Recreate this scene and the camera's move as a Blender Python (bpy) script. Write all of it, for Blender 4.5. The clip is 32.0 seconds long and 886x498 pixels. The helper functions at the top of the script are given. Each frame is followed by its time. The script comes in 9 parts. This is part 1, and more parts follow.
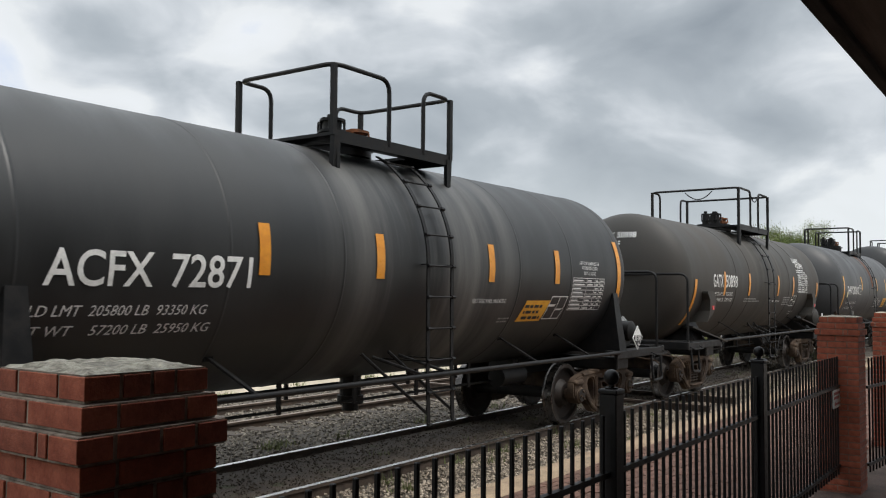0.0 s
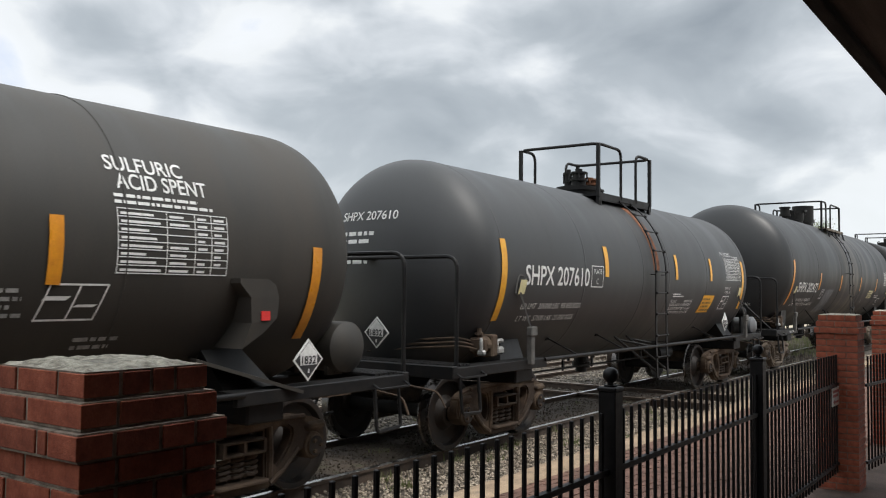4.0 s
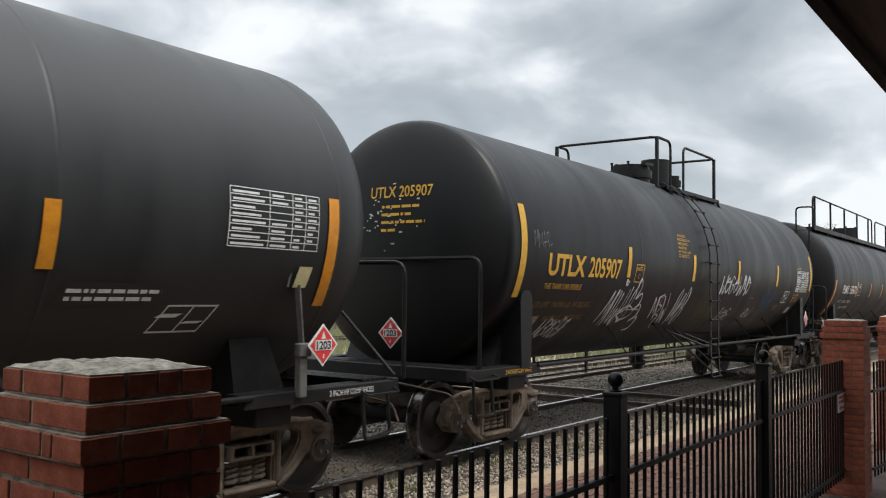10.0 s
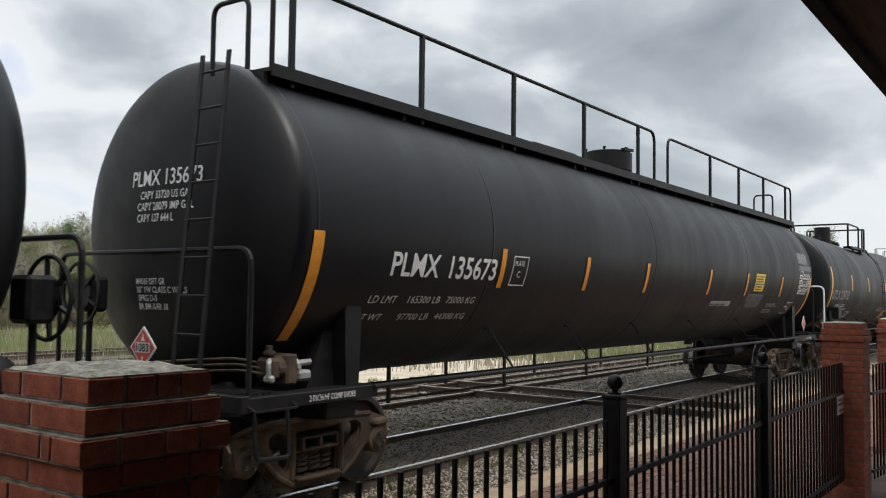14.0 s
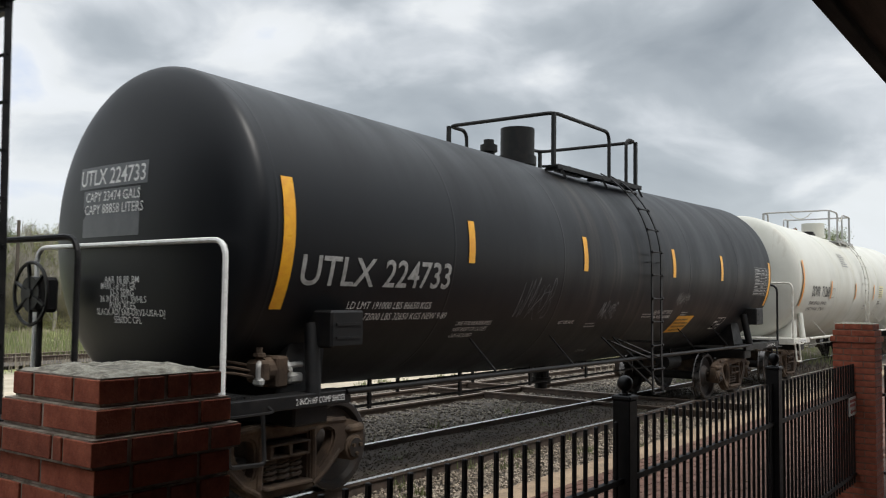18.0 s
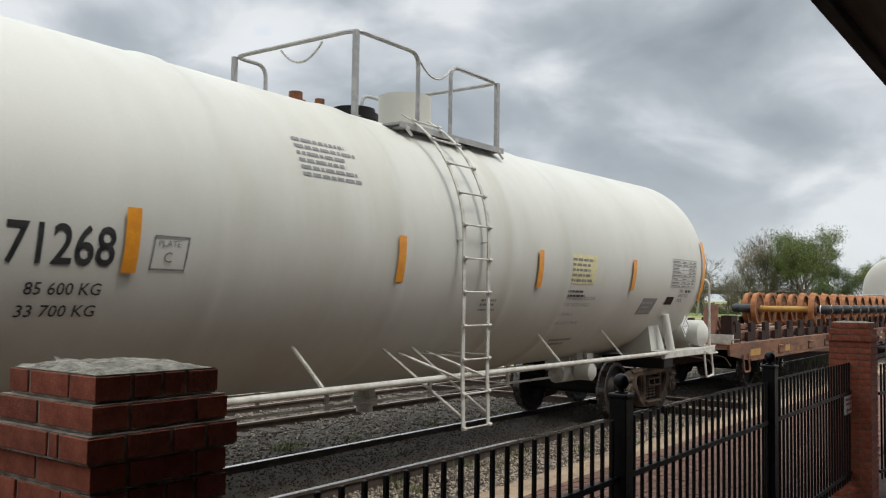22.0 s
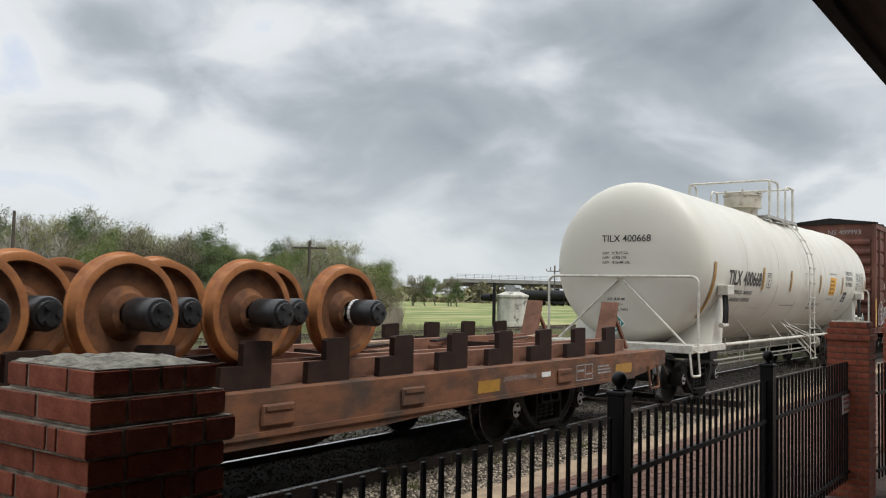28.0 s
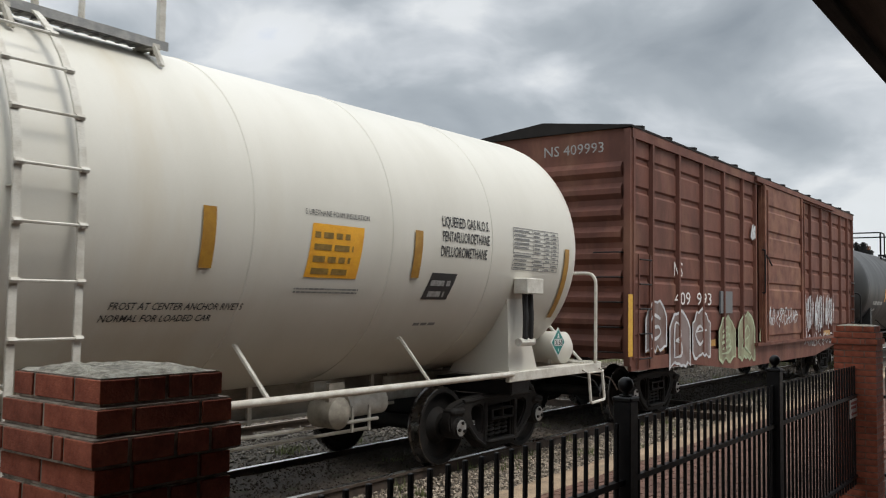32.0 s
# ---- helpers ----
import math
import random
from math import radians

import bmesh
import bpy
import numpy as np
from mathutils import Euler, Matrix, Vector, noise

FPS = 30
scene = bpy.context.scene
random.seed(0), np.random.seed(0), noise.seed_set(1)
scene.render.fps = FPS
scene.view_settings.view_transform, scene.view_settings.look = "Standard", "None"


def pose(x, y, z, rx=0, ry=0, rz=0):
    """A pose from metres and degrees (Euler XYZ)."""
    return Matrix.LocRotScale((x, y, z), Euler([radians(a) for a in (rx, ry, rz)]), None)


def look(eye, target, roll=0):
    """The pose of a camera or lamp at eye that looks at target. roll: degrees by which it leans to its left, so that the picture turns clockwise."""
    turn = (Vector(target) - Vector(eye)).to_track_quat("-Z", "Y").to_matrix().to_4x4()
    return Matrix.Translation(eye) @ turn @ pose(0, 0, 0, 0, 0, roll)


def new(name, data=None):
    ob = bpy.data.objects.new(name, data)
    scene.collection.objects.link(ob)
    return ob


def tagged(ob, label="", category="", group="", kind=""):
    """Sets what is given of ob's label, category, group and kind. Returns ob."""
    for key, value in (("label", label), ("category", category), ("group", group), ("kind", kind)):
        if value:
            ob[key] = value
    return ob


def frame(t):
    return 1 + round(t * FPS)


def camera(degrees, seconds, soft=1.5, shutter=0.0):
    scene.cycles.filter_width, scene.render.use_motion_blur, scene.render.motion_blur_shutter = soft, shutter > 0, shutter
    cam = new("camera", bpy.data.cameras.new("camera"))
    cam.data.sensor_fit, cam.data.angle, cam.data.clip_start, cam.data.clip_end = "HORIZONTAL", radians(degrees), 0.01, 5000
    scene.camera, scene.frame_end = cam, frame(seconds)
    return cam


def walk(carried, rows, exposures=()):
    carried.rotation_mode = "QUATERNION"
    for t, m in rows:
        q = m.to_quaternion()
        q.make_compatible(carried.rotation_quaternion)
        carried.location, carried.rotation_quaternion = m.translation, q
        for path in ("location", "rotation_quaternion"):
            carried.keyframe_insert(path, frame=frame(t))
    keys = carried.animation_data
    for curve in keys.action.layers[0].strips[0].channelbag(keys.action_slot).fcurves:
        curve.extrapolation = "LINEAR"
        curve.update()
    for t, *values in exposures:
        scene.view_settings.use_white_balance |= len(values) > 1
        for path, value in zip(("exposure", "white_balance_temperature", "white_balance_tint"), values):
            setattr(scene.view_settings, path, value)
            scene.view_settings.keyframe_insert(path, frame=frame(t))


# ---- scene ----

# ---- camera ----
EYE = Vector((0.0, 0.0, 1.954))      # z = 0 is the top of the rails
TRACK_Y = 7.065                      # middle of the near track
SECONDS = 32.0


def view(yaw, pitch, roll):
    a, b = radians(yaw), radians(pitch)
    way = Vector((math.cos(a) * math.cos(b), math.sin(a) * math.cos(b), math.sin(b)))
    return look(EYE, EYE + way, roll)


cam = camera(53.78, SECONDS, soft=1.1, shutter=0.08)
walk(cam, [(t, view(yaw, pitch, roll)) for t, yaw, pitch, roll in (
    (0, 35.39, 2.96, 0.45), (0.5, 35.35, 2.95, 0.48), (1, 35.29, 3.06, 0.43), (1.5, 35.43, 3.17, 0.35),
    (2, 35.71, 3.12, 0.35), (2.5, 35.69, 3.14, 0.25), (3, 35.42, 3.02, 0.25), (3.5, 35.31, 2.84, 0.49),
    (5.5, 35.53, 2.73, 0.46), (6, 35.58, 2.84, 0.26), (6.5, 35.51, 2.91, 0.30), (7, 35.47, 2.96, 0.56),
    (7.5, 35.68, 3.08, 0.51), (8, 35.79, 3.02, 0.27), (8.5, 35.59, 2.95, 0.20), (9, 35.60, 2.88, 0.42),
    (9.5, 35.64, 3.05, 0.58), (10, 35.69, 3.06, 0.73), (10.5, 35.74, 2.91, 0.63), (11, 35.57, 2.94, 0.71),
    (11.5, 35.54, 3.05, 0.84), (12, 35.69, 3.13, 0.89), (12.5, 35.87, 3.13, 0.88), (13, 35.88, 3.13, 0.74),
    (13.5, 35.75, 3.16, 0.69), (14, 35.65, 3.22, 0.73), (14.5, 35.87, 3.26, 0.80), (16.5, 36.18, 3.49, 0.45),
    (17, 36.13, 3.48, 0.58), (17.5, 36.18, 3.39, 0.63), (18, 36.27, 3.28, 0.69), (18.5, 36.40, 3.22, 0.65),
    (19, 36.43, 3.20, 0.60), (19.5, 36.47, 3.06, 0.71), (20, 36.40, 3.18, 0.67), (20.5, 36.39, 3.30, 0.64),
    (21, 36.31, 3.30, 0.65), (21.5, 36.21, 3.23, 0.70), (22, 36.07, 3.13, 0.85), (22.5, 35.93, 2.90, 1.11),
    (23, 35.97, 2.81, 1.09), (23.5, 36.06, 2.83, 1.04), (24, 36.11, 2.82, 0.91), (24.5, 35.94, 2.74, 0.93),
    (25, 35.80, 2.63, 1.13), (25.5, 35.83, 2.69, 1.25), (27.5, 36.02, 2.93, 1.11), (28, 36.01, 2.92, 1.21),
    (28.5, 36.12, 2.97, 1.17), (29, 36.19, 2.91, 1.26), (29.5, 36.05, 2.91, 1.32), (30, 36.05, 2.97, 1.28),
    (30.5, 36.15, 3.10, 1.26), (31, 36.14, 3.18, 1.19), (31.5, 36.15, 3.21, 1.08), (32, 36.34, 3.34, 0.84))],
     exposures=[(0, 0.05), (3, 0.12), (6, 0.22), (8, 0.23), (9.5, 0.25), (12, 0.10), (18, 0.06), (20, 0.08), (21, 0.16), (22, -0.03), (23, -0.07), (24, -0.10), (27, -0.07), (32, -0.06)])

# how far the train still has to roll at each full second
TO_GO = (167.73, 162.63, 157.5, 152.36, 147.2, 142.01, 136.8, 131.57, 126.32, 121.05, 115.75, 110.44, 105.11,
         99.75, 94.39, 89, 83.61, 78.2, 72.79, 67.38, 62, 56.66, 51.35, 46.09, 40.85, 35.65,
         30.47, 25.33, 20.2, 15.11, 10.04, 5.01, 0)
# the cars are laid out on a rough chainage along the train; this trues it up to metres
ROUGH = tuple(range(-172, 5, 8)) + (12, 60)
TRUE = (-171.46, -163.46, -155.22, -147, -138.99, -130.95, -123.05, -115.2, -107.37, -99.51, -91.68, -83.77, -75.78,
         -67.75, -59.75, -51.86, -43.91, -35.97, -27.86, -19.66, -11.62, -3.73, 4.05, 12, 60)


def along(u):
    return float(np.interp(u, ROUGH, TRUE))


def to_go(t):
    i = min(int(t), 31)
    f = t - i
    g = lambda k: TO_GO[k] if 0 <= k <= 32 else (2 * TO_GO[0] - TO_GO[1] if k < 0 else -TO_GO[31])
    a, b, c, d = g(i - 1), g(i), g(i + 1), g(i + 2)
    m, n = (c - a) / 2, (d - b) / 2
    return b + f * (m + f * (3 * (c - b) - 2 * m - n + f * (2 * (b - c) + m + n)))


# ---- sky and sun ----
world = bpy.data.worlds.new("sky")
scene.world = world
world.use_nodes = True
wn = world.node_tree.nodes
wl = world.node_tree.links
wn.clear()


def wnode(kind, **inputs):
    n = wn.new(kind)
    for k, v in inputs.items():
        n.inputs[k].default_value = v
    return n


sky = wn.new("ShaderNodeTexSky")
sky.sky_type, sky.sun_disc = "NISHITA", False
sky.sun_elevation, sky.sun_rotation = radians(60), radians(205)
coord = wn.new("ShaderNodeTexCoord")
split = wn.new("ShaderNodeSeparateXYZ")
wl.new(coord.outputs["Generated"], split.inputs[0])


def wmath(op, a, b=None, clamp=False):
    n = wn.new("ShaderNodeMath")
    n.operation, n.use_clamp = op, clamp
    for i, v in enumerate((a, b)):
        if v is None:
            continue
        if isinstance(v, (int, float)):
            n.inputs[i].default_value = v
        else:
            wl.new(v, n.inputs[i])
    return n.outputs[0]


# clouds lie flatter than they are wide
flat = wn.new("ShaderNodeCombineXYZ")
wl.new(split.outputs["X"], flat.inputs[0])
wl.new(split.outputs["Y"], flat.inputs[1])
wl.new(wmath("MULTIPLY", split.outputs["Z"], 1.9), flat.inputs[2])


def clouds(scale, detail, rough, offset, distortion=0.0):
    m = wn.new("ShaderNodeMapping")
    m.inputs["Location"].default_value = offset
    wl.new(flat.outputs[0], m.inputs[0])
    n = wnode("ShaderNodeTexNoise", Scale=scale, Detail=detail, Roughness=rough, Distortion=distortion)
    wl.new(m.outputs[0], n.inputs["Vector"])
    return n.outputs["Fac"]


def wramp(fac, stops):
    r = wn.new("ShaderNodeValToRGB")
    e = r.color_ramp.elements
    while len(e) < len(stops):
        e.new(0.5)
    for el, (p, c) in zip(e, stops):
        el.position, el.color = p, (*c, 1)
    wl.new(fac, r.inputs[0])
    return r.outputs[0]


SKY_OFFSET = (3.1, -1.7, 0.0)
broad = clouds(3.2, 2, 0.5, SKY_OFFSET)
fine = clouds(6.6, 7, 0.47, (0.4, 2.2, 0), 0.35)
mixed = wmath("ADD", wmath("MULTIPLY", broad, 0.42), wmath("MULTIPLY", fine, 0.58))


def thicker(way, lo, amount):
    """The cloud deck is thicker (or thinner) towards one quarter of the sky."""
    toward = wn.new("ShaderNodeVectorMath")
    toward.operation = "DOT_PRODUCT"
    wl.new(coord.outputs["Generated"], toward.inputs[0])
    toward.inputs[1].default_value = Vector(way).normalized()
    r = wn.new("ShaderNodeMapRange")
    for k, v in (("From Min", lo), ("From Max", 1.0), ("To Min", 0.0), ("To Max", amount)):
        r.inputs[k].default_value = v
    wl.new(toward.outputs["Value"], r.inputs["Value"])
    return r.outputs[0]


mixed = wmath("ADD", mixed, thicker((0.80, 0.44, 0.33), 0.90, 0.125))
mixed = wmath("ADD", mixed, thicker((0.45, 0.80, 0.27), 0.80, -0.035))
# grey bellies, bright edges, a little blue in the gaps
deck = wramp(mixed, ((0.34, (0.72, 0.79, 0.92)), (0.395, (0.87, 0.90, 0.93)), (0.465, (0.83, 0.86, 0.88)),
                     (0.515, (0.67, 0.71, 0.75)), (0.60, (0.465, 0.51, 0.55)), (0.78, (0.30, 0.34, 0.38))))
low = wramp(split.outputs["Z"], ((0.0, (0.7, 0.7, 0.7)), (0.06, (0.38, 0.38, 0.38)), (0.17, (0, 0, 0))))
haze = wn.new("ShaderNodeMix")
haze.data_type = "RGBA"
wl.new(low, haze.inputs["Factor"])
wl.new(deck, haze.inputs["A"])
haze.inputs["B"].default_value = (0.73, 0.785, 0.815, 1)
both = wn.new("ShaderNodeMix")
both.data_type = "RGBA"
both.inputs["Factor"].default_value = 0.93
tint = wn.new("ShaderNodeMix")
tint.data_type, tint.blend_type = "RGBA", "MULTIPLY"
tint.inputs["Factor"].default_value = 1.0
wl.new(sky.outputs[0], tint.inputs["A"])
tint.inputs["B"].default_value = (0.09, 0.09, 0.09, 1)
wl.new(tint.outputs["Result"], both.inputs["A"])
wl.new(haze.outputs["Result"], both.inputs["B"])
# thin bright cloud overhead, where the sun stands behind it
over = wn.new("ShaderNodeMapRange")
for k, v in (("From Min", 0.38), ("From Max", 0.75), ("To Min", 1.0), ("To Max", 2.2)):
    over.inputs[k].default_value = v
wl.new(split.outputs["Z"], over.inputs["Value"])
back = wnode("ShaderNodeBackground")
wl.new(over.outputs[0], back.inputs["Strength"])
wl.new(both.outputs["Result"], back.inputs["Color"])
wout = wn.new("ShaderNodeOutputWorld")
wl.new(back.outputs[0], wout.inputs[0])

sun = new("sun", bpy.data.lights.new("sun", "SUN"))
sun.data.energy, sun.data.angle, sun.data.color = 2.2, radians(20), (1.0, 0.96, 0.90)
sun.matrix_world = look((0, 0, 0), (-0.02, 0.46, -0.86))
scene.view_settings.exposure = 0.0

# ---- materials ----


def material(name, base, other=None, rough=0.6, metal=0.0, scale=6.0, stretch=(1, 1, 1), bump=0.15, fine_scale=90.0,
             mix=(0.42, 0.62), speck=0.10, dust=None, dust_at=(0.55, 0.75), dust_scale=2.0, dust_stretch=(1, 1, 1),
             by_piece=0.0, island=0.0, spec=0.5, band=None):
    """A painted, worn surface: broad patches, fine grain, dust or rust, relief."""
    m = bpy.data.materials.new(name)
    m.use_nodes = True
    n, l = m.node_tree.nodes, m.node_tree.links
    p = n["Principled BSDF"]
    p.inputs["Roughness"].default_value, p.inputs["Metallic"].default_value = rough, metal
    p.inputs["Specular IOR Level"].default_value = spec
    tc = n.new("ShaderNodeTexCoord")

    def noisy(sc, st, detail=6, rg=0.6):
        mp = n.new("ShaderNodeMapping")
        mp.inputs["Scale"].default_value = st
        l.new(tc.outputs["Object"], mp.inputs[0])
        t = n.new("ShaderNodeTexNoise")
        t.inputs["Scale"].default_value, t.inputs["Detail"].default_value = sc, detail
        t.inputs["Roughness"].default_value = rg
        l.new(mp.outputs[0], t.inputs["Vector"])
        return t.outputs["Fac"]

    def ranged(f, a, b, lo=0.0, hi=1.0):
        r = n.new("ShaderNodeMapRange")
        for k, v in (("From Min", a), ("From Max", b), ("To Min", lo), ("To Max", hi)):
            r.inputs[k].default_value = v
        l.new(f, r.inputs["Value"])
        return r.outputs[0]

    def mixed_colour(f, a, b, mode="MIX"):
        x = n.new("ShaderNodeMix")
        x.data_type, x.blend_type = "RGBA", mode
        for sock, v in ((x.inputs["Factor"], f), (x.inputs["A"], a), (x.inputs["B"], b)):
            if isinstance(v, (int, float)):
                sock.default_value = v
            elif isinstance(v, tuple):
                sock.default_value = (*v, 1)
            else:
                l.new(v, sock)
        return x.outputs["Result"]

    def times(a, b):
        x = n.new("ShaderNodeMath")
        x.operation = "MULTIPLY"
        for i, v in enumerate((a, b)):
            if isinstance(v, (int, float)):
                x.inputs[i].default_value = v
            else:
                l.new(v, x.inputs[i])
        return x.outputs[0]

    other = other or tuple(min(1, c * 1.35 + 0.01) for c in base)
    patches = noisy(scale, stretch)
    colour = mixed_colour(ranged(patches, *mix), base, other)
    if dust:
        f = ranged(noisy(dust_scale, dust_stretch), *dust_at)
        if band:                              # dust gathers about one place along the car
            where, width = band
            xyz = n.new("ShaderNodeSeparateXYZ")
            l.new(tc.outputs["Object"], xyz.inputs[0])
            off = n.new("ShaderNodeMath")
            off.operation = "SUBTRACT"
            l.new(xyz.outputs["X"], off.inputs[0])
            off.inputs[1].default_value = where
            ab = n.new("ShaderNodeMath")
            ab.operation = "ABSOLUTE"
            l.new(off.outputs[0], ab.inputs[0])
            f = times(f, ranged(ab.outputs[0], width * 0.35, width, 1.0, 0.0))
        colour = mixed_colour(f, colour, dust)
    grain = noisy(fine_scale, (1, 1, 1), 3, 0.7)
    colour = mixed_colour(1.0, colour, ranged(grain, 0.3, 0.7, 1 - speck, 1 + speck), "MULTIPLY")
    if by_piece:
        info = n.new("ShaderNodeObjectInfo")
        colour = mixed_colour(1.0, colour, ranged(info.outputs["Random"], 0, 1, 1 - by_piece, 1 + by_piece), "MULTIPLY")
    if island:
        g = n.new("ShaderNodeNewGeometry")
        colour = mixed_colour(1.0, colour, ranged(g.outputs["Random Per Island"], 0, 1, 1 - island, 1 + island), "MULTIPLY")
    l.new(colour, p.inputs["Base Color"])
    l.new(ranged(patches, 0.3, 0.7, max(0.05, rough - 0.1), min(1, rough + 0.1)), p.inputs["Roughness"])
    if bump:
        b = n.new("ShaderNodeBump")
        b.inputs["Strength"].default_value, b.inputs["Distance"].default_value = bump, 0.01
        l.new(grain, b.inputs["Height"])
        l.new(b.outputs[0], p.inputs["Normal"])
    return m


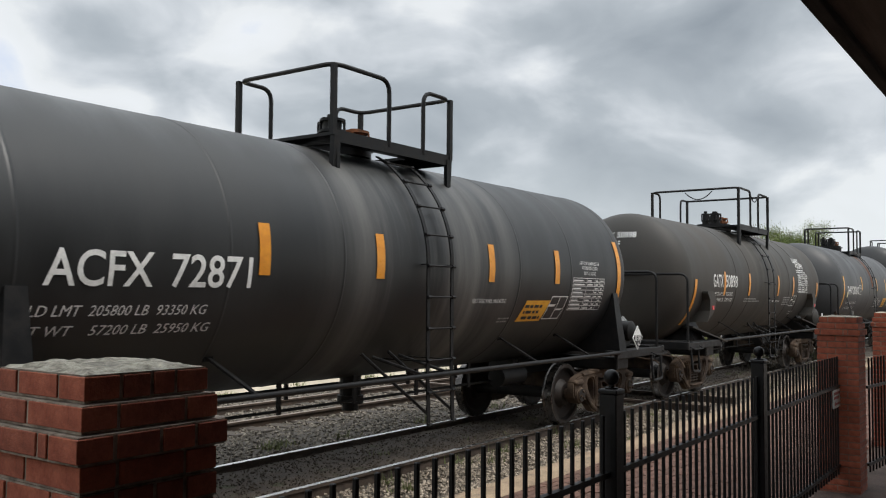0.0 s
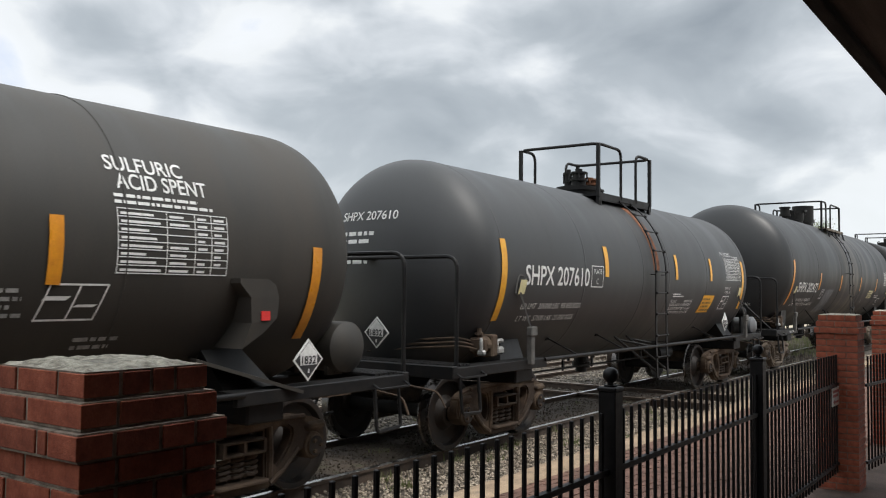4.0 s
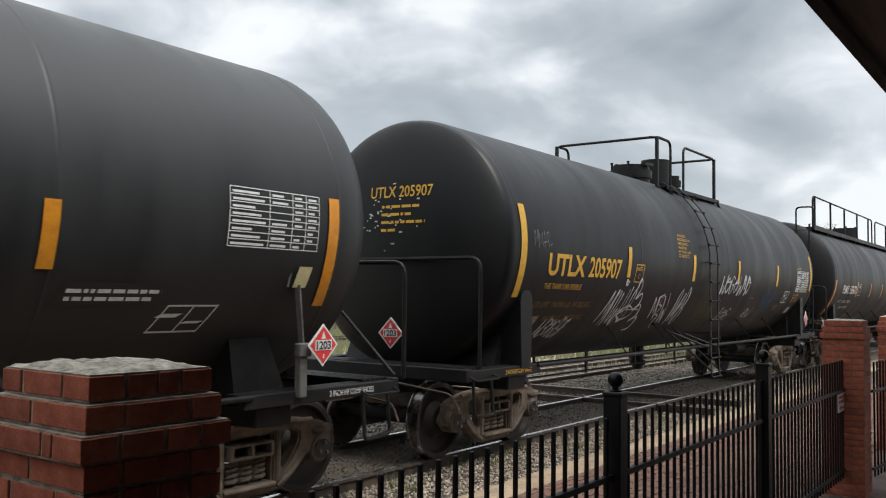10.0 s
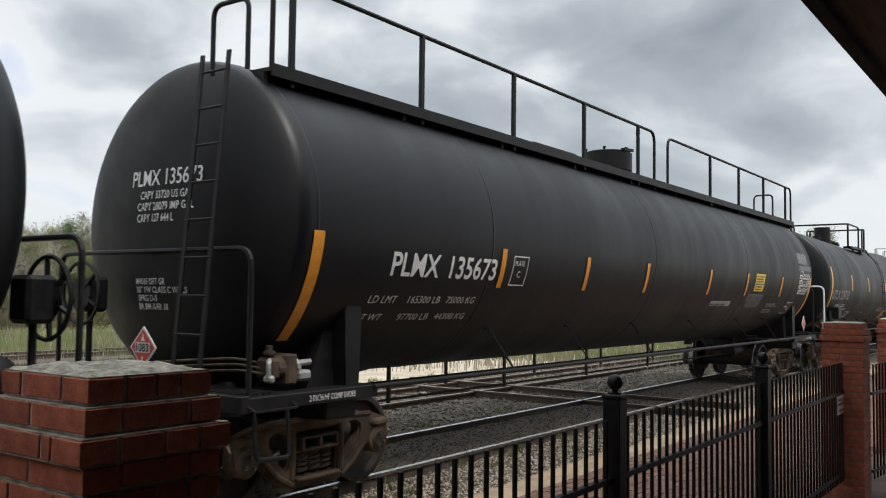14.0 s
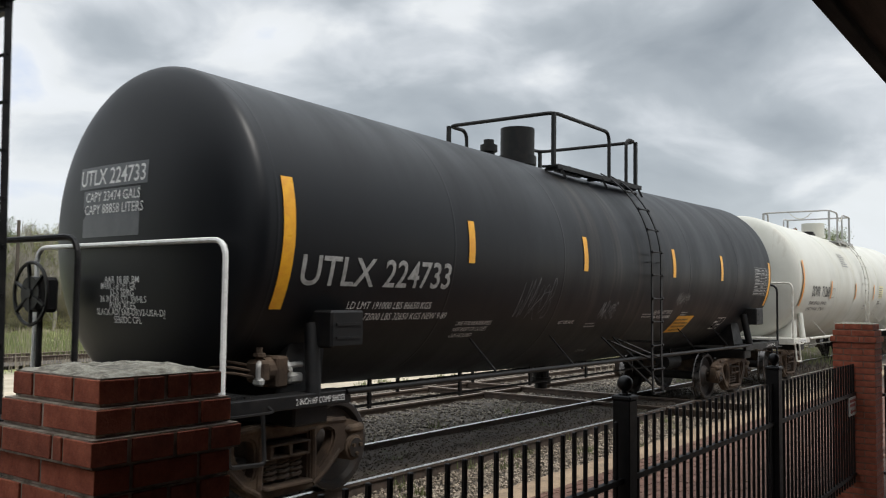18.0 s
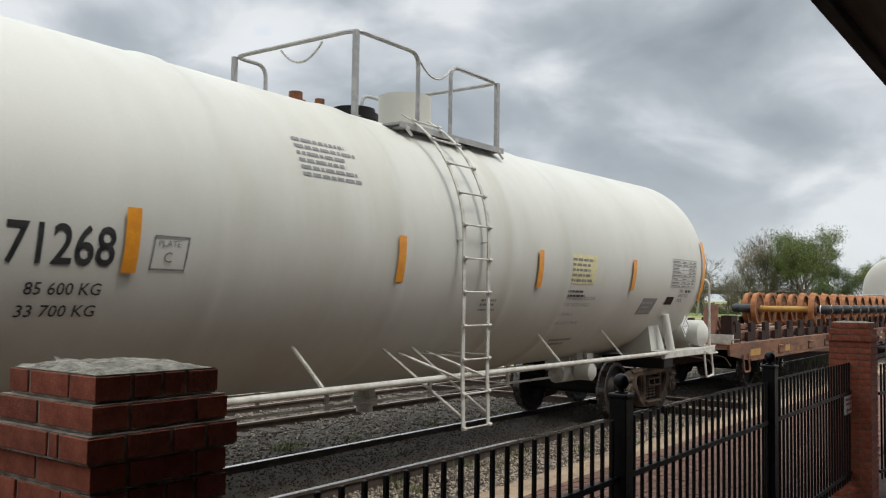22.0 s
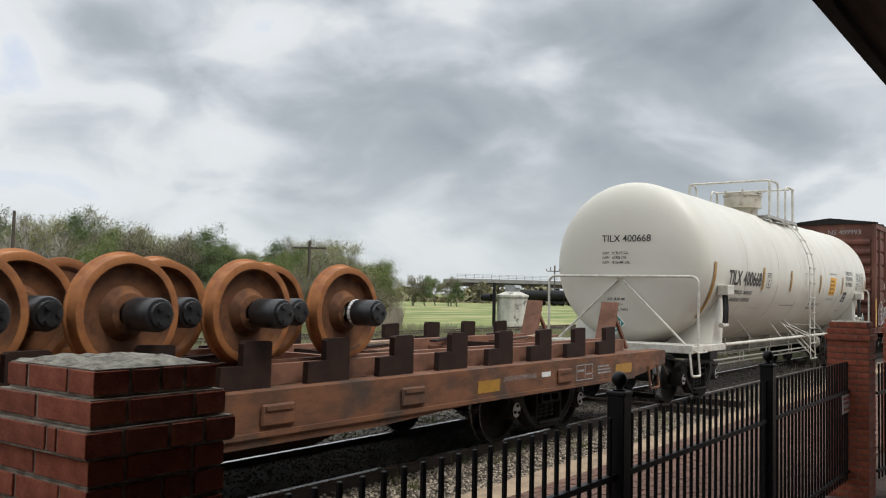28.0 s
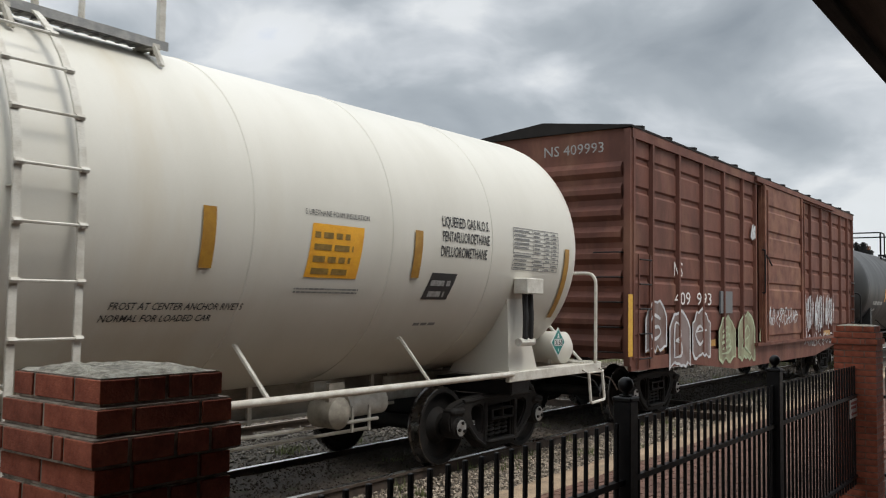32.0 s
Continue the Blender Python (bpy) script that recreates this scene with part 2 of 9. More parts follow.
STREAK = (1.2, 0.3, 0.3)
M = dict(
    tank_slate=material("tank_slate", (0.012, 0.0128, 0.013), (0.02, 0.021, 0.0212), 0.48, spec=0.5, scale=1.6, stretch=STREAK,
                        bump=0.03, dust=(0.13, 0.125, 0.117), dust_at=(0.45, 0.72), dust_scale=1.6,
                        dust_stretch=(1.3, 0.12, 0.12), band=(0.0, 2.2)),
    tank_brown=material("tank_brown", (0.031, 0.0285, 0.0245), (0.045, 0.039, 0.0325), 0.62, spec=0.42, scale=1.4, stretch=STREAK,
                        bump=0.04, dust=(0.12, 0.105, 0.08), dust_at=(0.5, 0.8), dust_scale=2.6,
                        dust_stretch=(2.6, 0.15, 0.15), band=(0.3, 1.6)),
    tank_grey=material("tank_grey", (0.029, 0.030, 0.031), (0.039, 0.040, 0.041), 0.5, spec=0.5, scale=1.2, stretch=STREAK, bump=0.02,
                       dust=(0.075, 0.07, 0.062), dust_at=(0.5, 0.8), dust_stretch=(2.5, 0.15, 0.15), band=(0.0, 1.6)),
    tank_olive=material("tank_olive", (0.0125, 0.0135, 0.0145), (0.022, 0.0228, 0.0232), 0.5, spec=0.46, scale=1.2, stretch=STREAK,
                        bump=0.02, dust=(0.20, 0.17, 0.125), dust_at=(0.45, 0.86), dust_scale=1.5,
                        dust_stretch=(2.2, 0.14, 0.14), band=(0.5, 2.6)),
    tank_sooty=material("tank_sooty", (0.0040, 0.0049, 0.0065), (0.0066, 0.0074, 0.0092), 0.46, spec=0.27, scale=1.2, stretch=STREAK, bump=0.02),
    tank_black=material("tank_black", (0.0040, 0.0049, 0.0065), (0.0066, 0.0074, 0.0092), 0.46, spec=0.27, scale=1.2, stretch=STREAK,
                        bump=0.02),
    tank_coal=material("tank_coal", (0.0040, 0.0049, 0.0065), (0.0066, 0.0074, 0.0092), 0.46, spec=0.27, scale=1.4, stretch=STREAK, bump=0.03,
                       dust=(0.06, 0.05, 0.04), dust_at=(0.5, 0.8), dust_stretch=(2.5, 0.2, 0.2), band=(0.0, 2.2)),
    tank_chalk=material("tank_chalk", (0.52, 0.52, 0.47), (0.46, 0.46, 0.41), 0.5, scale=0.7, stretch=(1, 0.5, 0.5), bump=0.01, speck=0.04,
                        dust=(0.42, 0.40, 0.33), dust_at=(0.45, 0.8), dust_scale=0.9, dust_stretch=(1.2, 0.3, 0.3),
                        band=(-1.0, 5.0)),
    tank_cream=material("tank_cream", (0.60, 0.58, 0.515), (0.55, 0.53, 0.465), 0.38, scale=0.7, stretch=(1, 0.4, 0.4), bump=0.004, speck=0.02,
                        dust=(0.50, 0.44, 0.33), dust_at=(0.5, 0.85), dust_scale=1.0, dust_stretch=(1.2, 0.25, 0.25),
                        band=(0.3, 2.4)),
    # near-black, for the leading heads of two tank cars
    head_tone=material("head_tone", (0.0042, 0.0043, 0.0047), (0.0068, 0.0069, 0.0073), 0.58, spec=0.25, scale=2, bump=0.03),
    iron=material("iron", (0.0065, 0.0067, 0.0072), (0.013, 0.012, 0.0115), 0.5, spec=0.22, scale=9, bump=0.1),
    iron_white=material("iron_white", (0.58, 0.56, 0.50), (0.45, 0.42, 0.36), 0.5, scale=7, bump=0.08),
    iron_chalk=material("iron_chalk", (0.52, 0.51, 0.46), (0.38, 0.36, 0.31), 0.5, scale=7, bump=0.08),
    sill_grimy=material("sill_grimy", (0.30, 0.275, 0.225), (0.17, 0.15, 0.12), 0.7, scale=2.2, stretch=(0.6, 1, 1.5), bump=0.15,
                        dust=(0.06, 0.05, 0.04), dust_at=(0.5, 0.68), dust_scale=1.3),
    galvanised=material("galvanised", (0.30, 0.30, 0.29), (0.40, 0.39, 0.37), 0.45, 0.4, scale=9, bump=0.08),
    rust_plate=material("rust_plate", (0.20, 0.065, 0.020), (0.09, 0.035, 0.015), 0.8, scale=7, bump=0.25),
    truck_rust=material("truck_rust", (0.036, 0.024, 0.0165), (0.075, 0.05, 0.034), 0.8, spec=0.3, scale=4, bump=0.4,
                        dust=(0.145, 0.105, 0.07), dust_at=(0.5, 0.78), dust_scale=3),
    truck_dark=material("truck_dark", (0.010, 0.0095, 0.009), (0.022, 0.019, 0.017), 0.75, spec=0.2, scale=5, bump=0.3),
    wheel_rust=material("wheel_rust", (0.011, 0.0085, 0.0075), (0.024, 0.016, 0.012), 0.65, 0.1, scale=8, bump=0.25),
    wheel_steel=material("wheel_steel", (0.10, 0.095, 0.09), (0.15, 0.14, 0.135), 0.27, 1.0, scale=12, bump=0.05),
    load_rust=material("load_rust", (0.115, 0.043, 0.014), (0.066, 0.027, 0.0115), 0.8, scale=6, bump=0.3,
                       dust=(0.21, 0.082, 0.024), dust_at=(0.52, 0.78), dust_scale=4),
    load_tread=material("load_tread", (0.35, 0.14, 0.045), (0.25, 0.095, 0.034), 0.65, 0.2, scale=6, bump=0.15),
    bearing=material("bearing", (0.016, 0.016, 0.017), (0.03, 0.03, 0.03), 0.35, scale=10, bump=0.06),
    axle_yellow=material("axle_yellow", (0.42, 0.23, 0.04), (0.34, 0.18, 0.04), 0.6, scale=8),
    flat_salmon=material("flat_salmon", (0.21, 0.096, 0.058), (0.135, 0.064, 0.04), 0.75, scale=3, stretch=(1, 1, 2), bump=0.2,
                         dust=(0.14, 0.062, 0.034), dust_at=(0.5, 0.72), dust_scale=3.5),
    flat_orange=material("flat_orange", (0.17, 0.070, 0.031), (0.098, 0.043, 0.022), 0.75, scale=2.4, stretch=(1, 1, 3),
                         bump=0.2, dust=(0.06, 0.036, 0.024), dust_at=(0.48, 0.66), dust_scale=2.4),
    flat_dark=material("flat_dark", (0.021, 0.0115, 0.009), (0.034, 0.018, 0.013), 0.8, spec=0.2, scale=6, bump=0.25),
    box_red=material("box_red", (0.128, 0.041, 0.024), (0.088, 0.031, 0.020), 0.7, scale=2.0, stretch=(1, 1, 0.4), bump=0.12,
                     dust=(0.20, 0.095, 0.055), dust_at=(0.52, 0.78), dust_scale=1.4, dust_stretch=(1, 1, 0.4)),
    box_door=material("box_door", (0.165, 0.062, 0.036), (0.11, 0.042, 0.028), 0.7, scale=2.5, bump=0.15,
                      dust=(0.24, 0.12, 0.07), dust_at=(0.5, 0.75), dust_scale=1.8),
    roof_dark=material("roof_dark", (0.016, 0.014, 0.013), (0.024, 0.021, 0.020), 0.8, spec=0.2, scale=4),
    white=material("white_paint", (0.72, 0.72, 0.70), (0.60, 0.60, 0.58), 0.5, scale=14, bump=0.03),
    white_faded=material("white_faded", (0.34, 0.34, 0.33), (0.22, 0.22, 0.21), 0.6, scale=20, bump=0.03),
    grey_panel=material("grey_panel", (0.10, 0.105, 0.11), (0.13, 0.135, 0.14), 0.5, scale=6, bump=0.03),
    yellow=material("yellow_paint", (0.62, 0.36, 0.03), (0.55, 0.30, 0.03), 0.5, scale=14, bump=0.03),
    yellow_dull=material("yellow_dull", (0.25, 0.15, 0.03), (0.16, 0.10, 0.02), 0.6, scale=14, bump=0.03),
    orange=material("orange_tape", (0.66, 0.27, 0.022), (0.58, 0.22, 0.02), 0.35, scale=10, bump=0.03),
    amber=material("amber_tape", (0.72, 0.36, 0.02), (0.66, 0.30, 0.02), 0.35, scale=10, bump=0.03),
    ochre=material("ochre_tape", (0.36, 0.19, 0.025), (0.30, 0.15, 0.02), 0.4, scale=10, bump=0.03),
    notice=material("notice_yellow", (0.70, 0.50, 0.06), (0.62, 0.42, 0.05), 0.5, scale=8, bump=0.03),
    notice_orange=material("notice_orange", (0.74, 0.36, 0.02), (0.66, 0.30, 0.02), 0.5, scale=8, bump=0.03),
    notice_pale=material("notice_pale", (0.62, 0.56, 0.30), (0.52, 0.47, 0.26), 0.5, scale=8, bump=0.03),
    notice_red=material("notice_red", (0.42, 0.09, 0.07), (0.34, 0.08, 0.06), 0.5, scale=16, bump=0.02),
    ink=material("ink", (0.016, 0.016, 0.018), (0.03, 0.03, 0.03), 0.5, scale=16, bump=0.02),
    cream_field=material("cream_field", (0.62, 0.58, 0.45), (0.48, 0.42, 0.31), 0.6, scale=7, bump=0.05, dust=(0.24, 0.12, 0.07), dust_at=(0.6, 0.72), dust_scale=5),
    ink_worn=material("ink_worn", (0.04, 0.035, 0.03), (0.26, 0.22, 0.16), 0.6, scale=18, bump=0.02),
    ink_faded=material("ink_faded", (0.14, 0.14, 0.14), (0.22, 0.22, 0.21), 0.5, scale=20, bump=0.02),
    placard_red=material("placard_red", (0.60, 0.035, 0.03), (0.52, 0.03, 0.03), 0.45, scale=10, bump=0.02),
    placard_green=material("placard_green", (0.01, 0.20, 0.17), (0.01, 0.16, 0.14), 0.45, scale=10, bump=0.02),
    spray_white=material("spray_white", (0.55, 0.56, 0.57), (0.40, 0.41, 0.42), 0.6, scale=8, bump=0.02),
    spray_grey=material("spray_grey", (0.17, 0.175, 0.18), (0.09, 0.095, 0.10), 0.6, scale=8, bump=0.02),
    deck_tan=material("deck_tan", (0.15, 0.125, 0.09), (0.085, 0.07, 0.052), 0.8, scale=5, stretch=(0.4, 2, 2), bump=0.3),
    dome_cream=material("dome_cream", (0.46, 0.43, 0.36), (0.36, 0.32, 0.25), 0.5, scale=3, bump=0.05, dust=(0.20, 0.10, 0.05), dust_at=(0.60, 0.75), dust_scale=6),
    spray_wash=material("spray_wash", (0.20, 0.155, 0.145), (0.13, 0.075, 0.06), 0.7, scale=3, stretch=(1, 1, 0.5), bump=0.02),
    spray_wash_green=material("spray_wash_green", (0.27, 0.29, 0.18), (0.15, 0.11, 0.07), 0.7, scale=2.5, stretch=(1, 1, 0.5), bump=0.02),
    post_grey=material("post_grey", (0.105, 0.102, 0.095), (0.06, 0.057, 0.052), 0.7, scale=6, bump=0.1),
    truck_tan=material("truck_tan", (0.125, 0.095, 0.07), (0.07, 0.052, 0.038), 0.85, scale=5, bump=0.3, dust=(0.20, 0.16, 0.12), dust_at=(0.5, 0.7), dust_scale=4),
    chalk_head=material("chalk_head", (0.50, 0.50, 0.45), (0.44, 0.44, 0.39), 0.5, scale=0.7, bump=0.01, speck=0.04,
                        dust=(0.25, 0.20, 0.15), dust_at=(0.56, 0.76), dust_scale=1.0, dust_stretch=(1, 1.8, 0.5)),
    grey_repaint=material("grey_repaint", (0.12, 0.122, 0.125), (0.085, 0.087, 0.09), 0.6, scale=5, bump=0.03),
    spray_blue=material("spray_blue", (0.022, 0.065, 0.13), (0.018, 0.04, 0.075), 0.6, scale=8, bump=0.02),
    spray_green=material("spray_green", (0.36, 0.42, 0.27), (0.26, 0.31, 0.20), 0.6, scale=8, bump=0.02),
    spray_olive=material("spray_olive", (0.075, 0.075, 0.03), (0.045, 0.045, 0.02), 0.6, scale=8, bump=0.02),
    brick=material("brick", (0.34, 0.090, 0.045), (0.235, 0.058, 0.030), 0.85, scale=14, bump=0.3, by_piece=0.16, speck=0.16),
    mortar=material("mortar", (0.35, 0.29, 0.23), (0.17, 0.135, 0.105), 0.95, scale=20, bump=0.5),
    mortar_red=material("mortar_red", (0.25, 0.15, 0.11), (0.16, 0.09, 0.065), 0.95, scale=20, bump=0.5),
    walk_bed=material("walk_bed", (0.08, 0.052, 0.04), (0.055, 0.038, 0.03), 0.95, scale=4, bump=0.4),
    cap=material("cap_concrete", (0.42, 0.385, 0.31), (0.20, 0.18, 0.14), 0.95, scale=26, bump=0.9, speck=0.3, fine_scale=60,
                 dust=(0.17, 0.16, 0.13), dust_at=(0.55, 0.7), dust_scale=9),
    paver=material("paver", (0.145, 0.077, 0.055), (0.10, 0.056, 0.041), 0.9, scale=10, bump=0.3, by_piece=0.18, speck=0.15),
    paver_far=material("paver_far", (0.145, 0.077, 0.055), (0.10, 0.056, 0.041), 0.9, scale=10, bump=0.3, island=0.18),
    concrete=material("concrete", (0.33, 0.25, 0.175), (0.24, 0.18, 0.125), 0.95, scale=5, bump=0.4),
    sand=material("sand", (0.36, 0.265, 0.175), (0.25, 0.185, 0.125), 0.95, scale=3, bump=0.6, fine_scale=70, speck=0.25,
                  dust=(0.17, 0.14, 0.10), dust_at=(0.55, 0.72), dust_scale=7),
    fence_black=material("fence_black", (0.004, 0.004, 0.0045), (0.007, 0.007, 0.0075), 0.42, spec=0.22, scale=20, bump=0.05),
    rail_side=material("rail_side", (0.052, 0.037, 0.028), (0.085, 0.06, 0.044), 0.85, scale=6, stretch=(1, 1, 1), bump=0.3),
    rail_dull=material("rail_dull", (0.25, 0.195, 0.15), (0.15, 0.11, 0.08), 0.45, 0.5, scale=4, stretch=(0.4, 1, 1), bump=0.1),
    rail_head=material("rail_head", (0.78, 0.77, 0.75), (0.66, 0.65, 0.63), 0.3, 1.0, scale=5, bump=0.05),
    tie=material("tie_wood", (0.052, 0.042, 0.034), (0.085, 0.07, 0.056), 0.9, scale=4, stretch=(0.6, 4, 4), bump=0.5, by_piece=0.2),
    stone=material("ballast_stone", (0.34, 0.285, 0.22), (0.17, 0.14, 0.11), 0.9, scale=30, bump=0.3, island=0.55),
    stone_dark=material("ballast_stone_dark", (0.20, 0.175, 0.14), (0.10, 0.086, 0.07), 0.9, scale=30, bump=0.3, island=0.55),
    dirt_stone=material("dirt_stone", (0.075, 0.058, 0.043), (0.05, 0.039, 0.03), 0.9, scale=30, bump=0.3, island=0.25),
    bed=material("ballast_bed", (0.095, 0.079, 0.061), (0.042, 0.035, 0.028), 0.95, scale=20, bump=0.9, fine_scale=40, speck=0.4),
    dirt=material("dark_dirt", (0.046, 0.035, 0.026), (0.075, 0.057, 0.042), 0.95, scale=3, bump=0.6, speck=0.3,
                  dust=(0.045, 0.05, 0.022), dust_at=(0.58, 0.7), dust_scale=3),
    soffit=material("soffit_wood", (0.060, 0.038, 0.020), (0.045, 0.028, 0.016), 0.8, scale=3, stretch=(0.3, 4, 1), bump=0.2),
    fascia=material("fascia_wood", (0.016, 0.012, 0.011), (0.011, 0.009, 0.008), 0.8, spec=0.2, scale=4, stretch=(0.3, 3, 3), bump=0.15),
    # for a wall never in view, kept dark to cut bounced light
    wall_unseen=material("unseen_wall", (0.06, 0.024, 0.017), (0.045, 0.019, 0.014), 0.9, scale=5, bump=0.3),
    hose=material("hose_rubber", (0.012, 0.012, 0.012), (0.02, 0.02, 0.02), 0.6, scale=10),
)

# ---- building tools ----


def mesh_of(name, bm, mats, smooth=False):
    me = bpy.data.meshes.new(name)
    bm.normal_update()
    bm.to_mesh(me)
    bm.free()
    for m in (mats if isinstance(mats, (list, tuple)) else [mats]):
        me.materials.append(m)
    if smooth:
        for p in me.polygons:
            p.use_smooth = True
        me.set_sharp_from_angle(angle=radians(38))
    return me


def part(name, bm, mats, parent, label="", smooth=False):
    ob = new(name, bm if isinstance(bm, bpy.types.Mesh) else mesh_of(name, bm, mats, smooth))
    ob.parent = parent
    if label:
        ob["label"] = label
    return ob


def thing(name, label, category, at=(0, 0, 0), group="", kind="", data=None):
    ob = new(name, data)
    ob.location = at
    return tagged(ob, label, category, group, kind)


def box(bm, x0, x1, y0, y1, z0, z1, mat=0, bevel=0.0):
    v = [bm.verts.new((x, y, z)) for x in (x0, x1) for y in (y0, y1) for z in (z0, z1)]
    fs = [bm.faces.new([v[i] for i in q]) for q in
          ((0, 1, 3, 2), (4, 6, 7, 5), (0, 4, 5, 1), (2, 3, 7, 6), (0, 2, 6, 4), (1, 5, 7, 3))]
    for f in fs:
        f.material_index = mat
    if bevel:
        es = list({e for f in fs for e in f.edges})
        r = bmesh.ops.bevel(bm, geom=es, offset=bevel, segments=1, affect="EDGES", material=mat)
    return v


def prism(bm, pts, axis, a, b, mat=0):
    """Extrudes a convex outline of (p, q) along an axis from a to b: axis y takes (x, z), x takes (y, z), z takes (x, y)."""
    def at(p, q, w):
        return {"y": (p, w, q), "x": (w, p, q), "z": (p, q, w)}[axis]
    lo = [bm.verts.new(at(p, q, a)) for p, q in pts]
    hi = [bm.verts.new(at(p, q, b)) for p, q in pts]
    fs = [bm.faces.new(lo), bm.faces.new(hi[::-1])]
    for i in range(len(pts)):
        j = (i + 1) % len(pts)
        fs.append(bm.faces.new((lo[j], lo[i], hi[i], hi[j])))
    for f in fs:
        f.material_index = mat
    bmesh.ops.recalc_face_normals(bm, faces=fs)


def rounded(pts, radius, steps=4):
    """A path with its inner corners rounded off."""
    pts = [Vector(p) for p in pts]
    out = [pts[0]]
    for a, b, c in zip(pts, pts[1:], pts[2:]):
        r = min(radius, (a - b).length * 0.45, (c - b).length * 0.45)
        p, q = b + (a - b).normalized() * r, b + (c - b).normalized() * r
        for i in range(steps + 1):
            f = i / steps
            out.append(p * (1 - f) ** 2 + b * 2 * f * (1 - f) + q * f * f)
    out.append(pts[-1])
    return out


def pipe(bm, pts, r, n=8, mat=0):
    pts = [Vector(p) for p in pts]
    rings, prev = [], None
    for i, p in enumerate(pts):
        d = (pts[min(i + 1, len(pts) - 1)] - pts[max(i - 1, 0)]).normalized()
        if prev is None:
            side = d.orthogonal().normalized()
        else:
            side = (prev - d * prev.dot(d)).normalized()
        prev = side
        other = d.cross(side)
        rings.append([bm.verts.new(p + (side * math.cos(6.2832 * k / n) + other * math.sin(6.2832 * k / n)) * r) for k in range(n)])
    fs = []
    for a, b in zip(rings, rings[1:]):
        for k in range(n):
            fs.append(bm.faces.new((a[k], a[(k + 1) % n], b[(k + 1) % n], b[k])))
    fs += [bm.faces.new(rings[0][::-1]), bm.faces.new(rings[-1])]
    for f in fs:
        f.material_index = mat


def bar(bm, a, b, w, h, mat=0):
    """A flat or square bar from a to b: w across, h upright."""
    a, b = Vector(a), Vector(b)
    d = (b - a).normalized()
    side = d.cross(Vector((0, 0, 1)))
    side = Vector((1, 0, 0)) if side.length < 0.05 else side.normalized()
    upw = side.cross(d)
    v = [bm.verts.new(p + side * s * w / 2 + upw * t * h / 2) for p in (a, b) for s in (-1, 1) for t in (-1, 1)]
    for q in ((0, 1, 3, 2), (4, 6, 7, 5), (0, 4, 5, 1), (2, 3, 7, 6), (0, 2, 6, 4), (1, 5, 7, 3)):
        bm.faces.new([v[i] for i in q]).material_index = mat


def spin(bm, prof, n, axis="x", at=(0, 0, 0), mat=0, mats=None):
    """Turns a profile of (along, radius) round an axis."""
    at = Vector(at)

    def place(w, r, k):
        c, s = r * math.cos(6.28318 * k / n), r * math.sin(6.28318 * k / n)
        return at + Vector({"x": (w, c, s), "y": (c, w, s), "z": (c, s, w)}[axis])
    rings = []
    for w, r in prof:
        rings.append([bm.verts.new(place(w, 0, 0))] if r < 1e-6 else [bm.verts.new(place(w, r, k)) for k in range(n)])
    fs = []
    for i, (a, b) in enumerate(zip(rings, rings[1:])):
        m = mats[i] if mats else mat
        for k in range(n):
            j = (k + 1) % n
            if len(a) == 1 and len(b) == 1:
                continue
            f = bm.faces.new((a[0], b[k], b[j])) if len(a) == 1 else bm.faces.new((a[k], a[j], b[0])) if len(b) == 1 else \
                bm.faces.new((a[k], a[j], b[j], b[k]))
            f.material_index = m
            fs.append(f)
    bmesh.ops.recalc_face_normals(bm, faces=fs)


def disc_stack(bm, x, y, z0, steps, n=20, mat=0):
    """A stack of upright drums: (height, radius) steps from z0."""
    prof, z = [(z0, 0)], z0
    for h, r in steps:
        prof += [(z, r), (z + h, r)]
        z += h
    prof.append((z, 0))
    spin(bm, prof, n, "z", (x, y, 0), mat)


GLYPHS = {}


def glyphs(text, bold=0.0, shear=0.0):
    """The flat triangles of a text, one unit of capital height, and its width."""
    key = (text, bold, shear)
    if key not in GLYPHS:
        cu = bpy.data.curves.new("text", "FONT")
        cu.body, cu.offset, cu.shear, cu.resolution_u = text, bold, shear, 4 if bold > 0 and len(text) < 12 else 2
        ob = bpy.data.objects.new("text", cu)
        scene.collection.objects.link(ob)
        me = ob.evaluated_get(bpy.context.evaluated_depsgraph_get()).to_mesh()
        v = np.array([w.co[:2] for w in me.vertices])
        f = [list(p.vertices) for p in me.polygons]
        bpy.data.objects.remove(ob)
        bpy.data.curves.remove(cu)
        v = v / 0.69
        v[:, 0] -= v[:, 0].min()
        GLYPHS[key] = (v, f, v[:, 0].max())
    return GLYPHS[key]


class Shell:
    """The skin of a tank: where a place (x, height) lies on its near side."""
    def __init__(self, r, zc, x0=0, x1=0, depth=0, power=2.0):
        self.r, self.zc, self.x0, self.x1, self.depth, self.power = r, zc, x0, x1, depth, power

    sag = 0.0

    def drop(self, x):
        """Tanks that drain to the middle lie lower there."""
        half = (self.x1 - self.x0) / 2
        return self.sag * max(0.0, 1 - abs(x - (self.x0 + self.x1) / 2) / half) if self.sag else 0.0

    def side(self, x, z, out=0.006, arc=0.0):
        zc = self.zc - self.drop(x)
        a = math.asin(max(-1, min(1, (z - zc) / self.r))) + arc / self.r
        return Vector((x, -(self.r + out) * math.cos(a), zc + (self.r + out) * math.sin(a)))

    def head(self, y, z, out=0.006):
        q = min(1.0, math.hypot(y, z - self.zc) / self.r)
        return Vector((self.x0 - self.depth * (1 - q ** self.power) ** (1 / self.power) - out, y, z))


